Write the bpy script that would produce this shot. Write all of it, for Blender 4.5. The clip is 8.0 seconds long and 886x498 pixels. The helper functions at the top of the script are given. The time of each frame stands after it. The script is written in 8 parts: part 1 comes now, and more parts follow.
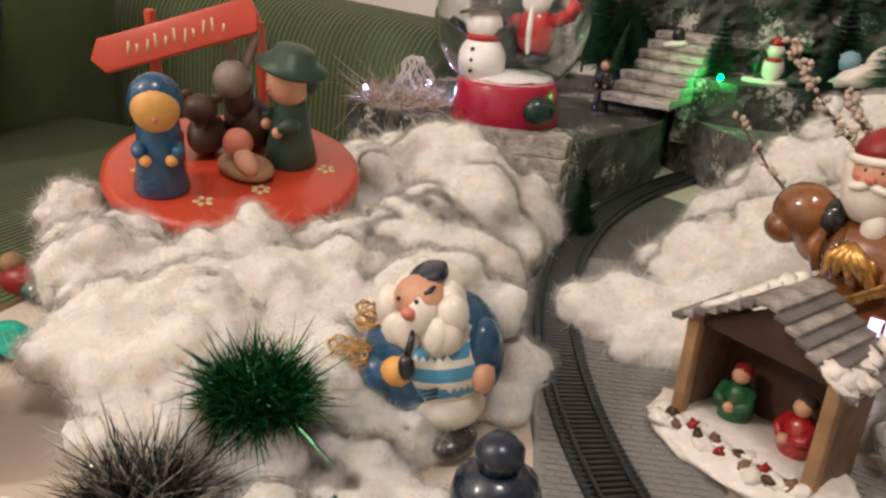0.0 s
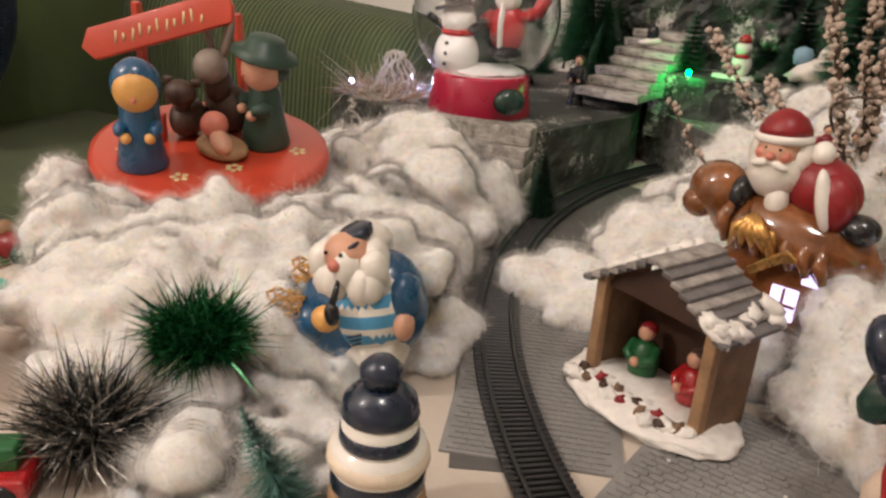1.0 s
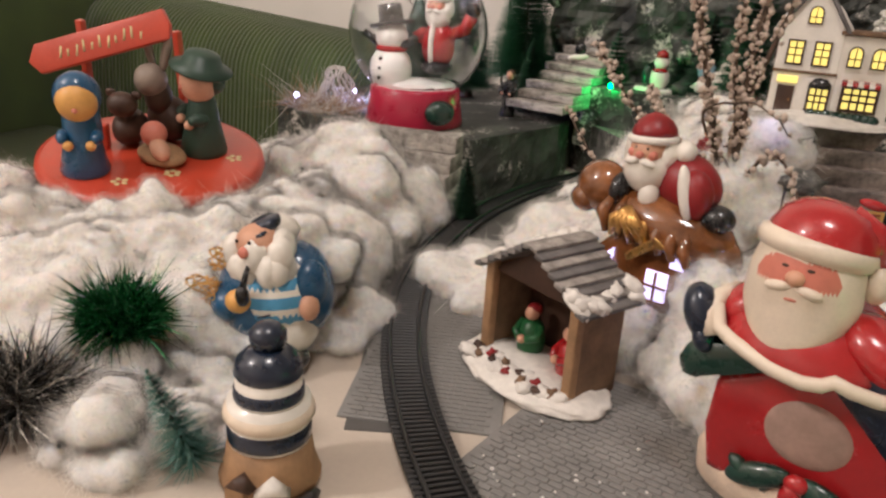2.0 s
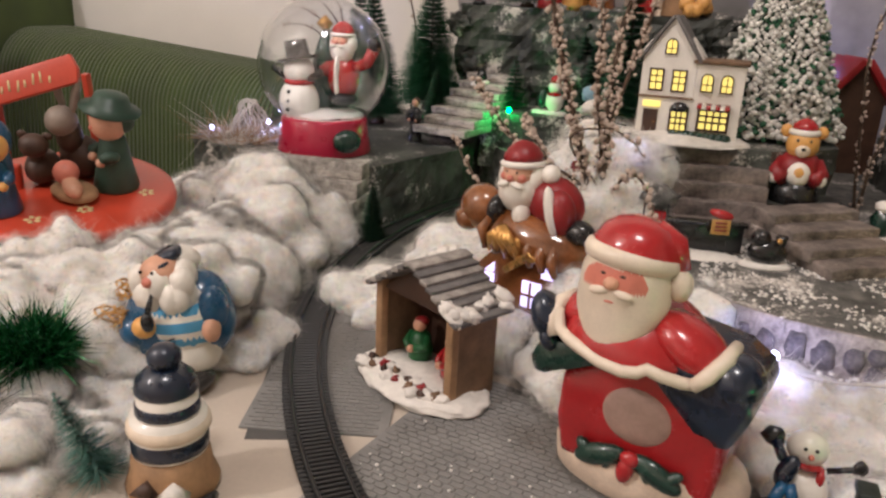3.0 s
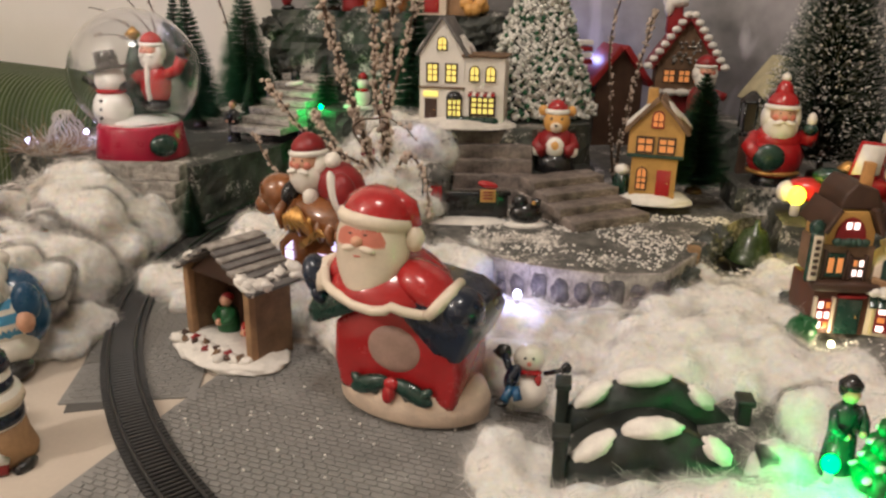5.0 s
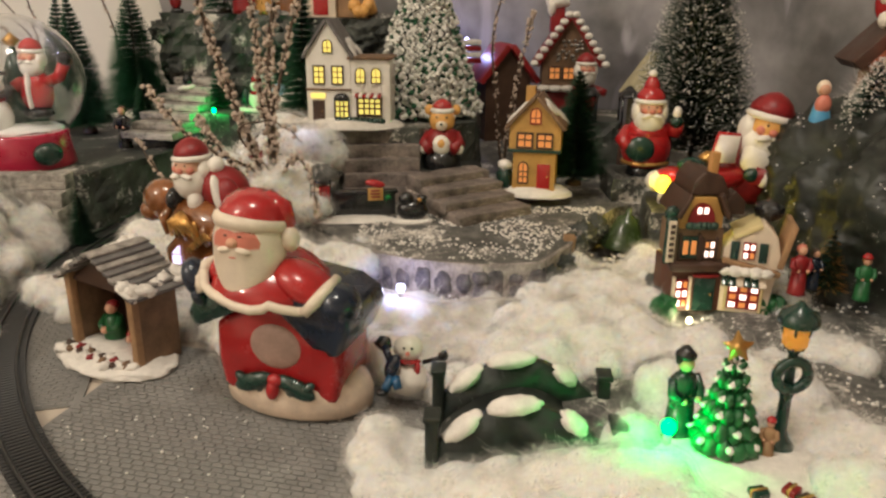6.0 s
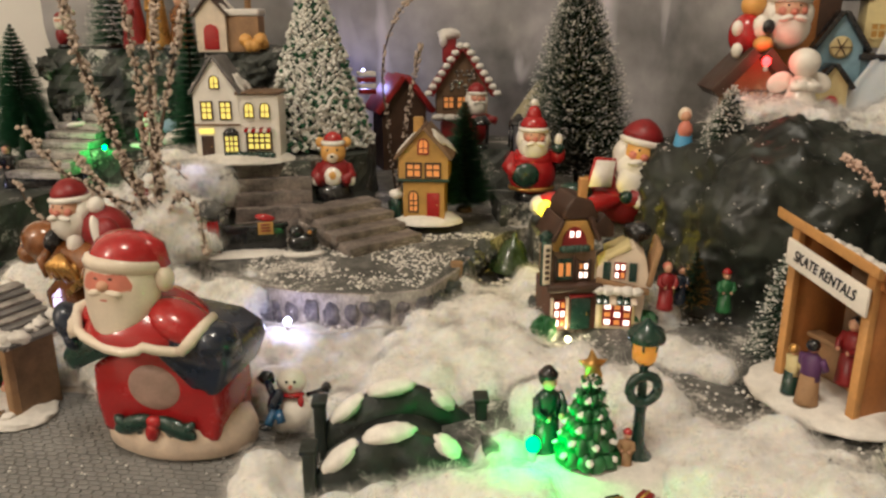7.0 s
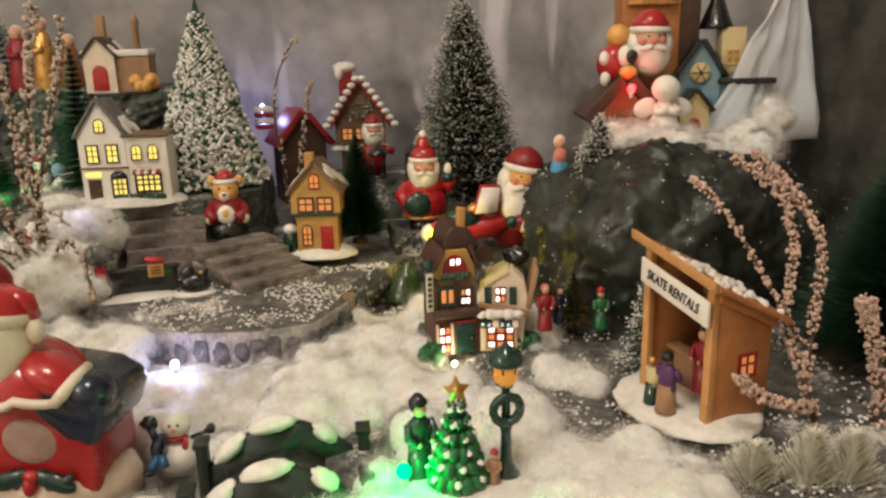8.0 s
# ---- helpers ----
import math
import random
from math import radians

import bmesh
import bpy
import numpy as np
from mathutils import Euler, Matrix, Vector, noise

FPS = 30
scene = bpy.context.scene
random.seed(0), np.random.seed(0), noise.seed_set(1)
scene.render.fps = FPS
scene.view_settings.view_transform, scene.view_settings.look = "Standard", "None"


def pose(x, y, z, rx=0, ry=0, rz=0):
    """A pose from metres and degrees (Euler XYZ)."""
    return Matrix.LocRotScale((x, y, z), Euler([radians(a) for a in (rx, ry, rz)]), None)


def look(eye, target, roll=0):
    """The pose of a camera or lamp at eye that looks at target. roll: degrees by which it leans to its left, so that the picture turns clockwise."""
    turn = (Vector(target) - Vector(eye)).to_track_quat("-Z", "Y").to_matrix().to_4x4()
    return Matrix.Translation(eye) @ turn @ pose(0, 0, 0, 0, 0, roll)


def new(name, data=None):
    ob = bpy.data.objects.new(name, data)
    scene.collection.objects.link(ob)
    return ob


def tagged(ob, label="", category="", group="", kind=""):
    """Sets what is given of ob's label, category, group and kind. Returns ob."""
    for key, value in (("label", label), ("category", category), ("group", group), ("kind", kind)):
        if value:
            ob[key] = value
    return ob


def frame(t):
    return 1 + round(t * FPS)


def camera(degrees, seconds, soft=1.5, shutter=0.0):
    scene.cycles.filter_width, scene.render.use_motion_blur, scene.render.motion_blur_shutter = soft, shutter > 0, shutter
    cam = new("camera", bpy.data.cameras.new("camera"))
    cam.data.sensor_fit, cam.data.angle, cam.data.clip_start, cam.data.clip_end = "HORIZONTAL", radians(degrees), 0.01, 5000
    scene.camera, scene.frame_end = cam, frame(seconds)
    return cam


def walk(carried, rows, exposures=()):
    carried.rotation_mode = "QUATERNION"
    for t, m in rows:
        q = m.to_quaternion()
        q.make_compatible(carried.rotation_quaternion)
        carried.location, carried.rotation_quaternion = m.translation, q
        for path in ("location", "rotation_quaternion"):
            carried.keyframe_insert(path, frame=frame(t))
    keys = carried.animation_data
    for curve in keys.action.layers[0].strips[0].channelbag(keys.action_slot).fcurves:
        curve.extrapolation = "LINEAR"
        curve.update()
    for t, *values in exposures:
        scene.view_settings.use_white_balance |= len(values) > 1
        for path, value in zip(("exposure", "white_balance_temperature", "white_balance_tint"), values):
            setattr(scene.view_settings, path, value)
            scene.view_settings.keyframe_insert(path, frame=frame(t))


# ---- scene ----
from mathutils import noise
import math
import random

# camera: hand-held, drifting back and to the right, about 0.35 m over the table
cam = camera(60.2, 8.0, soft=2.5)
ROWS = [
    (0.0, 0.1165, -0.0436, 0.3110, 67.94, -3.47, 21.30),
    (0.5, 0.1632, -0.0597, 0.3103, 68.03, -3.44, 22.50),
    (1.0, 0.2024, -0.0752, 0.3074, 68.25, -3.58, 23.26),
    (2.5, 0.3214, -0.1365, 0.3241, 70.61, -3.26, 19.38),
    (3.0, 0.3493, -0.1577, 0.3402, 71.30, -2.65, 16.67),
    (3.5, 0.3696, -0.1823, 0.3507, 71.81, -2.36, 14.36),
    (4.0, 0.3952, -0.2109, 0.3557, 72.05, -1.89, 11.96),
    (4.5, 0.4253, -0.2358, 0.3546, 71.64, -1.36, 8.95),
    (6.0, 0.4922, -0.2795, 0.3642, 71.33, -0.59, -0.52),
    (6.5, 0.5122, -0.2912, 0.3685, 72.21, -0.47, -3.69),
    (7.0, 0.5333, -0.2976, 0.3756, 73.18, -0.10, -6.61),
    (7.5, 0.5567, -0.3054, 0.3809, 74.02, 0.52, -9.32),
    (8.0, 0.5809, -0.3255, 0.3906, 74.80, 1.39, -12.37),
]
walk(cam, [(t, pose(x, y, z, rx, ry, rz)) for t, x, y, z, rx, ry, rz in ROWS],
     exposures=[(0.0, -0.10, 5750, 11), (3.0, -0.15, 5500, 12), (4.5, -0.20, 5650, 10), (6.5, -0.24, 6000, 3), (8.0, -0.14, 5900, 4)])

# light: a warm room lamp to the left in front of the table, an unseen overhead fill added to lift the shade, small
# coloured bulbs in the snow
world = bpy.data.worlds.new("room_dark")
scene.world = world
world.use_nodes = True
world.node_tree.nodes["Background"].inputs["Color"].default_value = (1.0, 0.86, 0.68, 1)
world.node_tree.nodes["Background"].inputs["Strength"].default_value = 0.14


def lamp(name, at, colour, watts, radius, shape="POINT", target=None, size=0.3):
    light = bpy.data.lights.new(name, shape)
    light.color, light.energy = colour, watts
    if shape == "POINT":
        light.shadow_soft_size = radius
    else:
        light.shape, light.size = "DISK", size
    ob = new(name, light)
    ob.matrix_world = look(at, target) if target else pose(*at)
    return ob


WARM = (1.0, 0.82, 0.66)
lamp("room_lamp", (-1.5, -0.95, 1.70), WARM, 94, 0.08)
# Added soft area light from above; evens out brightness, no fitting stands there.
lamp("overhead_fill", (0.5, -0.4, 2.38), (1.0, 0.84, 0.68), 24, 0.0, "AREA", (0.5, -0.3, 0), 0.5)

# ---- helpers ----
RNG = random.Random(7)


def rgb(c):
    return (*c, 1.0)


def mat(name, col, rough=0.5, metal=0.0, var=0.18, scale=40.0, bump=0.15, bscale=260.0, coat=0.0, sss=0.0,
        glow=None, power=0.0, sheen=0.0, tint=None, spec=0.5):
    """A surface with variation of colour and roughness at two scales and a fine relief."""
    m = bpy.data.materials.new(name)
    m.use_nodes = True
    n, l = m.node_tree.nodes, m.node_tree.links
    p = n["Principled BSDF"]
    co = n.new("ShaderNodeTexCoord")
    big, fine = n.new("ShaderNodeTexNoise"), n.new("ShaderNodeTexNoise")
    for tex, s, d in ((big, scale, 3), (fine, bscale, 4)):
        tex.inputs["Scale"].default_value, tex.inputs["Detail"].default_value = s, d
        l.new(co.outputs["Object"], tex.inputs["Vector"])
    both = n.new("ShaderNodeMath")
    both.operation = "ADD"
    half = n.new("ShaderNodeMath")
    half.operation, half.inputs[1].default_value = "MULTIPLY", 0.4
    l.new(fine.outputs["Fac"], half.inputs[0])
    l.new(big.outputs["Fac"], both.inputs[0])
    l.new(half.outputs[0], both.inputs[1])
    span = n.new("ShaderNodeMapRange")
    span.inputs["From Min"].default_value, span.inputs["From Max"].default_value = 0.45, 0.95
    l.new(both.outputs[0], span.inputs["Value"])
    mix = n.new("ShaderNodeMix")
    mix.data_type = "RGBA"
    dark = [max(0.0, c * (1 - var)) for c in col]
    lite = [min(1.0, c * (1 + var)) for c in (tint or col)]
    mix.inputs["A"].default_value, mix.inputs["B"].default_value = rgb(dark), rgb(lite)
    l.new(span.outputs["Result"], mix.inputs["Factor"])
    l.new(mix.outputs["Result"], p.inputs["Base Color"])
    rr = n.new("ShaderNodeMapRange")
    rr.inputs["To Min"].default_value, rr.inputs["To Max"].default_value = max(0.02, rough - 0.08), min(1.0, rough + 0.1)
    l.new(span.outputs["Result"], rr.inputs["Value"])
    l.new(rr.outputs["Result"], p.inputs["Roughness"])
    p.inputs["Metallic"].default_value = metal
    p.inputs["Specular IOR Level"].default_value = spec
    p.inputs["Coat Weight"].default_value, p.inputs["Coat Roughness"].default_value = coat, 0.08
    if sss:
        p.inputs["Subsurface Weight"].default_value, p.inputs["Subsurface Scale"].default_value = sss, 0.012
        p.inputs["Subsurface Radius"].default_value = (1, 0.8, 0.6)
    if sheen:
        p.inputs["Sheen Weight"].default_value, p.inputs["Sheen Roughness"].default_value = sheen, 0.6
    if bump:
        b = n.new("ShaderNodeBump")
        b.inputs["Strength"].default_value, b.inputs["Distance"].default_value = bump, 0.002
        l.new(both.outputs[0], b.inputs["Height"])
        l.new(b.outputs["Normal"], p.inputs["Normal"])
    if glow:
        p.inputs["Emission Color"].default_value, p.inputs["Emission Strength"].default_value = rgb(glow), power
    return m


def part(name, bm, material, parent=None, label="", smooth=True):
    """Links a bmesh as one mesh object, under a thing or a part."""
    me = bpy.data.meshes.new(name)
    bm.to_mesh(me)
    bm.free()
    for m in material if isinstance(material, (list, tuple)) else [material]:
        me.materials.append(m)
    if smooth:
        me.shade_smooth()
    ob = new(name, me)
    if parent:
        ob.parent = parent
    if label:
        ob["label"] = label
    return ob


def thing(name, label, category, m=None, group=""):
    """An empty at the base of a thing, which carries its parts."""
    ob = tagged(new(name), label, category, group)
    ob.empty_display_size = 0.01
    if m is not None:
        ob.matrix_world = m
    return ob


def solo(name, bm, material, label, category, m=None, group="", kind="", smooth=True):
    """A thing that is one mesh."""
    ob = tagged(part(name, bm, material, None, "", smooth), label, category, group, kind)
    if m is not None:
        ob.matrix_world = m
    return ob


def put(bm, verts, at=(0, 0, 0), rot=(0, 0, 0), scale=(1, 1, 1), slot=0):
    m = pose(*at, *rot) @ Matrix.Diagonal((*scale, 1))
    bmesh.ops.transform(bm, matrix=m, verts=verts)
    if slot:
        for f in {f for v in verts for f in v.link_faces}:
            f.material_index = slot
    return verts


def box(bm, size, at=(0, 0, 0), rot=(0, 0, 0), bevel=0.0, slot=0, seg=2):
    """A box of that size whose base centre is at the place given."""
    vs = bmesh.ops.create_cube(bm, size=1.0)["verts"]
    bmesh.ops.transform(bm, matrix=Matrix.Diagonal((*size, 1)) @ Matrix.Translation((0, 0, 0.5)), verts=vs)
    if bevel:
        es = list({e for v in vs for e in v.link_edges})
        r = bmesh.ops.bevel(bm, geom=es, offset=bevel, segments=seg, profile=0.6, affect="EDGES")
        vs = list({v for f in r["faces"] for v in f.verts} | {v for v in vs if v.is_valid})
        seen = set(vs)
        todo = list(vs)
        while todo:
            v = todo.pop()
            for e in v.link_edges:
                o = e.other_vert(v)
                if o not in seen:
                    seen.add(o)
                    todo.append(o)
        vs = list(seen)
    return put(bm, vs, at, rot, (1, 1, 1), slot)


def ball(bm, at, r, rot=(0, 0, 0), slot=0, sub=3, rough=0.0, freq=3.0, seed=0.0):
    """An ellipsoid; rough pushes its skin in and out."""
    vs = bmesh.ops.create_icosphere(bm, subdivisions=sub, radius=1.0)["verts"]
    if rough:
        for v in vs:
            k = noise.noise(v.co * freq + Vector((seed, seed * 1.7, -seed))) + 0.5 * noise.noise(v.co * freq * 2.3 + Vector((-seed, 3.1, seed)))
            v.co *= 1 + rough * k
    r = r if isinstance(r, (tuple, list)) else (r, r, r)
    return put(bm, vs, at, rot, r, slot)


def lathe(bm, profile, at=(0, 0, 0), rot=(0, 0, 0), seg=28, slot=0, squash=1.0, wobble=0.0):
    """A turned body from (radius, height) pairs."""
    rings = []
    for k, (r, z) in enumerate(profile):
        ring = []
        for i in range(seg):
            a = 2 * np.pi * i / seg
            w = 1 + wobble * noise.noise(Vector((np.cos(a) * 2, np.sin(a) * 2, z * 60 + 5)))
            ring.append(bm.verts.new((r * w * np.cos(a), r * w * np.sin(a) * squash, z)))
        rings.append(ring)
    for a, b in zip(rings, rings[1:]):
        for i in range(seg):
            bm.faces.new((a[i], a[(i + 1) % seg], b[(i + 1) % seg], b[i]))
    bm.faces.new(list(reversed(rings[0])))
    bm.faces.new(rings[-1])
    return put(bm, [v for r in rings for v in r], at, rot, (1, 1, 1), slot)


def tube(bm, pts, radii, seg=7, slot=0):
    """A round bar along points; radii one number or one a point."""
    pts = [Vector(p) for p in pts]
    if not isinstance(radii, (list, tuple)):
        radii = [radii] * len(pts)
    rings, side = [], None
    for i, p in enumerate(pts):
        d = (pts[min(i + 1, len(pts) - 1)] - pts[max(i - 1, 0)]).normalized()
        if side is None:
            side = d.cross(Vector((0, 0, 1)) if abs(d.z) < 0.9 else Vector((1, 0, 0))).normalized()
        side = (side - d * side.dot(d)).normalized()
        up = d.cross(side)
        rings.append([bm.verts.new(p + side * (radii[i] * math.cos(a)) + up * (radii[i] * math.sin(a))) for a in [2 * math.pi * q / seg for q in range(seg)]])
    fs = []
    for a, b in zip(rings, rings[1:]):
        for i in range(seg):
            fs.append(bm.faces.new((a[i], a[(i + 1) % seg], b[(i + 1) % seg], b[i])))
    fs.append(bm.faces.new(list(reversed(rings[0]))))
    fs.append(bm.faces.new(rings[-1]))
    for f in fs:
        f.material_index = slot
    return [v for r in rings for v in r]


def prism(bm, outline, depth, at=(0, 0, 0), rot=(0, 0, 0), slot=0, bevel=0.0):
    """An outline in x and z, drawn out along y by depth, front at y = 0."""
    a = [bm.verts.new((x, 0, z)) for x, z in outline]
    b = [bm.verts.new((x, depth, z)) for x, z in outline]
    n = len(a)
    bm.faces.new(a)
    bm.faces.new(list(reversed(b)))
    for i in range(n):
        bm.faces.new((a[i], b[i], b[(i + 1) % n], a[(i + 1) % n]))
    vs = a + b
    if bevel:
        es = list({e for v in vs for e in v.link_edges})
        r = bmesh.ops.bevel(bm, geom=es, offset=bevel, segments=2, profile=0.6, affect="EDGES")
        vs = list({v for f in r["faces"] for v in f.verts} | {v for v in vs if v.is_valid})
    bmesh.ops.recalc_face_normals(bm, faces=list({f for v in vs for f in v.link_faces}))
    return put(bm, vs, at, rot, (1, 1, 1), slot)


def sheet(fn, x0, x1, y0, y1, nx, ny, thick=0.0):
    """A grid mesh of height fn(x, y); None leaves a hole."""
    bm = bmesh.new()
    vs = {}
    for i in range(nx + 1):
        for j in range(ny + 1):
            x, y = x0 + (x1 - x0) * i / nx, y0 + (y1 - y0) * j / ny
            z = fn(x, y)
            if z is not None:
                vs[i, j] = bm.verts.new((x, y, z))
    for i in range(nx):
        for j in range(ny):
            q = [(i, j), (i + 1, j), (i + 1, j + 1), (i, j + 1)]
            if all(k in vs for k in q):
                bm.faces.new([vs[k] for k in q])
    return bm


def strands(bm, bases, length, width, slot=0, droop=0.3, jitter=0.6):
    """Fine tapering fibres that start at (place, direction)."""
    for p, d in bases:
        d = (Vector(d) + Vector([RNG.uniform(-jitter, jitter) for _ in range(3)])).normalized()
        s = d.cross(Vector((RNG.uniform(-1, 1), RNG.uniform(-1, 1), RNG.uniform(-1, 1)))).normalized() * width
        ln = length * RNG.uniform(0.5, 1.3)
        bend = Vector([RNG.uniform(-droop, droop) for _ in range(3)]) * ln
        p = Vector(p)
        m, e = p + d * ln * 0.55 + bend * 0.4, p + d * ln + bend
        a, b, c, f, t = (bm.verts.new(q) for q in (p - s, p + s, m + s * 0.7, m - s * 0.7, e))
        bm.faces.new((a, b, c, f)).material_index = slot
        bm.faces.new((f, c, t)).material_index = slot


def text_mesh(words, size, depth):
    """Letters in the built-in font as a mesh, centred, in x and z, facing -y."""
    cu = bpy.data.curves.new("letters", "FONT")
    cu.body, cu.size, cu.extrude, cu.align_x, cu.align_y = words, size, depth, "CENTER", "CENTER"
    ob = bpy.data.objects.new("letters", cu)
    scene.collection.objects.link(ob)
    me = bpy.data.meshes.new_from_object(ob.evaluated_get(bpy.context.evaluated_depsgraph_get()))
    bm = bmesh.new()
    bm.from_mesh(me)
    bpy.data.objects.remove(ob)
    bmesh.ops.transform(bm, matrix=pose(0, 0, 0, 90), verts=bm.verts)
    return bm


def bare(name, verts, faces, material, smooth=True):
    """A mesh object from built-up arrays."""
    me = bpy.data.meshes.new(name)
    me.from_pydata(verts, [], faces)
    for m in material if isinstance(material, (list, tuple)) else [material]:
        me.materials.append(m)
    if smooth:
        me.shade_smooth()
    return new(name, me)


def unit_ball(sub):
    bm = bmesh.new()
    bmesh.ops.create_icosphere(bm, subdivisions=sub, radius=1.0)
    vs = np.array([v.co for v in bm.verts])
    fs = np.array([[v.index for v in f.verts] for f in bm.faces])
    bm.free()
    return vs, fs


BALLS = {s: unit_ball(s) for s in (1, 2, 3, 4)}


def lumps(blobs, sub=3, rough=0.3, freq=1.7):
    """Arrays of many uneven balls: (x, y, z, radius, flatness)."""
    unit, tri = BALLS[sub]
    vs, fs = [], []
    for n, (x, y, z, r, flat) in enumerate(blobs):
        off = Vector((n * 3.7, n * 1.3, n * 2.1))
        k = np.array([noise.noise(Vector(u) * freq + off) + 0.3 * noise.noise(Vector(u) * freq * 2.6 - off) for u in unit])
        vs.append(unit * (1 + rough * k)[:, None] * np.array([r, r, r * flat]) + np.array([x, y, z]))
        fs.append(tri + n * len(unit))
    return np.concatenate(vs), np.concatenate(fs)


def puffs(blobs, each, seed):
    """Smaller puffs on the skin of larger ones."""
    rng = random.Random(seed)
    out = list(blobs)
    for x, y, z, r, flat in blobs:
        for _ in range(each):
            d = Vector([rng.gauss(0, 1) for _ in range(3)]).normalized()
            d.z = abs(d.z) * 0.9
            k = r * rng.uniform(0.28, 0.62)
            out.append((x + d.x * r * 0.85, y + d.y * r * 0.85, z + d.z * r * 0.85 * flat, k, rng.uniform(0.8, 1.1)))
    return out


def outer_points(blobs, count, top_only=True):
    """Random places on the outside of a heap of balls, with their outward directions."""
    b = np.array([q[:5] for q in blobs])
    w = b[:, 3] ** 2
    pick = np.random.default_rng(3).choice(len(b), count, p=w / w.sum())
    dirs = np.random.default_rng(4).normal(size=(count, 3))
    if top_only:
        dirs[:, 2] = np.abs(dirs[:, 2]) - 0.25
    dirs /= np.linalg.norm(dirs, axis=1)[:, None]
    size = np.stack([b[:, 3], b[:, 3], b[:, 3] * b[:, 4]], 1)
    p = b[pick, :3] + dirs * size[pick] * 0.98
    keep = np.ones(count, bool)
    for q, s in zip(b, size):
        keep &= (((p - q[:3]) / s) ** 2).sum(1) > 0.86
    return [(p[i], dirs[i]) for i in np.nonzero(keep)[0]]


def cotton(name, blobs, label, fuzz, each=3, voxel=0.0036, length=0.012, swell=0.022, calm=7):
    """A heap of cotton wool: soft puffs grown together, covered with loose layers and fine fibres."""
    blobs = [b for b in puffs(blobs, each, len(blobs)) if clear_of_disc(b)]
    ob = bare(name, *[a.tolist() for a in lumps(blobs, 2, 0.22)], COTTON)
    tagged(ob, label, "cotton snow", "", "stuff")
    skins = [(ob, 0.0)]
    for k, away in enumerate((0.0020, 0.0042, 0.0070)):
        veil = new("loose_layer", ob.data.copy())
        veil.data.materials.clear()
        veil.data.materials.append(VEILS[k])
        veil.parent = ob
        tagged(veil, "loose fluffy outer cotton fibres", "", "", "stuff")
        skins.append((veil, away))
    for skin, away in skins:
        grown = skin.modifiers.new("grown_together", "REMESH")
        grown.mode, grown.voxel_size, grown.use_smooth_shade = "VOXEL", voxel * (1.2 if away else 1.0), True
        soft = skin.modifiers.new("softened", "SMOOTH")
        soft.factor, soft.iterations = 0.6, calm
        for tex, strength, mid in ((BILLOW, swell, 0.35), (TUFT, 0.0045, 0.5), (WISP, 0.0024 + 0.3 * away, 0.5)):
            tufts = skin.modifiers.new("tufts", "DISPLACE")
            tufts.texture, tufts.strength, tufts.mid_level, tufts.texture_coords = tex, strength, mid, "LOCAL"
        if away:
            lift = skin.modifiers.new("lifted", "DISPLACE")
            lift.strength, lift.mid_level = away, 0.0
    bm = bmesh.new()
    strands(bm, outer_points(blobs, fuzz), length, 0.00014, 0, 0.8, 1.2)
    part("fibres", bm, FIBRE, ob, "stray cotton fibres")["kind"] = "stuff"
    return ob


def scatter(name, spots, size, material, label, category, sub=1):
    """Loose crumbs of snow, one object of kind stuff."""
    v, f = lumps([(x, y, z, size * RNG.uniform(0.5, 1.4), 0.7) for x, y, z in spots], sub, 0.5, 1.5)
    ob = bare(name, v.tolist(), f.tolist(), material)
    return tagged(ob, label, category, "", "stuff")


# ---- materials ----
TUFT = bpy.data.textures.new("tuft", "CLOUDS")
TUFT.noise_scale, TUFT.noise_depth = 0.014, 3
BILLOW = bpy.data.textures.new("billow", "CLOUDS")
BILLOW.noise_type, BILLOW.noise_scale, BILLOW.noise_depth = "HARD_NOISE", 0.055, 2
WISP = bpy.data.textures.new("wisp", "CLOUDS")
WISP.noise_scale, WISP.noise_depth = 0.005, 2
COTTON = mat("cotton_wool", (0.90, 0.87, 0.82), 1.0, var=0.04, scale=30, bump=0.12, bscale=700, sheen=0.3, spec=0.02, sss=0.9)
COTTON.node_tree.nodes["Principled BSDF"].inputs["Subsurface Scale"].default_value = 0.030
FIBRE = mat("cotton_fibre", (0.90, 0.87, 0.82), 1.0, var=0.03, scale=30, bump=0.0, spec=0.02)
for m_, k_ in ((COTTON, 0.08), (FIBRE, 0.3)):
    n_, l_ = m_.node_tree.nodes, m_.node_tree.links
    thin_, blend_ = n_.new("ShaderNodeBsdfTranslucent"), n_.new("ShaderNodeMixShader")
    thin_.inputs["Color"].default_value = (0.9, 0.86, 0.8, 1)
    blend_.inputs[0].default_value = k_
    l_.new(n_["Principled BSDF"].outputs[0], blend_.inputs[1])
    l_.new(thin_.outputs[0], blend_.inputs[2])
    l_.new(blend_.outputs[0], n_["Material Output"].inputs["Surface"])


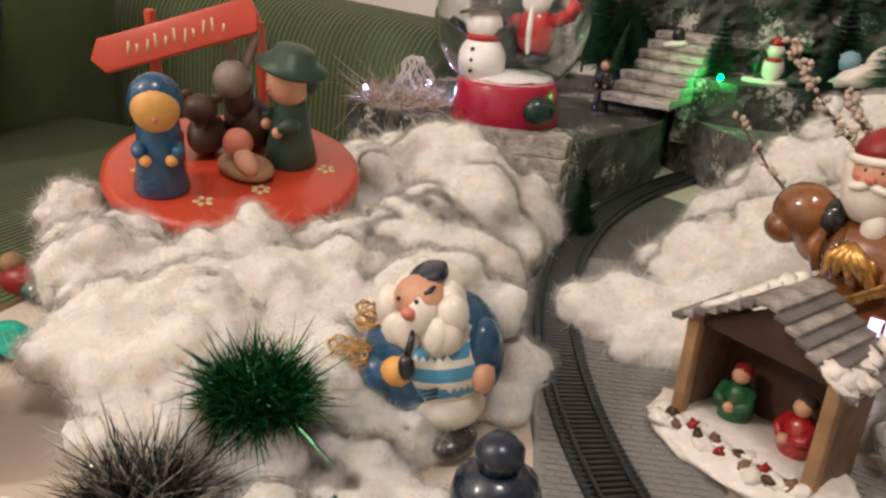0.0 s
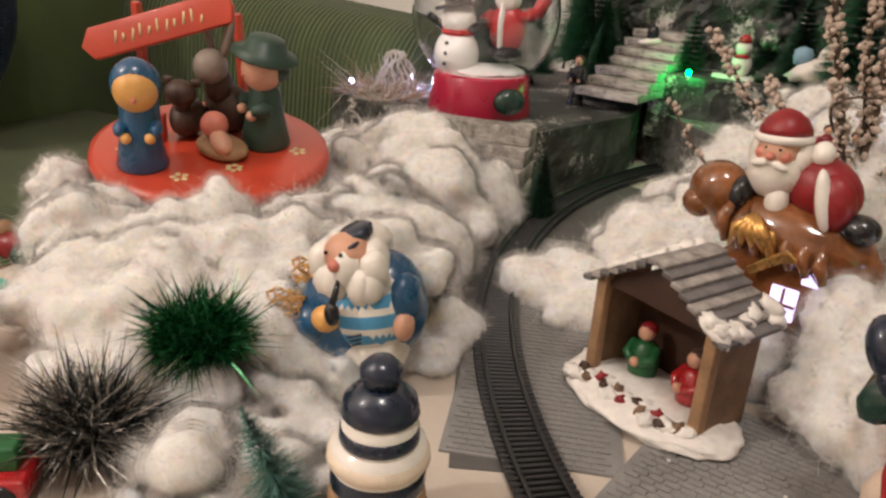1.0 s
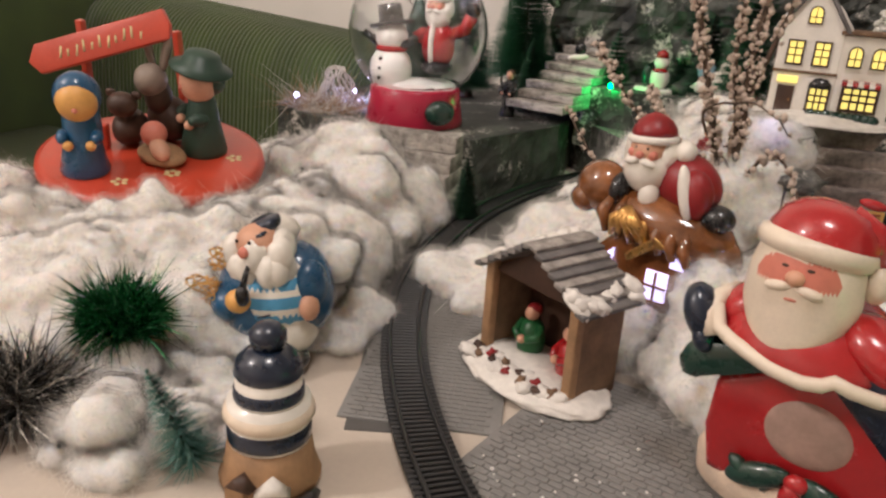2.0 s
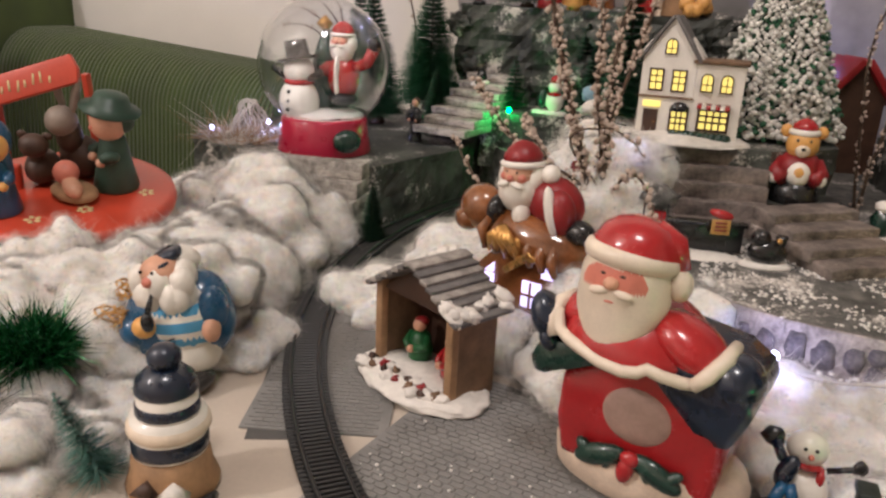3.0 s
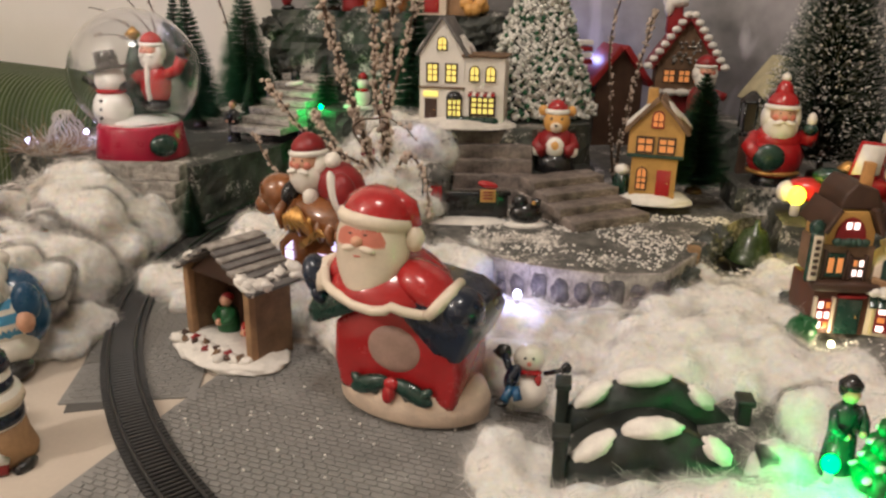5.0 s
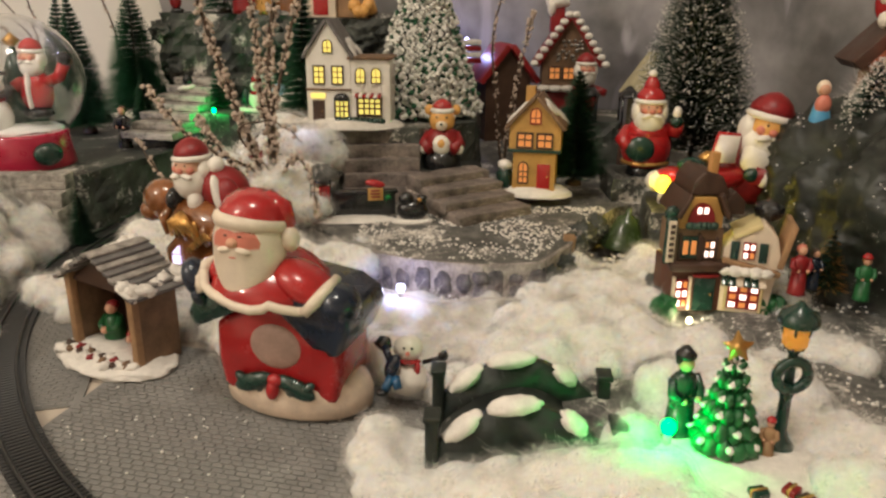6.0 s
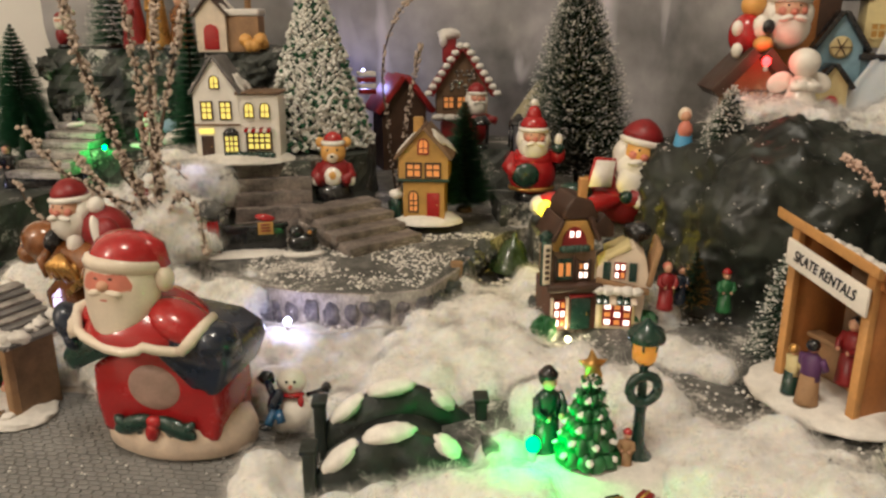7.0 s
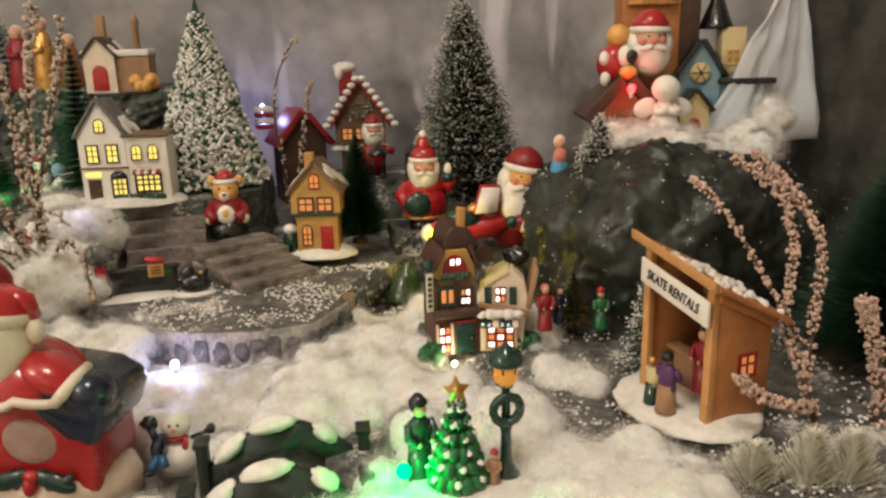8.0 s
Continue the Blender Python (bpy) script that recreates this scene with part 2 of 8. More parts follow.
def veil(name, cover, grain):
    """Loose fibres: thin, patchy and let through most light."""
    m = bpy.data.materials.new(name)
    m.use_nodes = True
    n, l = m.node_tree.nodes, m.node_tree.links
    n.remove(n["Principled BSDF"])
    co, tex, wisp = n.new("ShaderNodeTexCoord"), n.new("ShaderNodeTexNoise"), n.new("ShaderNodeTexNoise")
    tex.inputs["Scale"].default_value, tex.inputs["Detail"].default_value, tex.inputs["Distortion"].default_value = grain, 5, 1.5
    wisp.inputs["Scale"].default_value, wisp.inputs["Detail"].default_value = 70, 2
    span, gate, mul = n.new("ShaderNodeMapRange"), n.new("ShaderNodeMapRange"), n.new("ShaderNodeMath")
    mul.operation = "MULTIPLY"
    span.inputs["From Min"].default_value, span.inputs["From Max"].default_value = 0.22, 0.92
    gate.inputs["From Min"].default_value, gate.inputs["From Max"].default_value = 0.3, 0.65
    gate.inputs["To Max"].default_value = cover
    for t, r in ((tex, span), (wisp, gate)):
        l.new(co.outputs["Object"], t.inputs["Vector"])
        l.new(t.outputs["Fac"], r.inputs["Value"])
    l.new(span.outputs[0], mul.inputs[0])
    l.new(gate.outputs[0], mul.inputs[1])
    face, thin, both = n.new("ShaderNodeBsdfDiffuse"), n.new("ShaderNodeBsdfTranslucent"), n.new("ShaderNodeMixShader")
    for b in (face, thin):
        b.inputs["Color"].default_value = (0.93, 0.90, 0.85, 1)
    both.inputs[0].default_value = 0.12
    l.new(face.outputs[0], both.inputs[1])
    l.new(thin.outputs[0], both.inputs[2])
    clear, out = n.new("ShaderNodeBsdfTransparent"), n.new("ShaderNodeMixShader")
    l.new(mul.outputs[0], out.inputs[0])
    l.new(clear.outputs[0], out.inputs[1])
    l.new(both.outputs[0], out.inputs[2])
    l.new(out.outputs[0], n["Material Output"].inputs["Surface"])
    return m


VEILS = [veil("loose_cotton_inner", 0.6, 200), veil("loose_cotton_middle", 0.4, 260), veil("loose_cotton_outer", 0.25, 320)]
SNOW_PAINT = mat("painted_snow", (0.80, 0.76, 0.70), 0.6, var=0.12, scale=120, bump=0.4, bscale=700)
FLAKE = mat("snow_crumb", (0.82, 0.78, 0.72), 0.8, var=0.1, sss=0.2)
WALL = mat("cream_wall", (0.88, 0.84, 0.77), 0.8, var=0.04, scale=6, bump=0.1, bscale=200)
FLOOR = mat("wood_floor", (0.22, 0.13, 0.07), 0.5, var=0.3, scale=9)
WOOD = mat("table_wood", (0.20, 0.11, 0.06), 0.45, var=0.3, scale=14)
CLOTH = mat("cream_paper", (0.54, 0.47, 0.39), 0.85, var=0.08, scale=18)
BLACK_PLASTIC = mat("black_plastic", (0.022, 0.022, 0.022), 0.42, var=0.4, scale=80, bump=0.1)
MAT_GREY = mat("grey_mat", (0.235, 0.228, 0.216), 0.8, var=0.25, scale=25, bump=0.3, bscale=500)
MAT_DARK = mat("dark_mat", (0.10, 0.095, 0.088), 0.85, var=0.25, scale=25, bump=0.3, bscale=500)
GREY_WOOD = mat("weathered_grey_wood", (0.15, 0.135, 0.115), 0.8, var=0.35, scale=70, bump=0.7, bscale=240, tint=(0.40, 0.37, 0.33))
ROCK = mat("dark_flecked_rock", (0.030, 0.034, 0.030), 0.55, var=0.6, scale=30, bump=0.9, bscale=150, tint=(0.06, 0.065, 0.055))
ROCK_FOIL = mat("black_green_rock", (0.008, 0.011, 0.009), 0.42, var=0.6, scale=26, bump=1.0, bscale=90, tint=(0.024, 0.028, 0.022), spec=0.5)
ROCK_SNOWY = mat("snow_dusted_rock", (0.06, 0.065, 0.058), 0.75, var=0.5, scale=60, bump=0.8, bscale=260, tint=(0.13, 0.125, 0.115))


def flecked(m, amount, scale, pale=(0.62, 0.58, 0.53), stretch=(1, 1, 1)):
    """Pale snow dust caught on a dark surface, finest grains first."""
    n, l = m.node_tree.nodes, m.node_tree.links
    p = n["Principled BSDF"]
    co, mp, tex, wide = n.new("ShaderNodeTexCoord"), n.new("ShaderNodeMapping"), n.new("ShaderNodeTexNoise"), n.new("ShaderNodeTexNoise")
    mp.inputs["Scale"].default_value = stretch
    tex.inputs["Scale"].default_value, tex.inputs["Detail"].default_value, tex.inputs["Roughness"].default_value = scale, 6, 0.75
    wide.inputs["Scale"].default_value, wide.inputs["Detail"].default_value = scale * 0.12, 2
    l.new(co.outputs["Object"], mp.inputs["Vector"])
    for t in (tex, wide):
        l.new(mp.outputs["Vector"], t.inputs["Vector"])
    both, span, mix = n.new("ShaderNodeMath"), n.new("ShaderNodeMapRange"), n.new("ShaderNodeMix")
    both.operation = "ADD"
    l.new(tex.outputs["Fac"], both.inputs[0])
    l.new(wide.outputs["Fac"], both.inputs[1])
    span.inputs["From Min"].default_value, span.inputs["From Max"].default_value = 1.32 - amount, 1.46 - amount
    l.new(both.outputs[0], span.inputs["Value"])
    mix.data_type = "RGBA"
    l.new(span.outputs["Result"], mix.inputs["Factor"])
    l.new(p.inputs["Base Color"].links[0].from_socket, mix.inputs["A"])
    mix.inputs["B"].default_value = rgb(pale)
    l.new(mix.outputs["Result"], p.inputs["Base Color"])


flecked(ROCK, 0.21, 150)
flecked(ROCK_FOIL, 0.10, 240)
flecked(ROCK_SNOWY, 0.24, 160)
flecked(GREY_WOOD, 0.24, 120, (0.60, 0.56, 0.50), (0.25, 1, 1.6))
PINK_SLAB = mat("greyish_pink_stone", (0.085, 0.072, 0.064), 0.75, var=0.5, scale=45, bump=0.8, bscale=260, tint=(0.20, 0.165, 0.145))
flecked(PINK_SLAB, 0.22, 110, (0.60, 0.52, 0.46), (0.35, 1, 2.2))
RED = mat("glossy_red_glaze", (0.40, 0.016, 0.018), 0.22, var=0.15, scale=30, bump=0.05, coat=0.6)
RED_MATT = mat("red_lacquered_wood", (0.50, 0.055, 0.022), 0.35, var=0.15, scale=20, bump=0.05, coat=0.3)
RED_DARK = mat("deep_red_paint", (0.24, 0.012, 0.014), 0.4, var=0.25, scale=50)
MAGENTA = mat("raspberry_red_plastic", (0.40, 0.012, 0.045), 0.3, var=0.1, coat=0.4)
WHITE = mat("white_glaze", (0.84, 0.79, 0.71), 0.35, var=0.08, scale=40, bump=0.1, coat=0.3)
CREAM = mat("cream_glaze", (0.74, 0.62, 0.48), 0.5, var=0.12, scale=60, bump=0.3, bscale=600)
SKIN = mat("painted_skin", (0.62, 0.34, 0.22), 0.45, var=0.12, scale=60, bump=0.05)
BLUSH = mat("rosy_cheek_paint", (0.60, 0.20, 0.14), 0.4, var=0.12, scale=60, bump=0.05)
GOLD_SKIN = mat("golden_face_paint", (0.72, 0.38, 0.10), 0.4, var=0.12, scale=60, bump=0.05)
NAVY = mat("navy_glaze", (0.008, 0.016, 0.036), 0.28, var=0.2, scale=40, bump=0.05, coat=0.5)
BLUE = mat("blue_glaze", (0.015, 0.085, 0.19), 0.3, var=0.2, scale=40, bump=0.05, coat=0.5)
SKY_BLUE = mat("sky_blue_paint", (0.10, 0.34, 0.58), 0.4, var=0.12)
GREEN_DARK = mat("bottle_green_glaze", (0.010, 0.040, 0.028), 0.25, var=0.25, scale=40, bump=0.05, coat=0.5)
GREEN = mat("leaf_green_paint", (0.02, 0.12, 0.035), 0.4, var=0.3, scale=60)
GREEN_HAT = mat("hat_green_wood", (0.030, 0.065, 0.045), 0.45, var=0.2)
BLACK = mat("black_glaze", (0.012, 0.012, 0.013), 0.25, var=0.3, coat=0.4)
BROWN = mat("caramel_brown_glaze", (0.20, 0.072, 0.020), 0.16, var=0.5, scale=35, bump=0.08, coat=0.8)
BROWN_DARK = mat("dark_brown_paint", (0.060, 0.030, 0.018), 0.5, var=0.35, scale=50)
GOLD = mat("old_gold", (0.60, 0.34, 0.10), 0.3, 0.7, var=0.3, scale=50)
TAN = mat("tan_wood", (0.34, 0.20, 0.10), 0.7, var=0.3, scale=40, bump=0.4)
BROWN_WOOD = mat("brown_wood", (0.19, 0.115, 0.065), 0.75, var=0.35, scale=50, bump=0.5)
ORANGE_WOOD = mat("orange_wood", (0.42, 0.17, 0.05), 0.6, var=0.22, scale=45, bump=0.25)
TAN_LIGHT = mat("pale_orange_wood", (0.55, 0.28, 0.09), 0.6, var=0.2, scale=45, bump=0.3)
SLATE = mat("slate_roof", (0.15, 0.14, 0.135), 0.7, var=0.35, scale=50, bump=0.5)
YELLOW = mat("ochre_wall_paint", (0.52, 0.29, 0.075), 0.55, var=0.2, scale=50, bump=0.3)
PALE_YELLOW = mat("pale_yellow_paint", (0.66, 0.55, 0.28), 0.5, var=0.12)
PALE_BLUE = mat("pale_blue_paint", (0.22, 0.36, 0.44), 0.5, var=0.15)
TEAL = mat("teal_foil", (0.02, 0.42, 0.30), 0.35, 0.3, var=0.3, scale=90, bump=0.5)
PURPLE = mat("purple_coat_paint", (0.10, 0.035, 0.12), 0.5, var=0.2)
NEEDLE = mat("green_bristle", (0.018, 0.075, 0.030), 0.5, var=0.35, scale=120, bump=0.0, tint=(0.028, 0.11, 0.05))
NEEDLE_DARK = mat("dark_green_bristle", (0.012, 0.042, 0.020), 0.5, var=0.35, scale=120, bump=0.0)
NEEDLE_TEAL = mat("blue_green_bristle", (0.02, 0.10, 0.075), 0.5, var=0.35, scale=120, bump=0.0, tint=(0.10, 0.22, 0.18))
FROSTED_TEAL = mat("pale_teal_bristle", (0.20, 0.34, 0.30), 0.6, var=0.3, scale=120, bump=0.0)
NEEDLE_WHITE = mat("frosted_bristle", (0.55, 0.56, 0.50), 0.7, var=0.25, scale=120, bump=0.0)
TINSEL = mat("green_tinsel", (0.012, 0.095, 0.025), 0.22, 0.55, var=0.4, scale=150, bump=0.0)
TINSEL_GREY = mat("silver_tinsel", (0.42, 0.40, 0.36), 0.25, 0.7, var=0.4, scale=150, bump=0.0)
TINSEL_BLACK = mat("black_tinsel", (0.016, 0.018, 0.018), 0.3, 0.4, var=0.4, scale=150, bump=0.0)
BARK = mat("twig_bark", (0.085, 0.055, 0.035), 0.8, var=0.4, scale=90, bump=0.4)
BUD = mat("frosted_bud", (0.52, 0.42, 0.34), 0.75, var=0.3, scale=160, bump=0.3)
WIRE_WHITE = mat("white_rope", (0.60, 0.56, 0.50), 0.7, var=0.15, scale=160)
VELVET = mat("green_velvet", (0.064, 0.098, 0.018), 0.9, var=0.3, scale=8, bump=0.2, bscale=500, sheen=0.15)
WIN_YELLOW = mat("lit_yellow_pane", (0.75, 0.60, 0.12), 0.3, var=0.1, glow=(1.0, 0.74, 0.16), power=1.1)
WIN_AMBER = mat("lit_amber_pane", (0.60, 0.22, 0.05), 0.3, var=0.1, glow=(1.0, 0.36, 0.10), power=0.5)
WIN_PINK = mat("lit_pinkish_pane", (0.80, 0.60, 0.55), 0.3, var=0.1, glow=(1.0, 0.66, 0.55), power=2.2)
WIN_VIOLET = mat("lit_violet_white_pane", (0.85, 0.78, 0.9), 0.3, var=0.05, glow=(0.82, 0.66, 1.0), power=1.6)


def glass(name):
    m = bpy.data.materials.new(name)
    m.use_nodes = True
    p = m.node_tree.nodes["Principled BSDF"]
    p.inputs["Base Color"].default_value = (0.97, 0.98, 1.0, 1)
    p.inputs["Roughness"].default_value, p.inputs["Transmission Weight"].default_value = 0.03, 1.0
    p.inputs["IOR"].default_value = 1.45
    p.inputs["Coat Weight"].default_value = 0.6
    return m


GLASS = glass("clear_dome")


def corduroy():
    """Green ribbed cloth; the ribs run along z of the piece."""
    m = mat("green_corduroy", (0.060, 0.088, 0.018), 0.9, var=0.3, scale=9, bump=0.3, bscale=600, sheen=0.12)
    n, l = m.node_tree.nodes, m.node_tree.links
    wave, co = n.new("ShaderNodeTexWave"), n.new("ShaderNodeTexCoord")
    wave.bands_direction = "X"
    wave.inputs["Scale"].default_value, wave.inputs["Distortion"].default_value = 30.0, 0.3
    wave.inputs["Detail"].default_value = 1.0
    l.new(co.outputs["UV"], wave.inputs["Vector"])
    b = n.new("ShaderNodeBump")
    b.inputs["Strength"].default_value, b.inputs["Distance"].default_value = 0.9, 0.006
    l.new(wave.outputs["Fac"], b.inputs["Height"])
    p = n["Principled BSDF"]
    l.new(p.inputs["Normal"].links[0].from_socket, b.inputs["Normal"])
    l.new(b.outputs["Normal"], p.inputs["Normal"])
    return m


CORDUROY = corduroy()


def rock_paper():
    """Crumpled paper printed with grey rock and pale streaks."""
    m = mat("grey_rock_paper", (0.21, 0.205, 0.20), 0.75, var=0.35, scale=5, bump=0.6, bscale=22, tint=(0.34, 0.325, 0.32))
    n, l = m.node_tree.nodes, m.node_tree.links
    p = n["Principled BSDF"]
    co, mp, tex = n.new("ShaderNodeTexCoord"), n.new("ShaderNodeMapping"), n.new("ShaderNodeTexNoise")
    mp.inputs["Scale"].default_value = (5.5, 5.5, 0.9)
    tex.inputs["Scale"].default_value, tex.inputs["Detail"].default_value, tex.inputs["Distortion"].default_value = 1.0, 4, 0.4
    l.new(co.outputs["Object"], mp.inputs["Vector"])
    l.new(mp.outputs["Vector"], tex.inputs["Vector"])
    r = n.new("ShaderNodeMapRange")
    r.inputs["From Min"].default_value, r.inputs["From Max"].default_value = 0.60, 0.66
    l.new(tex.outputs["Fac"], r.inputs["Value"])
    mix = n.new("ShaderNodeMix")
    mix.data_type = "RGBA"
    l.new(r.outputs["Result"], mix.inputs["Factor"])
    l.new(p.inputs["Base Color"].links[0].from_socket, mix.inputs["A"])
    mix.inputs["B"].default_value = (0.60, 0.57, 0.60, 1)
    l.new(mix.outputs["Result"], p.inputs["Base Color"])
    return m


PAPER = rock_paper()

# ---- the room ----
def slab(name, x0, x1, y0, y1, z0, z1, material, label, category):
    bm = bmesh.new()
    box(bm, (x1 - x0, y1 - y0, z1 - z0), ((x0 + x1) / 2, (y0 + y1) / 2, z0))
    return solo(name, bm, material, label, category, kind="structure", smooth=False)


slab("floor", -3.0, 3.2, -3.0, 1.9, -0.62, -0.52, FLOOR, "brown wooden floor under the table", "floor")
slab("wall_north", -3.0, 3.2, 1.60, 1.9, -0.52, 1.9, WALL, "unseen cream wall added to bounce light behind the sofa", "wall")
# Unseen walls, ceiling and upper strips, added to close the room and bounce light.
slab("bounce_wall_south", -3.0, 3.2, -3.12, -3.0, -0.52, 1.9, WALL, "unseen cream wall added to bounce light", "wall")
slab("bounce_wall_west", -3.12, -3.0, -3.12, 1.9, -0.52, 1.9, WALL, "unseen cream wall added to bounce light", "wall")
slab("bounce_wall_east", 3.2, 3.32, -3.12, 1.9, -0.52, 1.9, WALL, "unseen cream wall added to bounce light", "wall")
slab("ceiling", -3.12, 3.32, -3.12, 1.9, 2.42, 2.5, WALL, "unseen cream ceiling added to bounce light", "ceiling")
for n_, (a_, b_, c_, d_) in {"north": (-3.0, 3.2, 1.60, 1.9), "south": (-3.0, 3.2, -3.12, -3.0), "west": (-3.12, -3.0, -3.12, 1.9), "east": (3.2, 3.32, -3.12, 1.9)}.items():
    slab("trim_" + n_, a_, b_, c_, d_, 1.9, 2.42, WALL, "unseen upper part of a cream wall, added to bounce light", "wall")

# the display table
table = thing("display_table", "brown wooden table that carries a Christmas village", "table", pose(0, 0, 0))
bm = bmesh.new()
box(bm, (2.06, 1.52, 0.03), (0.59, 0.78, -0.036), bevel=0.004)
part("tabletop", bm, WOOD, table)
for x in (-0.38, 1.55):
    for y in (0.08, 1.45):
        bm = bmesh.new()
        box(bm, (0.06, 0.06, 0.484), (x, y, -0.52), bevel=0.004)
        part("leg", bm, WOOD, table)
bm = bmesh.new()
box(bm, (2.02, 1.48, 0.006), (0.59, 0.78, -0.006), bevel=0.001)
solo("table_cloth", bm, CLOTH, "cream paper cloth spread over the table", "cloth")

# paper backdrop: crumpled, standing round the back and the right end
LINE = [(-0.10, 1.47), (0.25, 1.45), (0.60, 1.46), (0.92, 1.42), (1.10, 1.20), (1.24, 0.98), (1.38, 0.80), (1.44, 0.62), (1.40, 0.50), (1.47, 0.36), (1.56, 0.10)]
bm = bmesh.new()
cols = []
for a, b in zip(LINE, LINE[1:]):
    for k in range(8):
        cols.append((a[0] + (b[0] - a[0]) * k / 8, a[1] + (b[1] - a[1]) * k / 8))
cols.append(LINE[-1])
grid = []
for x, y in cols:
    row = []
    for j in range(31):
        z = j * 0.028
        d = 0.035 * noise.noise(Vector((x * 4, y * 4, z * 4))) + 0.012 * noise.noise(Vector((x * 14, y * 14, z * 11)))
        row.append(bm.verts.new((x + d * 0.6, y + d, z)))
    grid.append(row)
for a, b in zip(grid, grid[1:]):
    for j in range(30):
        bm.faces.new((a[j], b[j], b[j + 1], a[j + 1]))
back = solo("backdrop", bm, PAPER, "crumpled grey rock-print paper standing behind the village", "backdrop paper", kind="structure")
sol = back.modifiers.new("thickness", "SOLIDIFY")
sol.thickness = 0.002

# ---- sofa of green corduroy ----
def ribbed(profile, length, n, name, parent, m):
    """A long upholstered form: profile in (y, z), drawn out along x; the ribs follow the profile."""
    bm = bmesh.new()
    uv = bm.loops.layers.uv.new("UVMap")
    rows = []
    for i in range(n + 1):
        rows.append([bm.verts.new((length * i / n, y, z)) for y, z in profile])
    for i in range(n):
        for j in range(len(profile) - 1):
            f = bm.faces.new((rows[i][j], rows[i + 1][j], rows[i + 1][j + 1], rows[i][j + 1]))
            for lp, (a, b) in zip(f.loops, ((i, j), (i + 1, j), (i + 1, j + 1), (i, j + 1))):
                lp[uv].uv = (length * a / n, b * 0.02)
    for row in (rows[0], rows[-1]):
        f = bm.faces.new(row)
        for lp in f.loops:
            lp[uv].uv = (lp.vert.co.y, lp.vert.co.z)
    bmesh.ops.recalc_face_normals(bm, faces=bm.faces)
    ob = part(name, bm, CORDUROY, parent)
    ob.matrix_basis = m
    return ob


def rounded(w, z0, z1, r, k=8):
    """Profile of an upright slab with a rounded top."""
    out = [(0, z0), (0, z1 - r)]
    out += [(r - r * np.cos(a), z1 - r + r * np.sin(a)) for a in np.linspace(0, np.pi / 2, k)[1:]]
    out += [(w - r + r * np.sin(a), z1 - r + r * np.cos(a)) for a in np.linspace(0, np.pi / 2, k)]
    return out + [(w, z0)]


sofa = thing("sofa", "olive green corduroy sofa behind the table", "sofa", pose(0, 0, -0.5))
ribbed(rounded(0.30, 0.0, 0.722, 0.10), 0.70, 14, "armrest", sofa, pose(-1.13, 1.22, 0, 0, 4.5, -4))
ribbed(rounded(1.00, 0.0, 0.42, 0.06), 0.66, 10, "seat_cushion", sofa, pose(-1.20, 0.22, 0, 0, 0, -2))
bm = bmesh.new()
box(bm, (0.24, 1.5, 0.92), (-1.32, 0.95, 0.0), bevel=0.07, seg=5)
part("backrest", bm, VELVET, sofa, "smooth green velvet backrest")
bm = bmesh.new()
ball(bm, (-1.10, 0.80, 0.66), (0.10, 0.16, 0.24), sub=4, rough=0.06)
solo("cushion", bm, NAVY, "dark shiny cushion leaning on the sofa", "cushion", pose(0, 0, -0.46))

# ---- mats, track, ground ----
def brick_mat(name, label, cx, cy, w, d, turn, material, keep=None, near=None):
    """An embossed mat: a thin sheet with rows of flat bricks on it."""
    base = thing(name, label, "mat", pose(cx, cy, 0.0, 0, 0, turn))
    bm = bmesh.new()
    box(bm, (w, d, 0.0022), (0, 0, 0), bevel=0.0006)
    part("backing", bm, material, base)
    return base


bl, bh = 0.0105, 0.0062
bm = bmesh.new()
box(bm, (bl - 0.0012, bh - 0.0012, 0.0011), (0, 0, 0), bevel=0.0003, seg=1)
BRICK = bpy.data.meshes.new("brick")
bm.to_mesh(BRICK)
bm.free()
BRICK.materials.append(MAT_GREY)


def lay_bricks(base, w, d, near, limit):
    """Bricks in running bond; the nearest are pieces of their own, the rest one joined part."""
    spots = []
    for j in range(int(d / bh)):
        for i in range(int(w / bl)):
            x = -w / 2 + (i + (0.5 if j % 2 else 0.15)) * bl + bl / 2
            y = -d / 2 + (j + 0.5) * bh
            if x < w / 2 - bl / 2:
                spots.append((x, y))
    spots.sort(key=lambda q: (q[0] - near[0]) ** 2 + (q[1] - near[1]) ** 2)
    for x, y in spots[:limit]:
        ob = new("brick", BRICK)
        ob.parent = base
        ob.location = (x, y, 0.0020 + RNG.uniform(0, 0.0003))
    v0 = np.array([v.co for v in BRICK.vertices])
    f0 = [list(p.vertices) for p in BRICK.polygons]
    vs, fs = [], []
    for n, (x, y) in enumerate(spots[limit:]):
        vs.append(v0 + np.array([x, y, 0.0020 + RNG.uniform(0, 0.0003)]))
        fs += [[k + n * len(v0) for k in f] for f in f0]
    if vs:
        ob = bare("brick_field", np.concatenate(vs).tolist(), fs, MAT_GREY, False)
        ob.parent = base
        ob["kind"] = "stuff"


front_mat = brick_mat("brick_mat", "grey embossed brick-pattern mat lying by the toy track", 0.321, 0.262, 0.343, 0.34, -14, MAT_GREY)
front_mat.location.z = 0.0006
inner_mat = brick_mat("brick_mat", "grey brick-pattern mat beside the toy track curve", 0.061, 0.53, 0.12, 0.42, 14, MAT_GREY)
outer_mat = brick_mat("plain_mat", "dark grey mat strip outside the toy track", 0.027, 0.509, 0.07, 0.42, 20, MAT_DARK)
outer_mat.location.z = -0.0012

far_mat = brick_mat("plain_mat", "dark grey mat under the far end of the toy track", 0.060, 0.820, 0.24, 0.32, -30, MAT_DARK)
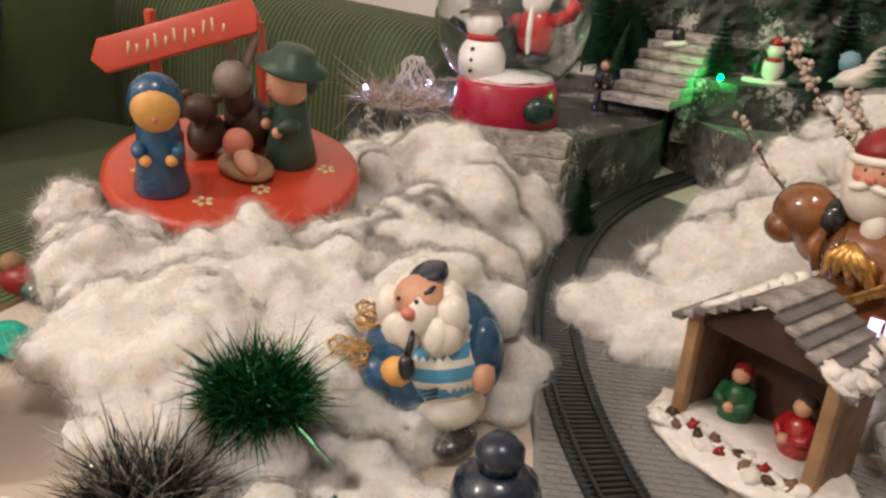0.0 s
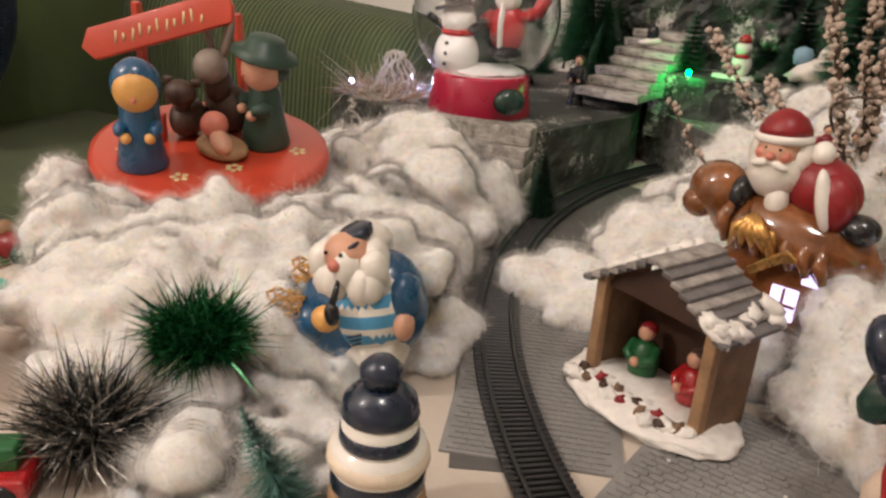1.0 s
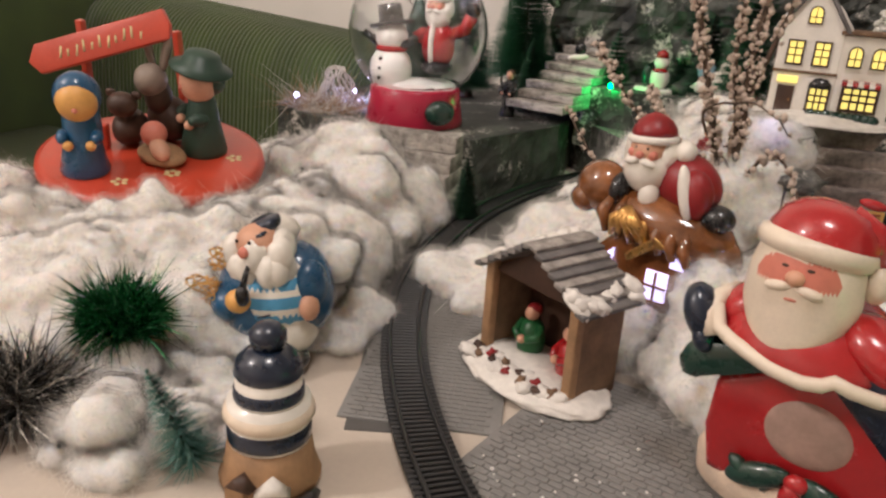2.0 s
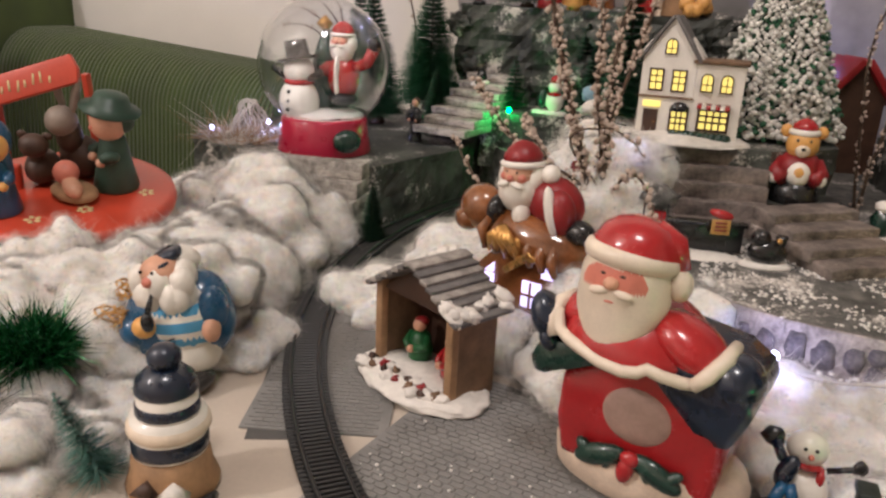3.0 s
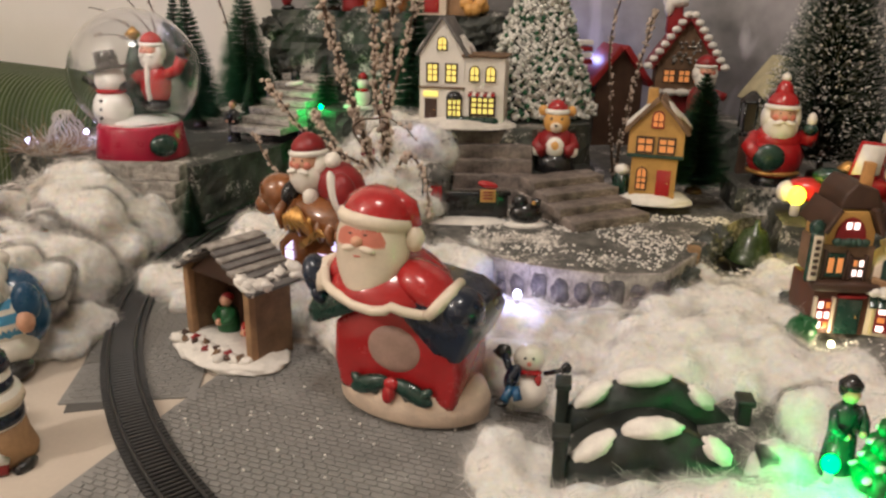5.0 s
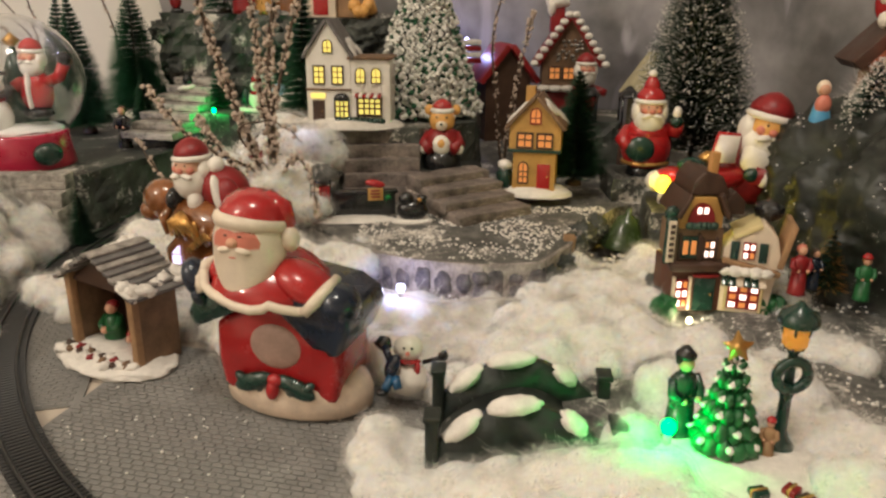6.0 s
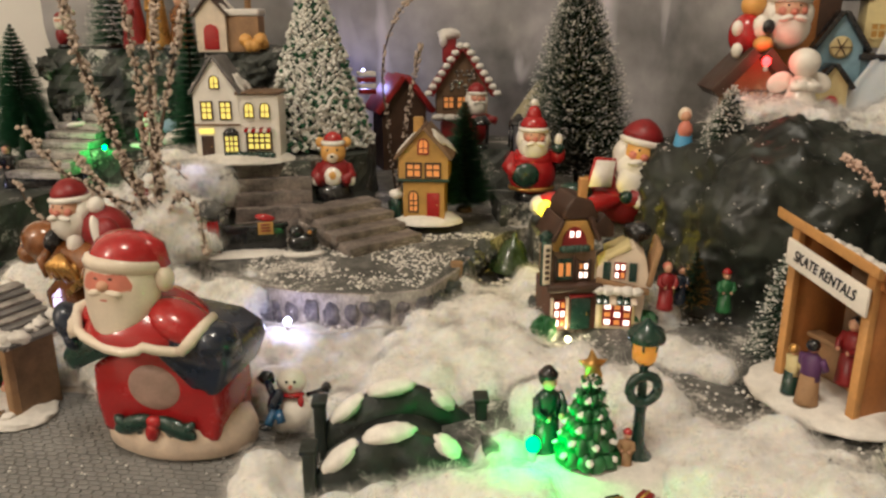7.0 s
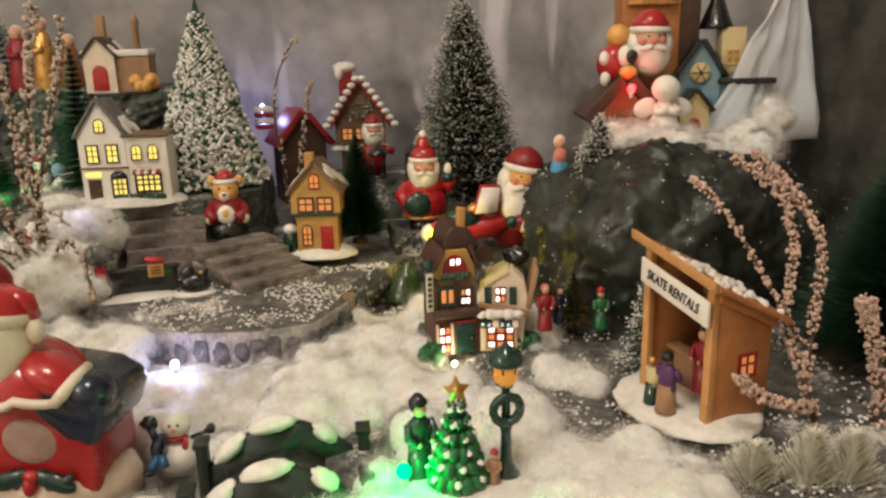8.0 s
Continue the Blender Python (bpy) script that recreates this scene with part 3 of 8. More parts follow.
far_mat.location.z = -0.0006

# toy railway track, an arc of black plastic
TC, TR = Vector((0.765, 0.751, 0)), 0.780
track = thing("toy_railway_track", "curved black plastic toy railway track on the mats", "track", pose(TC.x, TC.y, 0.0042))
A0, A1 = np.radians(138), np.radians(238)
for r in (TR - 0.0125, TR + 0.0125):
    bm = bmesh.new()
    tube(bm, [(r * np.cos(a), r * np.sin(a), 0.0058) for a in np.linspace(A0, A1, 120)], 0.0017, 6)
    part("rail", bm, BLACK_PLASTIC, track, "black plastic rail")
for r, w in ((TR - 0.0175, 0.004), (TR + 0.0175, 0.004), (TR, 0.036)):
    bm = bmesh.new()
    ring = []
    for a in np.linspace(A0, A1, 120):
        c, s = np.cos(a), np.sin(a)
        z = 0.0030 if w < 0.01 else 0.0008
        ring.append([bm.verts.new(((r + e) * c, (r + e) * s, h)) for e, h in ((-w / 2, -0.0012), (-w / 2, z), (w / 2, z), (w / 2, -0.0012))])
    for p, q in zip(ring, ring[1:]):
        for i in range(4):
            bm.faces.new((p[i], q[i], q[(i + 1) % 4], p[(i + 1) % 4]))
    part("kerb" if w < 0.01 else "bed", bm, BLACK_PLASTIC, track, smooth=False)
bm = bmesh.new()
box(bm, (0.040, 0.0030, 0.0042), (0, 0, 0), bevel=0.0006, seg=1)
TIE = bpy.data.meshes.new("sleeper")
bm.to_mesh(TIE)
bm.free()
TIE.materials.append(BLACK_PLASTIC)
for a in np.linspace(A0, A1, 248):
    ob = new("sleeper", TIE)
    ob.parent = track
    ob.matrix_basis = pose(TR * np.cos(a), TR * np.sin(a), 0, 0, 0, np.degrees(a))


def smooth(t):
    t = min(1.0, max(0.0, t))
    return t * t * (3 - 2 * t)


def ground_z(x, y):
    """Height of the raised ground on the right-hand half."""
    h = 0.052 * smooth((x - 0.44) / 0.20) * smooth((1.6 - x) / 0.1)
    h = max(h, 0.040 * smooth((y - 0.36) / 0.10) * smooth((x - 0.33) / 0.08))
    return h + 0.012 * smooth((x - 0.72) / 0.12) + 0.004 * noise.noise(Vector((x * 12, y * 12, 0))) + 0.0015 * noise.noise(Vector((x * 60, y * 60, 3)))


bm = sheet(lambda x, y: ground_z(x, y) - 0.008, 0.30, 1.58, 0.03, 1.0, 150, 110)
solo("ground", bm, ROCK_SNOWY, "dark mossy display ground dusted with artificial snow", "ground", kind="structure")

# stone ledge that carries the village street
EDGE = [(0.375, 0.585), (0.415, 0.535), (0.47, 0.505), (0.545, 0.487), (0.605, 0.497), (0.645, 0.555), (0.690, 0.650), (0.74, 0.72), (1.05, 0.90), (1.05, 1.40), (-0.02, 1.40), (0.02, 1.20), (0.20, 0.95), (0.27, 0.75), (0.33, 0.64)]
LEDGE_Z = 0.088
bm = bmesh.new()
lo = [bm.verts.new((x, y, 0)) for x, y in EDGE]
hi = [bm.verts.new((x, y, LEDGE_Z)) for x, y in EDGE]
bm.faces.new(hi)
for i in range(len(EDGE)):
    k = (i + 1) % len(EDGE)
    bm.faces.new((lo[i], lo[k], hi[k], hi[i]))
bmesh.ops.recalc_face_normals(bm, faces=bm.faces)
ledge = solo("ledge", bm, ROCK_SNOWY, "grey stone ledge dusted with artificial snow flakes", "ledge", kind="structure", smooth=False)
STONE = mat("violet_grey_stone", (0.060, 0.056, 0.075), 0.7, var=0.4, scale=90, bump=0.7, tint=(0.17, 0.15, 0.16))
MORTAR = mat("whitish_stone_mortar", (0.11, 0.10, 0.10), 0.85, var=0.4, scale=60, bump=0.7, tint=(0.42, 0.37, 0.35))
for (ax, ay), (bx, by) in zip(EDGE[:7], EDGE[1:7]):
    ln = np.hypot(bx - ax, by - ay)
    turn = np.degrees(np.arctan2(by - ay, bx - ax))
    bm = bmesh.new()
    box(bm, (ln + 0.002, 0.005, 0.046), (0, 0, 0), bevel=0.0015)
    bmesh.ops.subdivide_edges(bm, edges=[e for e in bm.edges if e.calc_length() > 0.02], cuts=7)
    for v in bm.verts:
        v.co.y += 0.003 * noise.noise(v.co * 110 + Vector((ax * 40, 0, 0)))
    part("mortar_strip", bm, MORTAR, ledge).matrix_basis = pose((ax + bx) / 2, (ay + by) / 2, 0.042, 0, 0, turn)
    at = 0.002
    while at < ln - 0.006:
        w = RNG.uniform(0.013, 0.024)
        low = 0.046 + RNG.uniform(0, 0.006)
        tall = RNG.uniform(0.027, 0.038)
        cuts = [1.0] if RNG.random() < 0.6 else [0.55, 0.45]
        for c in cuts:
            h_ = tall * c - 0.001
            bm = bmesh.new()
            ball(bm, (0, 0, 0), (w * 0.52, 0.0055, h_ * 0.54), sub=3)
            for v in bm.verts:
                q = v.co
                q.x = math.copysign(abs(q.x / (w * 0.52)) ** 0.6, q.x) * w * 0.5
                q.z = math.copysign(abs(q.z / (h_ * 0.54)) ** 0.6, q.z) * h_ * 0.5
                k = noise.noise_vector(q * 130 + Vector((at * 90, low * 50, ax * 30)))
                v.co = q + Vector((0.0030 * k.x, 0.0016 * k.y, 0.0035 * k.z))
            t = (at + w / 2) / ln
            ob = part("stone", bm, STONE, ledge)
            ob.matrix_basis = pose(ax + (bx - ax) * t, ay + (by - ay) * t, low + h_ / 2, 0, RNG.uniform(-9, 9), turn)
            low += h_ + 0.001
        at += w + RNG.uniform(0.0008, 0.0050)

flakes = []
for _ in range(3200):
    x, y = RNG.uniform(0.40, 0.72), RNG.uniform(0.50, 0.72)
    if noise.noise(Vector((x * 16, y * 22, 5))) + 0.5 * noise.noise(Vector((x * 50, y * 60, 5))) < RNG.uniform(-0.25, 0.3):
        continue
    if y > 0.49 + max(0, x - 0.60) * 1.6 + 0.015 and y > 0.62 - (x - 0.37) * 1.3:
        flakes.append((x, y, LEDGE_Z + 0.0004))
scatter("snow_flakes", flakes, 0.0017, FLAKE, "white artificial snow flakes strewn over the ledge", "snow flakes")
flakes = []
for _ in range(2600):
    x, y = RNG.uniform(0.72, 1.12), RNG.uniform(0.10, 0.45)
    if noise.noise(Vector((x * 12, y * 16, 9))) + 0.5 * noise.noise(Vector((x * 45, y * 45, 5))) < RNG.uniform(-0.2, 0.35):
        continue
    flakes.append((x, y, ground_z(x, y) - 0.003))
scatter("snow_flakes", flakes, 0.0016, FLAKE, "white artificial snow flakes strewn on dark ground", "snow flakes")
flakes = [(RNG.uniform(0.16, 0.48), RNG.uniform(0.13, 0.38), 0.0040) for _ in range(110)]
scatter("snow_flakes", flakes, 0.0013, FLAKE, "scattered white crumbs on the brick mats", "snow flakes")

crumbs = []
for _ in range(2600):
    x, y = RNG.uniform(0.42, 0.78), RNG.uniform(0.36, 0.60)
    near = y - (0.455 + 1.1 * max(0, x - 0.60))
    if abs(near) < 0.05 and noise.noise(Vector((x * 20, y * 26, 2))) > RNG.uniform(-0.3, 0.4):
        crumbs.append((x, y, ground_z(x, y) + RNG.uniform(0.0, 0.012)))
scatter("snow_flakes", crumbs, 0.0021, FLAKE, "coarse white snow crumbs along the foot of the ledge", "snow flakes")

# ---- cotton snow ----
def heap(region, count, top, r, flat=0.75, seed=1, inside=lambda x, y: True, sink=0.5):
    rng = random.Random(seed)
    x0, x1, y0, y1 = region
    out = []
    while len(out) < count:
        x, y = rng.uniform(x0, x1), rng.uniform(y0, y1)
        if inside(x, y):
            k = rng.uniform(*r)
            out.append((x, y, max(0.2 * k, top(x, y) - k * sink * flat * rng.uniform(0.7, 1.6)), k, flat * rng.uniform(0.8, 1.2)))
    return out


def clear_of_disc(b):
    """Whether a puff stays below the tilted wooden disc."""
    x, y, z, r, flat = b
    off = math.hypot(x + 0.341, y - 0.592)
    rim = 0.0885 + 0.148 * (y - 0.592) - 0.124 * (x + 0.341) - 0.024
    if off > 0.125 + r:
        return True
    return z + r * flat * 1.15 + 0.006 < rim


def mound_top(x, y):
    """Left-hand heap: level under the wooden disc, falling to the track and to the front."""
    d = np.hypot((x + 0.31) / 0.34, (y - 0.56) / 0.44)
    h = 0.062 * smooth((1.15 - d) / 0.6) + 0.010 + 0.035 * smooth((y - 0.64) / 0.08) * smooth((x + 0.26) / 0.08) * smooth((-0.06 - x) / 0.06)
    return min(h, 0.020) if np.hypot(x + 0.325, y - 0.575) < 0.15 else h - 0.012


def in_mound(x, y):
    edge = -0.065 - 0.06 * smooth((y - 0.62) / 0.3)
    if y < 0.46:
        edge = -0.058 + 0.02 * np.sin(y * 40)
    if y > 0.62 and x < -0.30 or y < 0.235 and x < -0.09 - 0.2 * (y - 0.16):
        return False
    return -0.465 + 1.05 * max(0, 0.50 - y) < x < edge and np.hypot((x + 0.33) / 0.36, (y - 0.52) / 0.42) < 1.05


cotton("cotton_snow", heap((-0.50, -0.03, 0.52, 0.86), 70, lambda x, y: mound_top(x, y) + 0.006, (0.040, 0.062), 0.8, 5, in_mound, 0.8)
       + [(-0.33, 0.60, 0.0, 0.12, 0.30), (-0.2, 0.62, 0.0, 0.13, 0.40), (-0.15, 0.66, 0.0, 0.10, 0.6), (-0.16, 0.72, 0.0, 0.11, 0.7), (-0.11, 0.60, 0.0, 0.08, 0.5), (-0.17, 0.80, 0.0, 0.09, 0.7)],
       "smooth white cotton-wool slope beside the wooden disc", 50000, 1, 0.0036, 0.012, 0.010, 14)
cotton("cotton_snow", heap((-0.50, -0.03, 0.16, 0.54), 90, mound_top, (0.019, 0.048), 0.85, 5, in_mound)
       + [(-0.33, 0.60, 0.0, 0.12, 0.30), (-0.2, 0.62, 0.0, 0.13, 0.40), (-0.3, 0.42, 0.0, 0.13, 0.4), (-0.42, 0.55, 0, 0.1, 0.4),
          (-0.045, 0.418, 0.088, 0.026, 0.8), (-0.072, 0.424, 0.070, 0.034, 0.9), (-0.016, 0.420, 0.076, 0.020, 0.8), (-0.060, 0.440, 0.038, 0.044, 0.9),
          (-0.185, 0.420, 0.050, 0.040, 0.9), (-0.255, 0.405, 0.045, 0.042, 0.9), (-0.150, 0.455, 0.052, 0.036, 0.9), (-0.345, 0.425, 0.040, 0.042, 0.9),
          (-0.225, 0.450, 0.055, 0.034, 0.9), (-0.420, 0.470, 0.040, 0.040, 0.9), (-0.120, 0.400, 0.045, 0.032, 0.9), (-0.300, 0.370, 0.025, 0.040, 0.9),
          (-0.15, 0.66, 0.0, 0.10, 0.6), (-0.16, 0.72, 0.0, 0.11, 0.7), (-0.11, 0.60, 0.0, 0.08, 0.5), (-0.17, 0.80, 0.0, 0.09, 0.7)],
       "billowing white cotton-wool snow heaped beside the track", 90000)


cotton("cotton_snow", heap((-0.07, 0.028, 0.25, 0.47), 34, lambda x, y: 0.012, (0.020, 0.032), 0.45, 31, lambda x, y: x < 0.020 - 0.10 * abs(y - 0.36) and np.hypot(x + 0.020, y - 0.345) > 0.056)
       + heap((-0.10, -0.02, 0.44, 0.66), 30, lambda x, y: 0.018, (0.022, 0.036), 0.6, 33, lambda x, y: x < -0.034 - 0.28 * (y - 0.46)),
       "low white cotton-wool snow along the dark mat", 16000, 2, 0.0036, 0.010, 0.010, 6)


cotton("cotton_snow", heap((-0.11, 0.0, 0.185, 0.27), 22, lambda x, y: 0.012, (0.011, 0.022), 0.8, 37),
       "small loose tufts of white cotton wool before the sailor", 8000, 2, 0.0030, 0.010, 0.008, 4)


def slope_b(x, y):
    """Cotton behind the track, climbing to the twigs."""
    return 0.02 + 0.15 * smooth((x - 0.06 + 0.10 * (y - 0.6)) / 0.26) * smooth((y - 0.50) / 0.25)


def in_b(x, y):
    return x > 0.055 + 0.10 * max(0, 0.56 - y) + 0.03 * np.sin(y * 30) and y > 0.56 - 0.28 * (x - 0.05) and (y < 0.62 + 1.3 * x) and x < 0.34


cotton("cotton_snow", heap((0.04, 0.36, 0.48, 1.02), 120, slope_b, (0.018, 0.045), 0.85, 9, in_b) + [(0.25, 0.72, 0.0, 0.11, 0.9), (0.17, 0.75, 0.0, 0.10, 0.6), (0.25, 0.60, 0.0, 0.1, 0.4), (0.24, 0.85, 0.02, 0.12, 0.9)],
       "white cotton-wool snow banked up behind the rider figurine", 60000, 2, 0.0036, 0.012, 0.012, 11)


def in_c(x, y):
    if x < 0.40 + 0.25 * max(0, 0.36 - y) * 2 or x > 0.86:
        return False
    if np.hypot((x - 0.775) / 0.085, (y - 0.430) / 0.070) < 1 or np.hypot(x - 0.462, y - 0.318) < 0.052:
        return False
    if y > 0.49 + 1.4 * max(0, x - 0.62):
        return False
    if 0.48 < x < 0.67 and 0.19 < y < 0.325:
        return False
    if x > 0.76 and y < 0.42 - (x - 0.76) * 0.9 and y > 0.19:
        return x < 0.80
    return y > 0.10 and np.hypot((x - 0.705) / 0.075, (y - 0.160) / 0.062) > 1


cotton("cotton_snow", heap((0.40, 0.88, 0.08, 0.56), 150, lambda x, y: ground_z(x, y) + 0.002, (0.022, 0.052), 0.30, 15, in_c, 0.65),
       "thin white cotton-wool snow spread round the bridge", 80000, 3, 0.0036, 0.012, 0.009, 14)
cotton("cotton_snow", heap((0.28, 0.42, 0.37, 0.58), 34, lambda x, y: 0.02 + 0.06 * smooth((y - 0.40) / 0.14), (0.02, 0.04), 0.6, 19, lambda x, y: y > 0.40 + 0.4 * max(0, 0.36 - x)),
       "white cotton-wool snow lying behind the candle house", 20000)
cotton("cotton_snow", [(1.20, 0.578, 0.255, 0.036, 0.8), (1.155, 0.572, 0.250, 0.032, 0.7), (1.225, 0.582, 0.280, 0.028, 0.9)] + heap((0.985, 1.19, 0.50, 0.68), 46, lambda x, y: 0.252 + 0.02 * smooth((1.10 - x) / 0.06), (0.018, 0.036), 0.6, 23, lambda x, y: 0.53 < y < 0.60),
       "white cotton-wool snow heaped on the black rock", 40000)
cotton("cotton_snow", heap((0.955, 1.0, 0.60, 0.68), 7, lambda x, y: 0.175 + 0.4 * (x - 0.95), (0.018, 0.025), 0.7, 27), "white cotton-wool snow beside the black rock", 8000)

bm = bmesh.new()
rows = []
for j in range(41):
    z = 0.245 + 0.0085 * j
    left = 1.325 - max(0.065, 0.195 - 0.70 * max(0.0, z - 0.255))
    rows.append([bm.verts.new((left + (1.325 - left) * i / 24 + 0.006 * noise.noise(Vector((i * 0.2, z * 20, 1))), 0.600 + 0.0012 * i + 0.25 * max(0.0, min(0.2, z - 0.27)) + 0.016 * noise.noise(Vector((i * 0.22, z * 5, 0))) + 0.006 * noise.noise(Vector((i * 0.6, z * 22, 4))), z)) for i in range(25)])
for a, b in zip(rows, rows[1:]):
    for i in range(24):
        bm.faces.new((a[i], a[i + 1], b[i + 1], b[i]))
drape = solo("snow_drape", bm, COTTON, "white fleece sheet hanging down behind the blue house", "fleece")
drape.modifiers.new("thickness", "SOLIDIFY").thickness = 0.004
bm = bmesh.new()
SIDE = [(1.350, 0.72), (1.352, 0.62), (1.365, 0.52), (1.372, 0.42), (1.42, 0.28), (1.50, 0.09)]
rows = []
for (ax, ay), (bx, by) in zip(SIDE, SIDE[1:]):
    for k in range(6):
        x, y = ax + (bx - ax) * k / 6, ay + (by - ay) * k / 6
        rows.append([bm.verts.new((x + 0.010 * noise.noise(Vector((x * 30, y * 30, j * 0.12))), y, 0.028 * j)) for j in range(31)])
for a, b in zip(rows, rows[1:]):
    for j in range(30):
        bm.faces.new((a[j], b[j], b[j + 1], a[j + 1]))
DARK_PAPER = mat("dark_crumpled_paper", (0.030, 0.031, 0.027), 0.6, var=0.6, scale=14, bump=0.8, bscale=60, tint=(0.055, 0.055, 0.048))
flecked(DARK_PAPER, 0.02, 90)
solo("side_panel", bm, DARK_PAPER, "dark crumpled paper sheet at the end of the village", "paper", kind="structure").modifiers.new("thickness", "SOLIDIFY").thickness = 0.002

# ---- figurines: each one plain mesh ----
class Fig:
    """Collects coloured lumps of one figurine and makes one mesh of them."""

    def __init__(self):
        self.bm, self.mats = bmesh.new(), []
        self.done = self.bm.faces.layers.int.new("done")

    def slot(self, m):
        if m not in self.mats:
            self.mats.append(m)
        return self.mats.index(m)

    def paint(self, before, m):
        k = self.slot(m)
        for f in self.bm.faces:
            if not f[self.done]:
                f.material_index = k
                f[self.done] = 1

    def ball(self, m, at, r, rot=(0, 0, 0), sub=3, rough=0.0):
        n = len(self.bm.faces)
        ball(self.bm, at, r, rot, 0, sub, rough, 3.0, len(self.bm.verts) * 0.01)
        self.paint(n, m)

    def lathe(self, m, prof, at=(0, 0, 0), rot=(0, 0, 0), squash=1.0, seg=24):
        n = len(self.bm.faces)
        lathe(self.bm, prof, at, rot, seg, 0, squash)
        self.paint(n, m)

    def box(self, m, size, at, rot=(0, 0, 0), bevel=0.002):
        n = len(self.bm.faces)
        box(self.bm, size, at, rot, bevel)
        self.paint(n, m)

    def tube(self, m, pts, r):
        n = len(self.bm.faces)
        tube(self.bm, pts, r, 9)
        self.paint(n, m)

    def prism(self, m, outline, depth, at=(0, 0, 0), rot=(0, 0, 0), bevel=0.0):
        n = len(self.bm.faces)
        prism(self.bm, outline, depth, at, rot, 0, bevel)
        self.paint(n, m)

    def bands(self, pick):
        """Repaint faces by pick(centre) -> material or None."""
        for f in self.bm.faces:
            m = pick(f.calc_center_median())
            if m:
                f.material_index = self.slot(m)

    def make(self, name, label, category, m, group=""):
        ob = solo(name, self.bm, self.mats, label, category, m, group)
        return ob


def santa_head(f, c, r, tilt=0.0, hat=RED, face=SKIN, plain=False):
    """Head with beard, brim, cap and bobble, looking to -y."""
    x, y, z = c
    f.ball(face, (x, y - r * 0.18, z + r * 0.12), (r * 0.74, r * 0.78, r * 0.72))
    f.ball(WHITE, (x, y - r * 0.12, z - r * 0.55), (r * 0.95, r * 0.86, r * 0.98), rough=0.06)
    f.ball(WHITE, (x - r * 0.72, y + r * 0.1, z - r * 0.05), (r * 0.36, r * 0.6, r * 0.66), rough=0.08)
    f.ball(WHITE, (x + r * 0.72, y + r * 0.1, z - r * 0.05), (r * 0.36, r * 0.6, r * 0.66), rough=0.08)
    if plain:
        f.ball(WHITE, (x, y - r * 0.22, z - r * 0.80), (r * 1.02, r * 0.80, r * 0.92))
        f.ball(BLUSH, (x, y - r * 0.40, z + r * 0.14), (r * 0.70, r * 0.58, r * 0.30))
    for s in () if plain else (-1, 1):
        f.ball(WHITE, (x + s * r * 0.30, y - r * 0.92, z - r * 0.20), (r * 0.36, r * 0.18, r * 0.15), (0, s * 14, 0), 2)
        f.ball(BLUSH, (x + s * r * 0.38, y - r * 0.72, z + r * 0.08), (r * 0.24, r * 0.17, r * 0.20), (0, 0, 0), 2)
        f.ball(BLACK, (x + s * r * 0.24, y - r * 0.86, z + r * 0.32), r * 0.055, (0, 0, 0), 2)
    f.ball(BLUSH, (x, y - r * 0.98, z + r * 0.06), (r * 0.17, r * 0.16, r * 0.15), (0, 0, 0), 2)
    f.lathe(WHITE, [(r * 0.80, 0), (r * 0.96, r * 0.08), (r * 0.98, r * 0.22), (r * 0.84, r * 0.32)], (x, y + r * 0.02, z + r * 0.42), (0, tilt * 0.3, 0))
    f.lathe(hat, [(r * 0.86, 0), (r * 0.84, r * 0.25), (r * 0.66, r * 0.55), (r * 0.36, r * 0.78), (r * 0.08, r * 0.88)], (x, y + r * 0.04, z + r * 0.68), (0, tilt * 0.4, 0))


IVORY = mat("ivory_glaze", (0.76, 0.66, 0.53), 0.4, var=0.10, scale=45, bump=0.15, bscale=500, coat=0.2)
PLINTH = mat("rough_cream_bisque", (0.72, 0.58, 0.45), 0.75, var=0.16, scale=70, bump=0.6, bscale=500)
# the large candle house with the red-coated figure on its roof
f = Fig()
f.lathe(PLINTH, [(0.062, 0), (0.070, 0.005), (0.0715, 0.020), (0.067, 0.031), (0.056, 0.037), (0.03, 0.039)], (0.004, 0, 0), squash=0.60, seg=48)
f.prism(RED, [(-0.052, 0.020), (0.056, 0.020), (0.060, 0.050), (0.058, 0.078), (0.0, 0.116), (-0.056, 0.084), (-0.058, 0.050)], 0.068, (0, -0.034, 0), bevel=0.006)
# Candle opening: cream bisque with the shade put into its pinkish brown colour.
f.ball(mat("shaded_cream_bisque", (0.40, 0.27, 0.22), 0.6, var=0.2, scale=70, bump=0.3), (0.001, -0.031, 0.068), (0.0262, 0.0080, 0.0225), sub=4)
f.ball(RED, (0.001, -0.029, 0.068), (0.0300, 0.0080, 0.0265), sub=4)
f.prism(GREEN_DARK, [(-0.076, 0.080), (-0.080, 0.092), (-0.074, 0.104), (-0.060, 0.108), (-0.002, 0.126), (0.0, 0.112), (-0.050, 0.090), (-0.066, 0.080)], 0.084, (0, -0.042, 0), bevel=0.007)
f.prism(NAVY, [(-0.002, 0.112), (0.0, 0.126), (0.052, 0.119), (0.070, 0.108), (0.074, 0.096), (0.064, 0.070), (0.054, 0.068), (0.046, 0.080)], 0.084, (0, -0.042, 0), bevel=0.006)
for s in (-1, 1):
    f.ball(GREEN_DARK, (s * 0.020 + 0.001, -0.0395, 0.034), (0.020, 0.006, 0.0085), (0, s * 22, 0))
    for k in (-1, 1):
        f.ball(GREEN_DARK, (s * 0.022 + 0.001 + k * 0.008, -0.0390, 0.034), (0.005, 0.005, 0.0105), (0, s * 20 + k * 30, 0), 2)
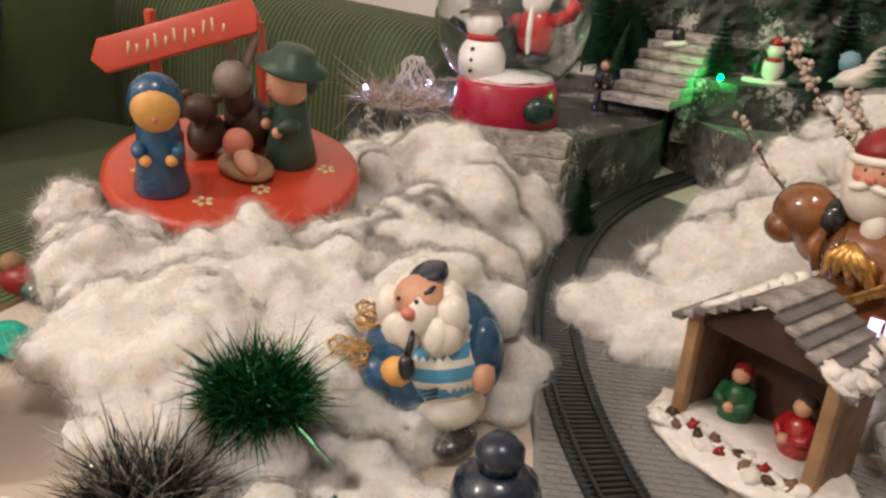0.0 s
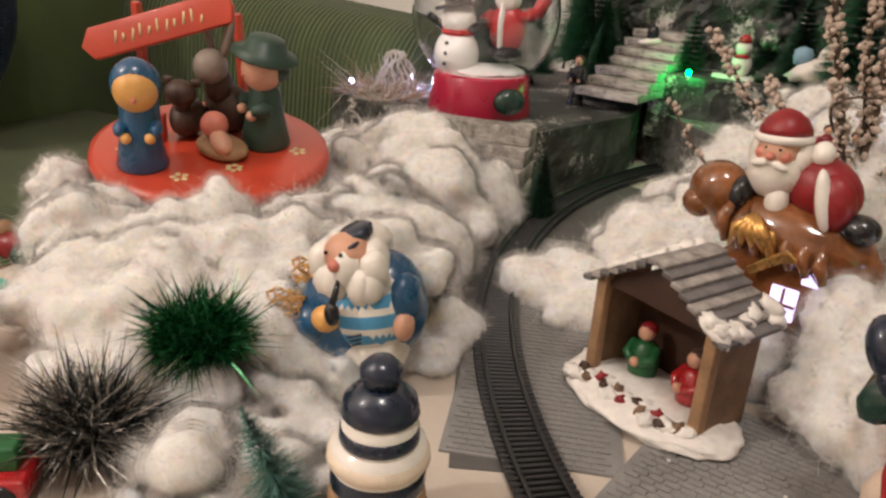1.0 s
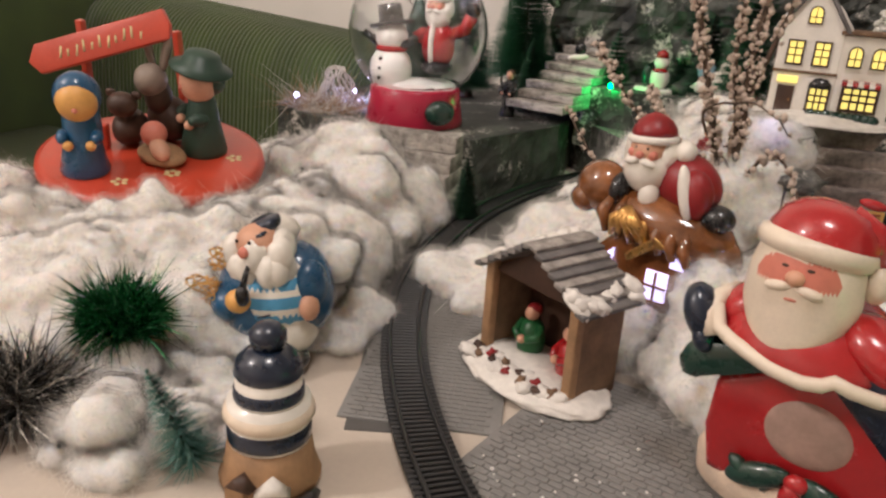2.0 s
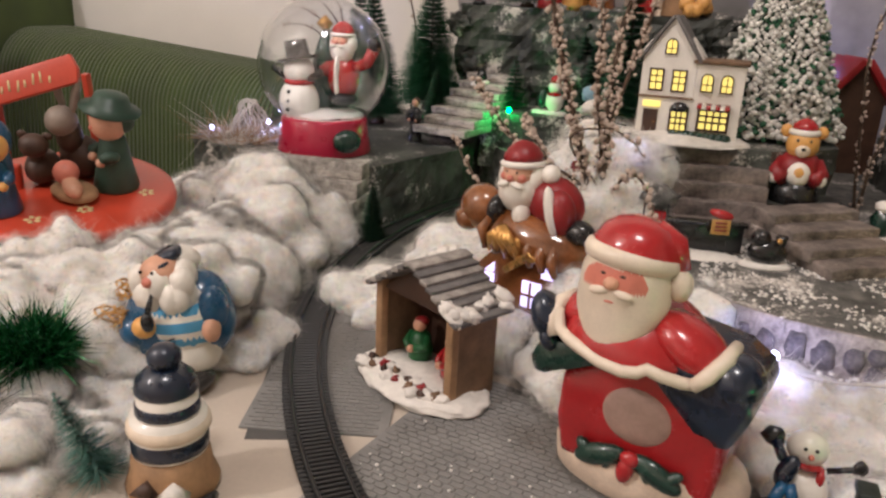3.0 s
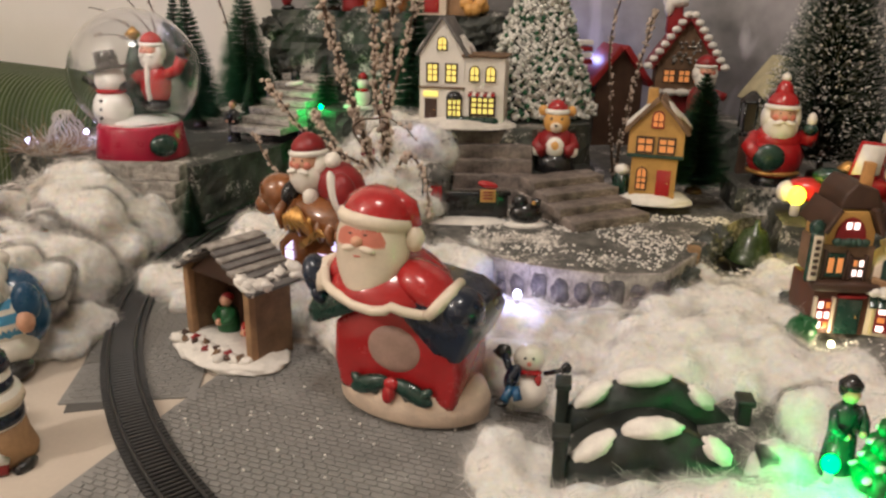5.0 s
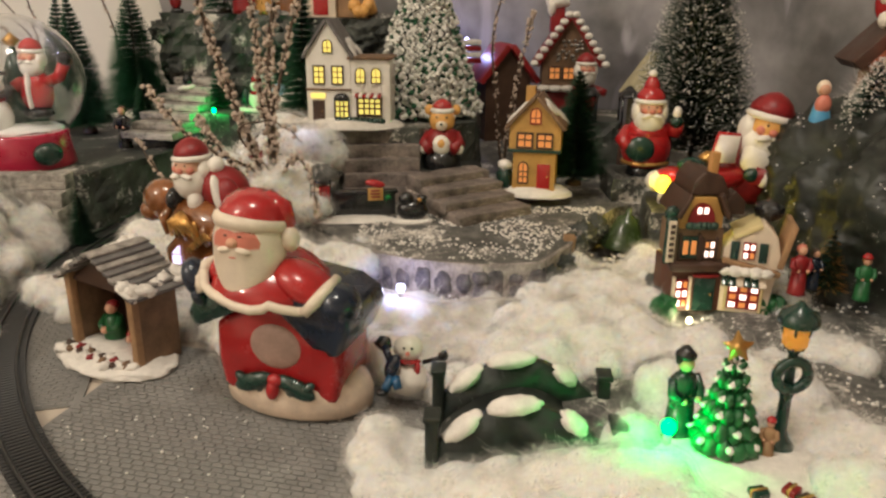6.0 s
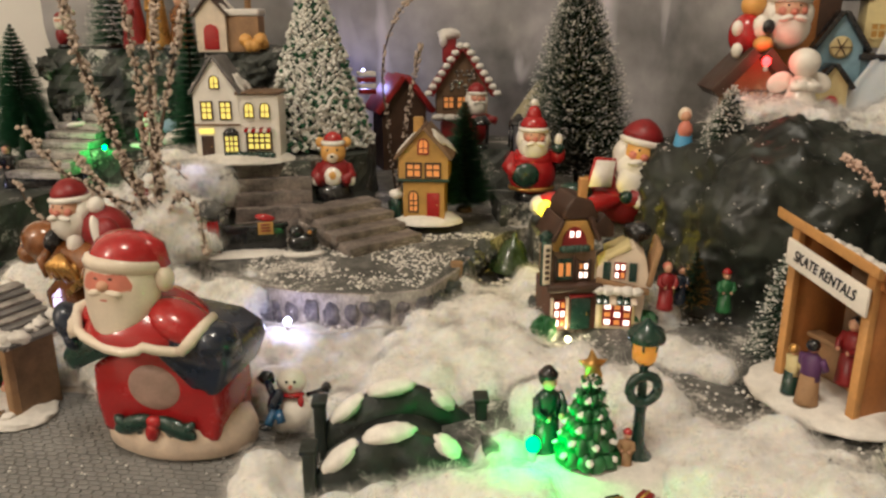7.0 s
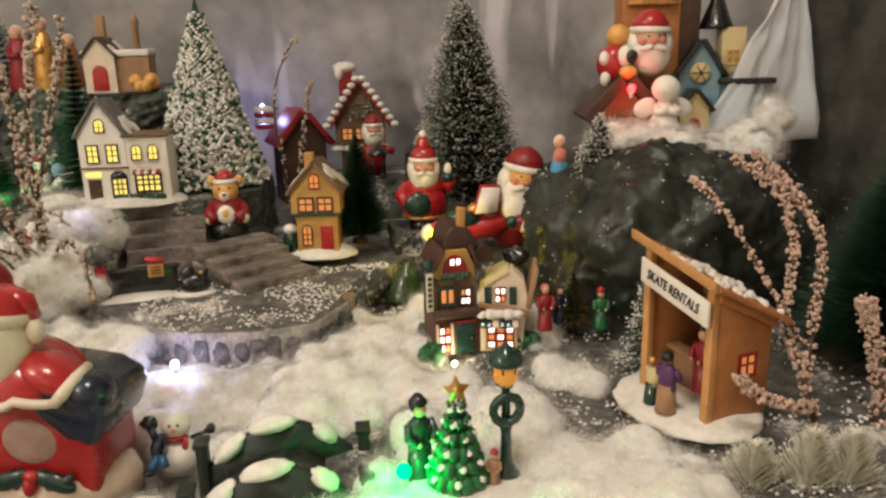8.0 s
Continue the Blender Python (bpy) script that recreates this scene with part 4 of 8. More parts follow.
f.ball(RED, (0.001, -0.0430, 0.031), (0.006, 0.006, 0.010), (0, 8, 0), sub=3)
f.ball(RED, (0.003, -0.0425, 0.040), (0.007, 0.005, 0.006), sub=3)
f.lathe(RED, [(0.053, 0), (0.054, 0.005), (0.049, 0.014), (0.038, 0.025), (0.026, 0.033), (0.014, 0.037)], (-0.014, -0.006, 0.112), (0, 3, 0), squash=0.98, seg=40)
f.ball(RED, (-0.051, -0.016, 0.128), (0.019, 0.020, 0.014), (0, -46, 0))
f.ball(RED, (0.026, -0.022, 0.126), (0.030, 0.024, 0.016), (0, 28, 0))
hem = [(-0.052, -0.026, 0.136), (-0.046, -0.034, 0.126), (-0.036, -0.040, 0.124), (-0.024, -0.043, 0.1215), (-0.010, -0.045, 0.1185), (0.006, -0.0455, 0.117), (0.016, -0.045, 0.1185), (0.021, -0.044, 0.122), (0.030, -0.0425, 0.119), (0.042, -0.038, 0.116), (0.048, -0.036, 0.116)]
hem = [(x - 0.011, y - 0.014 + 0.10 * abs(x), z - 0.006) for x, y, z in hem]
f.tube(IVORY, hem, [0.004] + [0.0042] * 9 + [0.004])
f.tube(IVORY, [(0.037, -0.047, 0.109), (0.045, -0.044, 0.118), (0.052, -0.034, 0.127), (0.053, -0.016, 0.131)], [0.0045, 0.0055, 0.0055, 0.004])
f.tube(IVORY, [(-0.060, -0.044, 0.114), (-0.066, -0.040, 0.124), (-0.065, -0.028, 0.133), (-0.060, -0.012, 0.136)], [0.0045, 0.0055, 0.0055, 0.004])
f.ball(NAVY, (-0.071, -0.033, 0.122), (0.011, 0.015, 0.019), (0, -24, 0))
f.ball(NAVY, (-0.066, -0.038, 0.109), (0.007, 0.010, 0.010), (0, -20, 0))
f.ball(NAVY, (0.058, -0.024, 0.112), (0.019, 0.021, 0.017), (0, 30, 0))
HX, HY, HZ = -0.021, -0.027, 0.156
before = len(f.bm.verts)
f.ball(IVORY, (HX, HY, HZ), (0.0305, 0.0275, 0.0410), sub=5)
f.bm.verts.ensure_lookup_table()
for v in f.bm.verts[before:]:
    low = max(0.0, (HZ - v.co.z) / 0.0410)
    v.co.x = HX + (v.co.x - HX) * (1 + 0.10 * math.sin(low * 3.1) - 0.10 * low)
    v.co.y = HY + (v.co.y - HY) * (1 - 0.12 * low) - 0.020 * low * low
f.bands(lambda c: BLUSH if c.y < HY - 0.012 and 0.0042 < c.z - HZ < 0.0185 - 0.30 * max(0, abs(c.x - HX) - 0.012) and abs(c.x - HX) < 0.0215 and (c.x - HX) ** 2 + (c.z - HZ - 0.004) ** 2 < 0.0218 ** 2 else None)
f.ball(SKIN, (HX, HY - 0.0262, HZ + 0.0090), (0.0052, 0.0050, 0.0045), sub=3)
for s in (-1, 1):
    f.ball(IVORY, (HX + s * 0.007, HY - 0.0245, HZ + 0.0030), (0.0085, 0.0045, 0.0034), (0, s * 12, 0), sub=3)
    f.ball(BROWN_DARK, (HX + s * 0.0062, HY - 0.0245, HZ + 0.0145), (0.0024, 0.0012, 0.0011), sub=2)
f.ball(BLUSH, (HX, HY - 0.0265, HZ - 0.0030), (0.0040, 0.0016, 0.0012), sub=2)
f.lathe(IVORY, [(0.024, 0), (0.0305, 0.002), (0.0325, 0.007), (0.0310, 0.012), (0.025, 0.014)], (HX, HY + 0.004, HZ + 0.013), (-10, 5, 0), seg=36)
f.lathe(RED, [(0.0300, 0), (0.0295, 0.007), (0.0255, 0.016), (0.018, 0.0225), (0.009, 0.0258), (0.001, 0.0265)], (HX + 0.002, HY + 0.007, HZ + 0.020), (-6, 8, 0), seg=36)
f.tube(RED, [(HX + 0.010, HY + 0.010, HZ + 0.036), (HX + 0.024, HY + 0.012, HZ + 0.028), (HX + 0.032, HY + 0.012, HZ + 0.014)], [0.012, 0.012, 0.007])
f.ball(IVORY, (HX + 0.034, HY + 0.008, HZ + 0.006), (0.008, 0.009, 0.011), sub=3)
f.make("candle_house_figurine", "glazed ceramic candle house with a red-coated bearded figure astride it", "figurine", pose(0.366, 0.350, 0.005, 0, 0, -18))

# rider on a brown reindeer over a little lit house
f = Fig()
f.prism(BROWN, [(-0.040, 0.0), (0.042, 0.0), (0.046, 0.045), (0.02, 0.066), (-0.02, 0.066), (-0.044, 0.042)], 0.06, (0.0, -0.03, 0), bevel=0.006)
f.ball(BROWN, (0.012, 0.0, 0.072), (0.062, 0.036, 0.028), (0, 10, 0))
f.ball(BROWN, (0.060, 0.0, 0.052), (0.020, 0.020, 0.022))
f.ball(BROWN, (-0.040, -0.004, 0.082), (0.020, 0.022, 0.026))
f.ball(BROWN, (-0.052, -0.010, 0.094), (0.025, 0.022, 0.024), (0, 20, 0))
f.ball(BROWN, (-0.064, -0.018, 0.082), (0.014, 0.014, 0.013))
f.ball(BLACK, (-0.032, -0.014, 0.096), (0.010, 0.016, 0.016))
for k in range(5):
    a = -0.6 + k * 0.35
    f.tube(GOLD, [(-0.012, -0.034, 0.088), (-0.012 + 0.016 * math.sin(a), -0.042, 0.078), (-0.010 + 0.028 * math.sin(a), -0.036, 0.066 - 0.006 * math.cos(a))], [0.003, 0.005, 0.002])
f.prism(GOLD, [(-0.012, 0.046), (0.012, 0.066), (0.018, 0.064), (0.020, 0.068), (0.010, 0.074), (-0.016, 0.052)], 0.006, (0.008, -0.040, -0.004), bevel=0.001)
f.box(WIN_VIOLET, (0.020, 0.003, 0.026), (0.022, -0.032, 0.012), bevel=0.0005)
f.prism(WIN_VIOLET, [(0.0, 0.0), (0.012, 0.0), (0.0, 0.012)], 0.003, (0.032, -0.033, 0.045))
f.box(WIN_VIOLET, (0.010, 0.003, 0.010), (-0.026, -0.032, 0.026), bevel=0.0005)
f.prism(WIN_VIOLET, [(0.0, 0.0), (0.010, 0.0), (0.010, 0.010)], 0.003, (-0.032, -0.033, 0.038))
f.box(BROWN, (0.002, 0.004, 0.026), (0.022, -0.034, 0.012), bevel=0.0003)
f.box(BROWN, (0.020, 0.004, 0.002), (0.022, -0.034, 0.024), bevel=0.0003)
f.ball(RED_DARK, (0.020, 0.004, 0.110), (0.031, 0.025, 0.025), (0, 24, 0))
f.ball(RED_DARK, (0.036, -0.014, 0.106), (0.015, 0.013, 0.022), (0, -10, 0))
f.ball(WHITE, (0.030, -0.022, 0.108), (0.006, 0.008, 0.024), (0, -14, 0))
f.ball(WHITE, (-0.004, -0.018, 0.098), (0.009, 0.009, 0.014))
f.ball(BLACK, (0.056, -0.010, 0.090), (0.015, 0.013, 0.012))
santa_head(f, (-0.012, -0.008, 0.132), 0.0225, -14, RED_DARK)
for k in range(7):
    a = k / 6
    f.tube(GOLD if k == 3 else BROWN, [(-0.034 + 0.012 * k, -0.020, 0.094 - 0.002 * k), (-0.036 + 0.013 * k, -0.035, 0.080 - 0.003 * k), (-0.030 + 0.013 * k, -0.037, 0.062 - 0.002 * k)], [0.004, 0.006, 0.003])
f.ball(WHITE, (0.017, -0.004, 0.138), (0.009, 0.010, 0.010), sub=2)
f.make("reindeer_rider_figurine", "glazed brown reindeer figurine with a red-coated rider over lit windows", "figurine", pose(0.237, 0.560, 0.042, 0, 0, -20))

# sailor with pipe
f = Fig()
f.ball(WHITE, (0.0, 0.0, 0.030), (0.036, 0.030, 0.024))
f.ball(WHITE, (0.0, 0.0, 0.062), (0.040, 0.034, 0.036), sub=4)
f.bands(lambda c: SKY_BLUE if 0.040 < c.z < 0.086 and int((c.z - 0.036) / 0.0075) % 2 else None)
f.ball(BLUE, (-0.018, -0.006, 0.055), (0.034, 0.0335, 0.045))
f.ball(BLUE, (0.010, 0.016, 0.060), (0.034, 0.030, 0.042))
f.ball(BLUE, (-0.026, -0.026, 0.056), (0.020, 0.020, 0.016), (0, 20, 20))
f.ball(BLUE, (0.037, 0.004, 0.072), (0.012, 0.016, 0.020))
f.ball(SKIN, (0.041, -0.006, 0.056), (0.008, 0.010, 0.012), sub=2)
f.ball(GOLD_SKIN, (-0.008, -0.038, 0.064), (0.012, 0.010, 0.010), sub=2)
f.ball(GOLD_SKIN, (0.0, -0.040, 0.072), (0.004, 0.004, 0.009), (0, 20, 0), 2)
f.ball(BLACK, (0.004, -0.044, 0.072), (0.006, 0.006, 0.009), sub=2)
f.tube(BLACK, [(0.004, -0.044, 0.076), (0.006, -0.040, 0.088), (0.004, -0.034, 0.094)], [0.003, 0.0025, 0.0015])
for k in range(12):
    a = -2.4 + k * 0.44
    f.ball(WHITE, (0.024 * math.sin(a), -0.016 - 0.010 * math.cos(a), 0.092 + 0.008 * math.cos(k * 2.1)), (0.012, 0.011, 0.015), rough=0.2, sub=2)
f.ball(SKIN, (0.0, -0.016, 0.108), (0.019, 0.018, 0.015))
f.ball(BLUSH, (0.002, -0.034, 0.104), (0.006, 0.006, 0.005), sub=2)
for s in (-1, 1):
    f.ball(BLACK, (s * 0.007, -0.033, 0.112), 0.0016, sub=2)
    f.ball(WHITE, (s * 0.018, -0.006, 0.104), (0.009, 0.014, 0.014), rough=0.15, sub=2)
f.ball(WHITE, (0.0, 0.006, 0.113), (0.022, 0.018, 0.013), rough=0.15)
f.lathe(NAVY, [(0.011, 0), (0.0135, 0.002), (0.0138, 0.007), (0.010, 0.0095)], (0.002, -0.006, 0.116), (14, -10, 0))
f.ball(NAVY, (0.002, -0.022, 0.117), (0.013, 0.009, 0.0025), (18, 0, 0), 2)
for s in (-1, 1):
    f.ball(BLACK, (s * 0.020, -0.014, 0.008), (0.016, 0.021, 0.010))
for k in range(3):
    f.box(NAVY, (0.012 - 0.002 * k, 0.001, 0.0012), (0.014, -0.0325 + 0.001 * k, 0.052 - 0.0035 * k), (0, -14, 20), 0.0)
f.make("sailor_figurine", "glazed sailor figurine with white beard, pipe, blue coat and striped shirt", "figurine", pose(-0.026, 0.366, 0.001, 0, -6, -8) @ Matrix.Diagonal((0.91, 0.94, 0.98, 1)))

# little lighthouse
f = Fig()
f.lathe(TAN, [(0.034, 0), (0.036, 0.006), (0.031, 0.020), (0.029, 0.034)], squash=0.95)
f.lathe(WHITE, [(0.0285, 0.034), (0.0285, 0.064)])
f.lathe(NAVY, [(0.0290, 0.036), (0.0292, 0.038), (0.0290, 0.047), (0.0284, 0.048)])
f.lathe(CREAM, [(0.029, 0.050), (0.0315, 0.053), (0.0310, 0.058), (0.024, 0.062)])
f.lathe(WHITE, [(0.0235, 0.06), (0.0225, 0.084)])
f.lathe(NAVY, [(0.0240, 0.066), (0.0242, 0.0665), (0.0238, 0.074), (0.0230, 0.0745)])
f.lathe(NAVY, [(0.0225, 0.082), (0.0236, 0.084), (0.0215, 0.093), (0.014, 0.100), (0.010, 0.1015)])
f.lathe(NAVY, [(0.0098, 0.101), (0.0125, 0.106), (0.0125, 0.112), (0.008, 0.117), (0.002, 0.119)])
f.box(RED_DARK, (0.018, 0.014, 0.012), (0.010, -0.030, 0.0), (0, 0, 10))
f.prism(SNOW_PAINT, [(-0.012, 0.011), (0.012, 0.011), (0.0, 0.021)], 0.016, (0.010, -0.038, 0), (0, 0, 10))
f.box(TAN, (0.016, 0.014, 0.014), (-0.014, -0.028, 0.0), (0, 0, -20))
f.prism(BROWN_DARK, [(-0.010, 0.013), (0.010, 0.013), (0.0, 0.022)], 0.016, (-0.014, -0.036, 0), (0, 0, -20))
f.tube(BLACK, [(0.024, -0.034, 0.001), (0.032, -0.026, 0.002), (0.036, -0.016, 0.003)], [0.004, 0.006, 0.003])
f.make("lighthouse_figurine", "small navy and white striped lighthouse figurine on a tan base", "figurine", pose(0.050, 0.232, 0.001, 0, 0, 20) @ Matrix.Diagonal((0.90, 0.90, 0.92, 1)))

# ---- wooden nativity turntable ----
disc_pose = pose(-0.341, 0.584, 0.0885, 8.5, 7.07, 0) @ Matrix.Scale(1.05, 4)
nativity = thing("nativity_turntable", "round red wooden base with a red lettered arch and painted flowers", "turntable", disc_pose)
bm = bmesh.new()
lathe(bm, [(0.110, -0.020), (0.119, -0.017), (0.121, -0.010), (0.119, -0.002), (0.112, 0.0)], seg=64)
part("disc", bm, RED_MATT, nativity)
bm = bmesh.new()
box(bm, (0.008, 0.008, 0.125), (-0.094, 0.012, -0.001), (0, -2, 0), 0.001)
part("post", bm, RED_MATT, nativity)
bm = bmesh.new()
box(bm, (0.008, 0.008, 0.118), (-0.012, 0.072, -0.001), (0, -4, 0), 0.001)
part("post", bm, RED_MATT, nativity)
bm = bmesh.new()
box(bm, (0.036, 0.012, 0.030), (-0.058, -0.028, -0.001), (0, 0, 24), 0.003)
part("backboard", bm, RED_MATT, nativity)
sign_m = nativity.matrix_world.inverted() @ pose(-0.380, 0.562, 0.196, -14, -18, 18)
bm = bmesh.new()
prism(bm, [(-0.092, 0.016), (-0.080, 0.0), (0.078, 0.0), (0.082, 0.016), (0.078, 0.034), (-0.080, 0.034)], 0.008, bevel=0.002)
sign = part("sign_board", bm, RED_MATT, nativity)
sign.matrix_basis = sign_m
bm = bmesh.new()
for k in range(11):
    box(bm, (0.0022, 0.0008, 0.013 - 0.005 * (k % 3 == 1)), (-0.052 + k * 0.0098, -0.0003, 0.011 - 0.003 * (k % 4 == 2)), (0, 16 - 8 * (k % 2), 0))
part("lettering_bars", bm, PALE_YELLOW, sign, "faded gold script reduced to strokes")
for x, y, k in ((-0.058, -0.062, 5), (-0.030, -0.082, 6), (0.022, -0.076, 5), (0.078, 0.040, 5), (0.050, -0.030, 6), (-0.044, -0.040, 5)):
    bm = bmesh.new()
    for i in range(k):
        a = i * 2 * math.pi / k
        ball(bm, (x + 0.006 * math.cos(a), y + 0.006 * math.sin(a), 0.0004), (0.0035, 0.0028, 0.0006), (0, 0, math.degrees(a)), sub=2)
    part("painted_flower", bm, PALE_YELLOW, nativity, "pale painted flower")


def peg_figure(name, label, robe, hood, face, h, at, turn, hat=None):
    f = Fig()
    f.lathe(robe, [(0.22 * h, 0), (0.23 * h, 0.03 * h), (0.17 * h, 0.32 * h), (0.13 * h, 0.55 * h), (0.10 * h, 0.6 * h)])
    f.ball(face, (0, -0.03 * h, 0.73 * h), (0.19 * h, 0.18 * h, 0.20 * h))
    if hood:
        f.ball(hood, (0, 0.035 * h, 0.76 * h), (0.215 * h, 0.19 * h, 0.235 * h))
        f.ball(hood, (0, 0.10 * h, 0.42 * h), (0.18 * h, 0.12 * h, 0.42 * h))
    if hat:
        f.lathe(hat, [(0.29 * h, 0), (0.30 * h, 0.02 * h), (0.20 * h, 0.06 * h), (0.16 * h, 0.16 * h), (0.06 * h, 0.19 * h)], (0, 0, 0.85 * h), (-8, 6, 0))
        f.ball(hat, (0, 0.1 * h, 0.74 * h), (0.19 * h, 0.12 * h, 0.14 * h))
    f.ball(BLUSH, (0, -0.20 * h, 0.70 * h), 0.028 * h, sub=2)
    for s in (-1, 1):
        f.ball(face, (s * 0.10 * h, -0.18 * h, 0.34 * h), 0.05 * h, sub=2)
        f.ball(robe, (s * 0.15 * h, -0.10 * h, 0.40 * h), (0.06 * h, 0.11 * h, 0.07 * h), sub=2)
    return f.make(name, label, "figurine", disc_pose @ pose(*at, 0, 0, turn), "nativity figures")


peg_figure("wooden_figurine", "painted wooden figurine in a blue hooded cloak on the red disc", BLUE, BLUE, GOLD_SKIN, 0.106, (-0.022, -0.076, 0.0), 38)
peg_figure("wooden_figurine", "painted wooden figurine in green with a brimmed green hat", GREEN_HAT, None, SKIN, 0.112, (0.040, 0.036, 0.0), -30, GREEN_HAT)
f = Fig()
f.ball(TAN, (0, 0, 0.008), (0.030, 0.022, 0.010))
f.ball(BLUSH, (-0.008, -0.002, 0.030), 0.014)
f.ball(SKIN, (0.010, -0.010, 0.020), (0.016, 0.010, 0.009), (0, 20, -20))
f.make("wooden_figurine", "painted wooden figurine in a straw-coloured cradle", "figurine", disc_pose @ pose(0.022, -0.012, 0.0, 0, 0, -10), "nativity figures")
f = Fig()
f.ball(BROWN_DARK, (0, 0.006, 0.022), (0.030, 0.022, 0.026))
f.ball(BROWN_DARK, (0.0, -0.008, 0.052), (0.015, 0.015, 0.022))
f.ball(mat("grey_brown_wood", (0.26, 0.21, 0.17), 0.45), (0.0, -0.016, 0.072), (0.017, 0.018, 0.018))
for s in (-1, 1):
    f.ball(f.mats[-1], (s * 0.015, -0.006, 0.102), (0.0065, 0.004, 0.026), (0, s * 22, 0), 2)
f.make("wooden_figurine", "painted grey-brown wooden donkey figurine with long ears", "figurine", disc_pose @ pose(-0.010, 0.034, 0.004, 0, 0, -12), "nativity figures")
f = Fig()
f.ball(BROWN_DARK, (0, 0, 0.020), (0.018, 0.026, 0.020))
f.ball(BROWN_DARK, (0, -0.016, 0.052), (0.016, 0.014, 0.014))
f.lathe(BROWN_DARK, [(0.008, 0.02), (0.008, 0.05)], (0, -0.012, 0))
for s in (-1, 1):
    f.ball(BROWN_DARK, (s * 0.014, -0.010, 0.062), (0.006, 0.003, 0.005), sub=2)
f.make("wooden_figurine", "dark painted wooden ox figurine behind the cloaked figure", "figurine", disc_pose @ pose(-0.034, 0.004, 0.0, 0, 0, 20), "nativity figures")

# ---- market stall with figures ----
ROOF_GREY = mat("pale_weathered_slat", (0.19, 0.175, 0.16), 0.8, var=0.35, scale=70, bump=0.6, tint=(0.34, 0.31, 0.28))
stall = thing("market_stall", "brown wooden toy stall with grey plank roof on a snowy base", "stall", pose(0.176, 0.443, 0.003, 0, 0, -33))
bm = bmesh.new()
ball(bm, (0.0, -0.012, 0.004), (0.074, 0.046, 0.010), sub=4, rough=0.12)
bmesh.ops.bisect_plane(bm, geom=bm.verts[:] + bm.edges[:] + bm.faces[:], plane_co=(0, 0, 0), plane_no=(0, 0, -1), clear_outer=True)
part("snow_base", bm, SNOW_PAINT, stall, "lumpy painted snow base")
bm = bmesh.new()
box(bm, (0.100, 0.004, 0.078), (0, 0.024, 0.004), bevel=0.0008)
part("back_wall", bm, BROWN_DARK, stall)
for s in (-1, 1):
    bm = bmesh.new()
    box(bm, (0.005, 0.046, 0.084), (s * 0.050, 0.002, 0.004), bevel=0.0012)
    part("side_wall", bm, BROWN_WOOD, stall)
    bm = bmesh.new()
    box(bm, (0.009, 0.008, 0.082), (s * 0.049, -0.023, 0.006), bevel=0.0012)
    part("post", bm, TAN, stall)
bm = bmesh.new()
prism(bm, [(-0.050, 0.080), (0.050, 0.080), (0.0, 0.112)], 0.004, (0, -0.022, 0), bevel=0.0006)
part("gable", bm, BROWN_DARK, stall)
for s in (-1, 1):
    roof_m = pose(0, 0, 0.119, 0, s * 31.5, 0)
    for k in range(8):
        bm = bmesh.new()
        box(bm, (0.0094, 0.066, 0.0042), (s * (0.0055 + 0.0091 * k), 0.0, -0.002), (0, -s * 20, 0), 0.0010)
        for v in bm.verts:
            v.co.y += 0.002 * noise.noise(v.co * 70 + Vector((k, s, 0)))
        ob = part("roof_plank", bm, SLATE if k % 2 else ROOF_GREY, stall)
        ob.matrix_basis = roof_m
bm = bmesh.new()
for k in range(16):
    ball(bm, (RNG.uniform(0.040, 0.058), RNG.uniform(-0.030, 0.034), RNG.uniform(0.084, 0.094)), (RNG.uniform(0.005, 0.012), RNG.uniform(0.005, 0.011), 0.005), (0, 30, RNG.uniform(0, 90)), sub=2, rough=0.5, seed=k)
for k in range(7):
    ball(bm, (-0.036 + 0.004 * k, -0.028 + 0.009 * k, 0.1005 + 0.0024 * k), (0.009, 0.007, 0.003), (0, -30, 20 * k), sub=2, rough=0.5, seed=k)
part("roof_snow", bm, SNOW_PAINT, stall, "patches of painted snow")
for k in range(11):
    bm = bmesh.new()
    ball(bm, (-0.046 + 0.0088 * k, -0.034 - 0.007 * (k % 2), 0.0125), (RNG.uniform(0.003, 0.0055), RNG.uniform(0.003, 0.005), RNG.uniform(0.003, 0.006)), (0, 30 * (k % 3), k * 40), sub=2, rough=0.7, seed=k)
    part("ware", bm, (BROWN_DARK, BROWN_WOOD, RED_DARK)[k % 3], stall)
for k in range(9):
    bm = bmesh.new()
    ball(bm, (-0.050 + 0.012 * k, -0.042 + 0.006 * (k % 3), 0.010), (0.009, 0.007, 0.005), (0, 0, 50 * k), sub=3, rough=0.4, seed=k * 2.0)
    part("snow_lump", bm, SNOW_PAINT, stall)
for x, coat, turn in ((-0.022, GREEN, 10), (0.024, RED, -12)):
    f = Fig()
    f.lathe(coat, [(0.011, 0), (0.012, 0.01), (0.009, 0.024), (0.004, 0.028)])
    f.ball(SKIN, (0, -0.002, 0.034), 0.0065, sub=2)
    f.ball(RED_DARK if coat is GREEN else BROWN_DARK, (0, 0.001, 0.037), (0.007, 0.007, 0.005), sub=2)
    for s in (-1, 1):
        f.tube(coat, [(s * 0.009, 0, 0.024), (s * 0.011, -0.008, 0.016), (s * 0.003, -0.013, 0.014)], 0.0035)
    f.ball(SKIN, (0, -0.014, 0.014), 0.004, sub=2)
    f.make("stall_figurine", "tiny painted figurine in a %s coat inside the stall" % ("green" if coat is GREEN else "red"), "figurine",
           stall.matrix_world @ pose(x, 0.002, 0.012, 0, 0, turn), "stall figures")

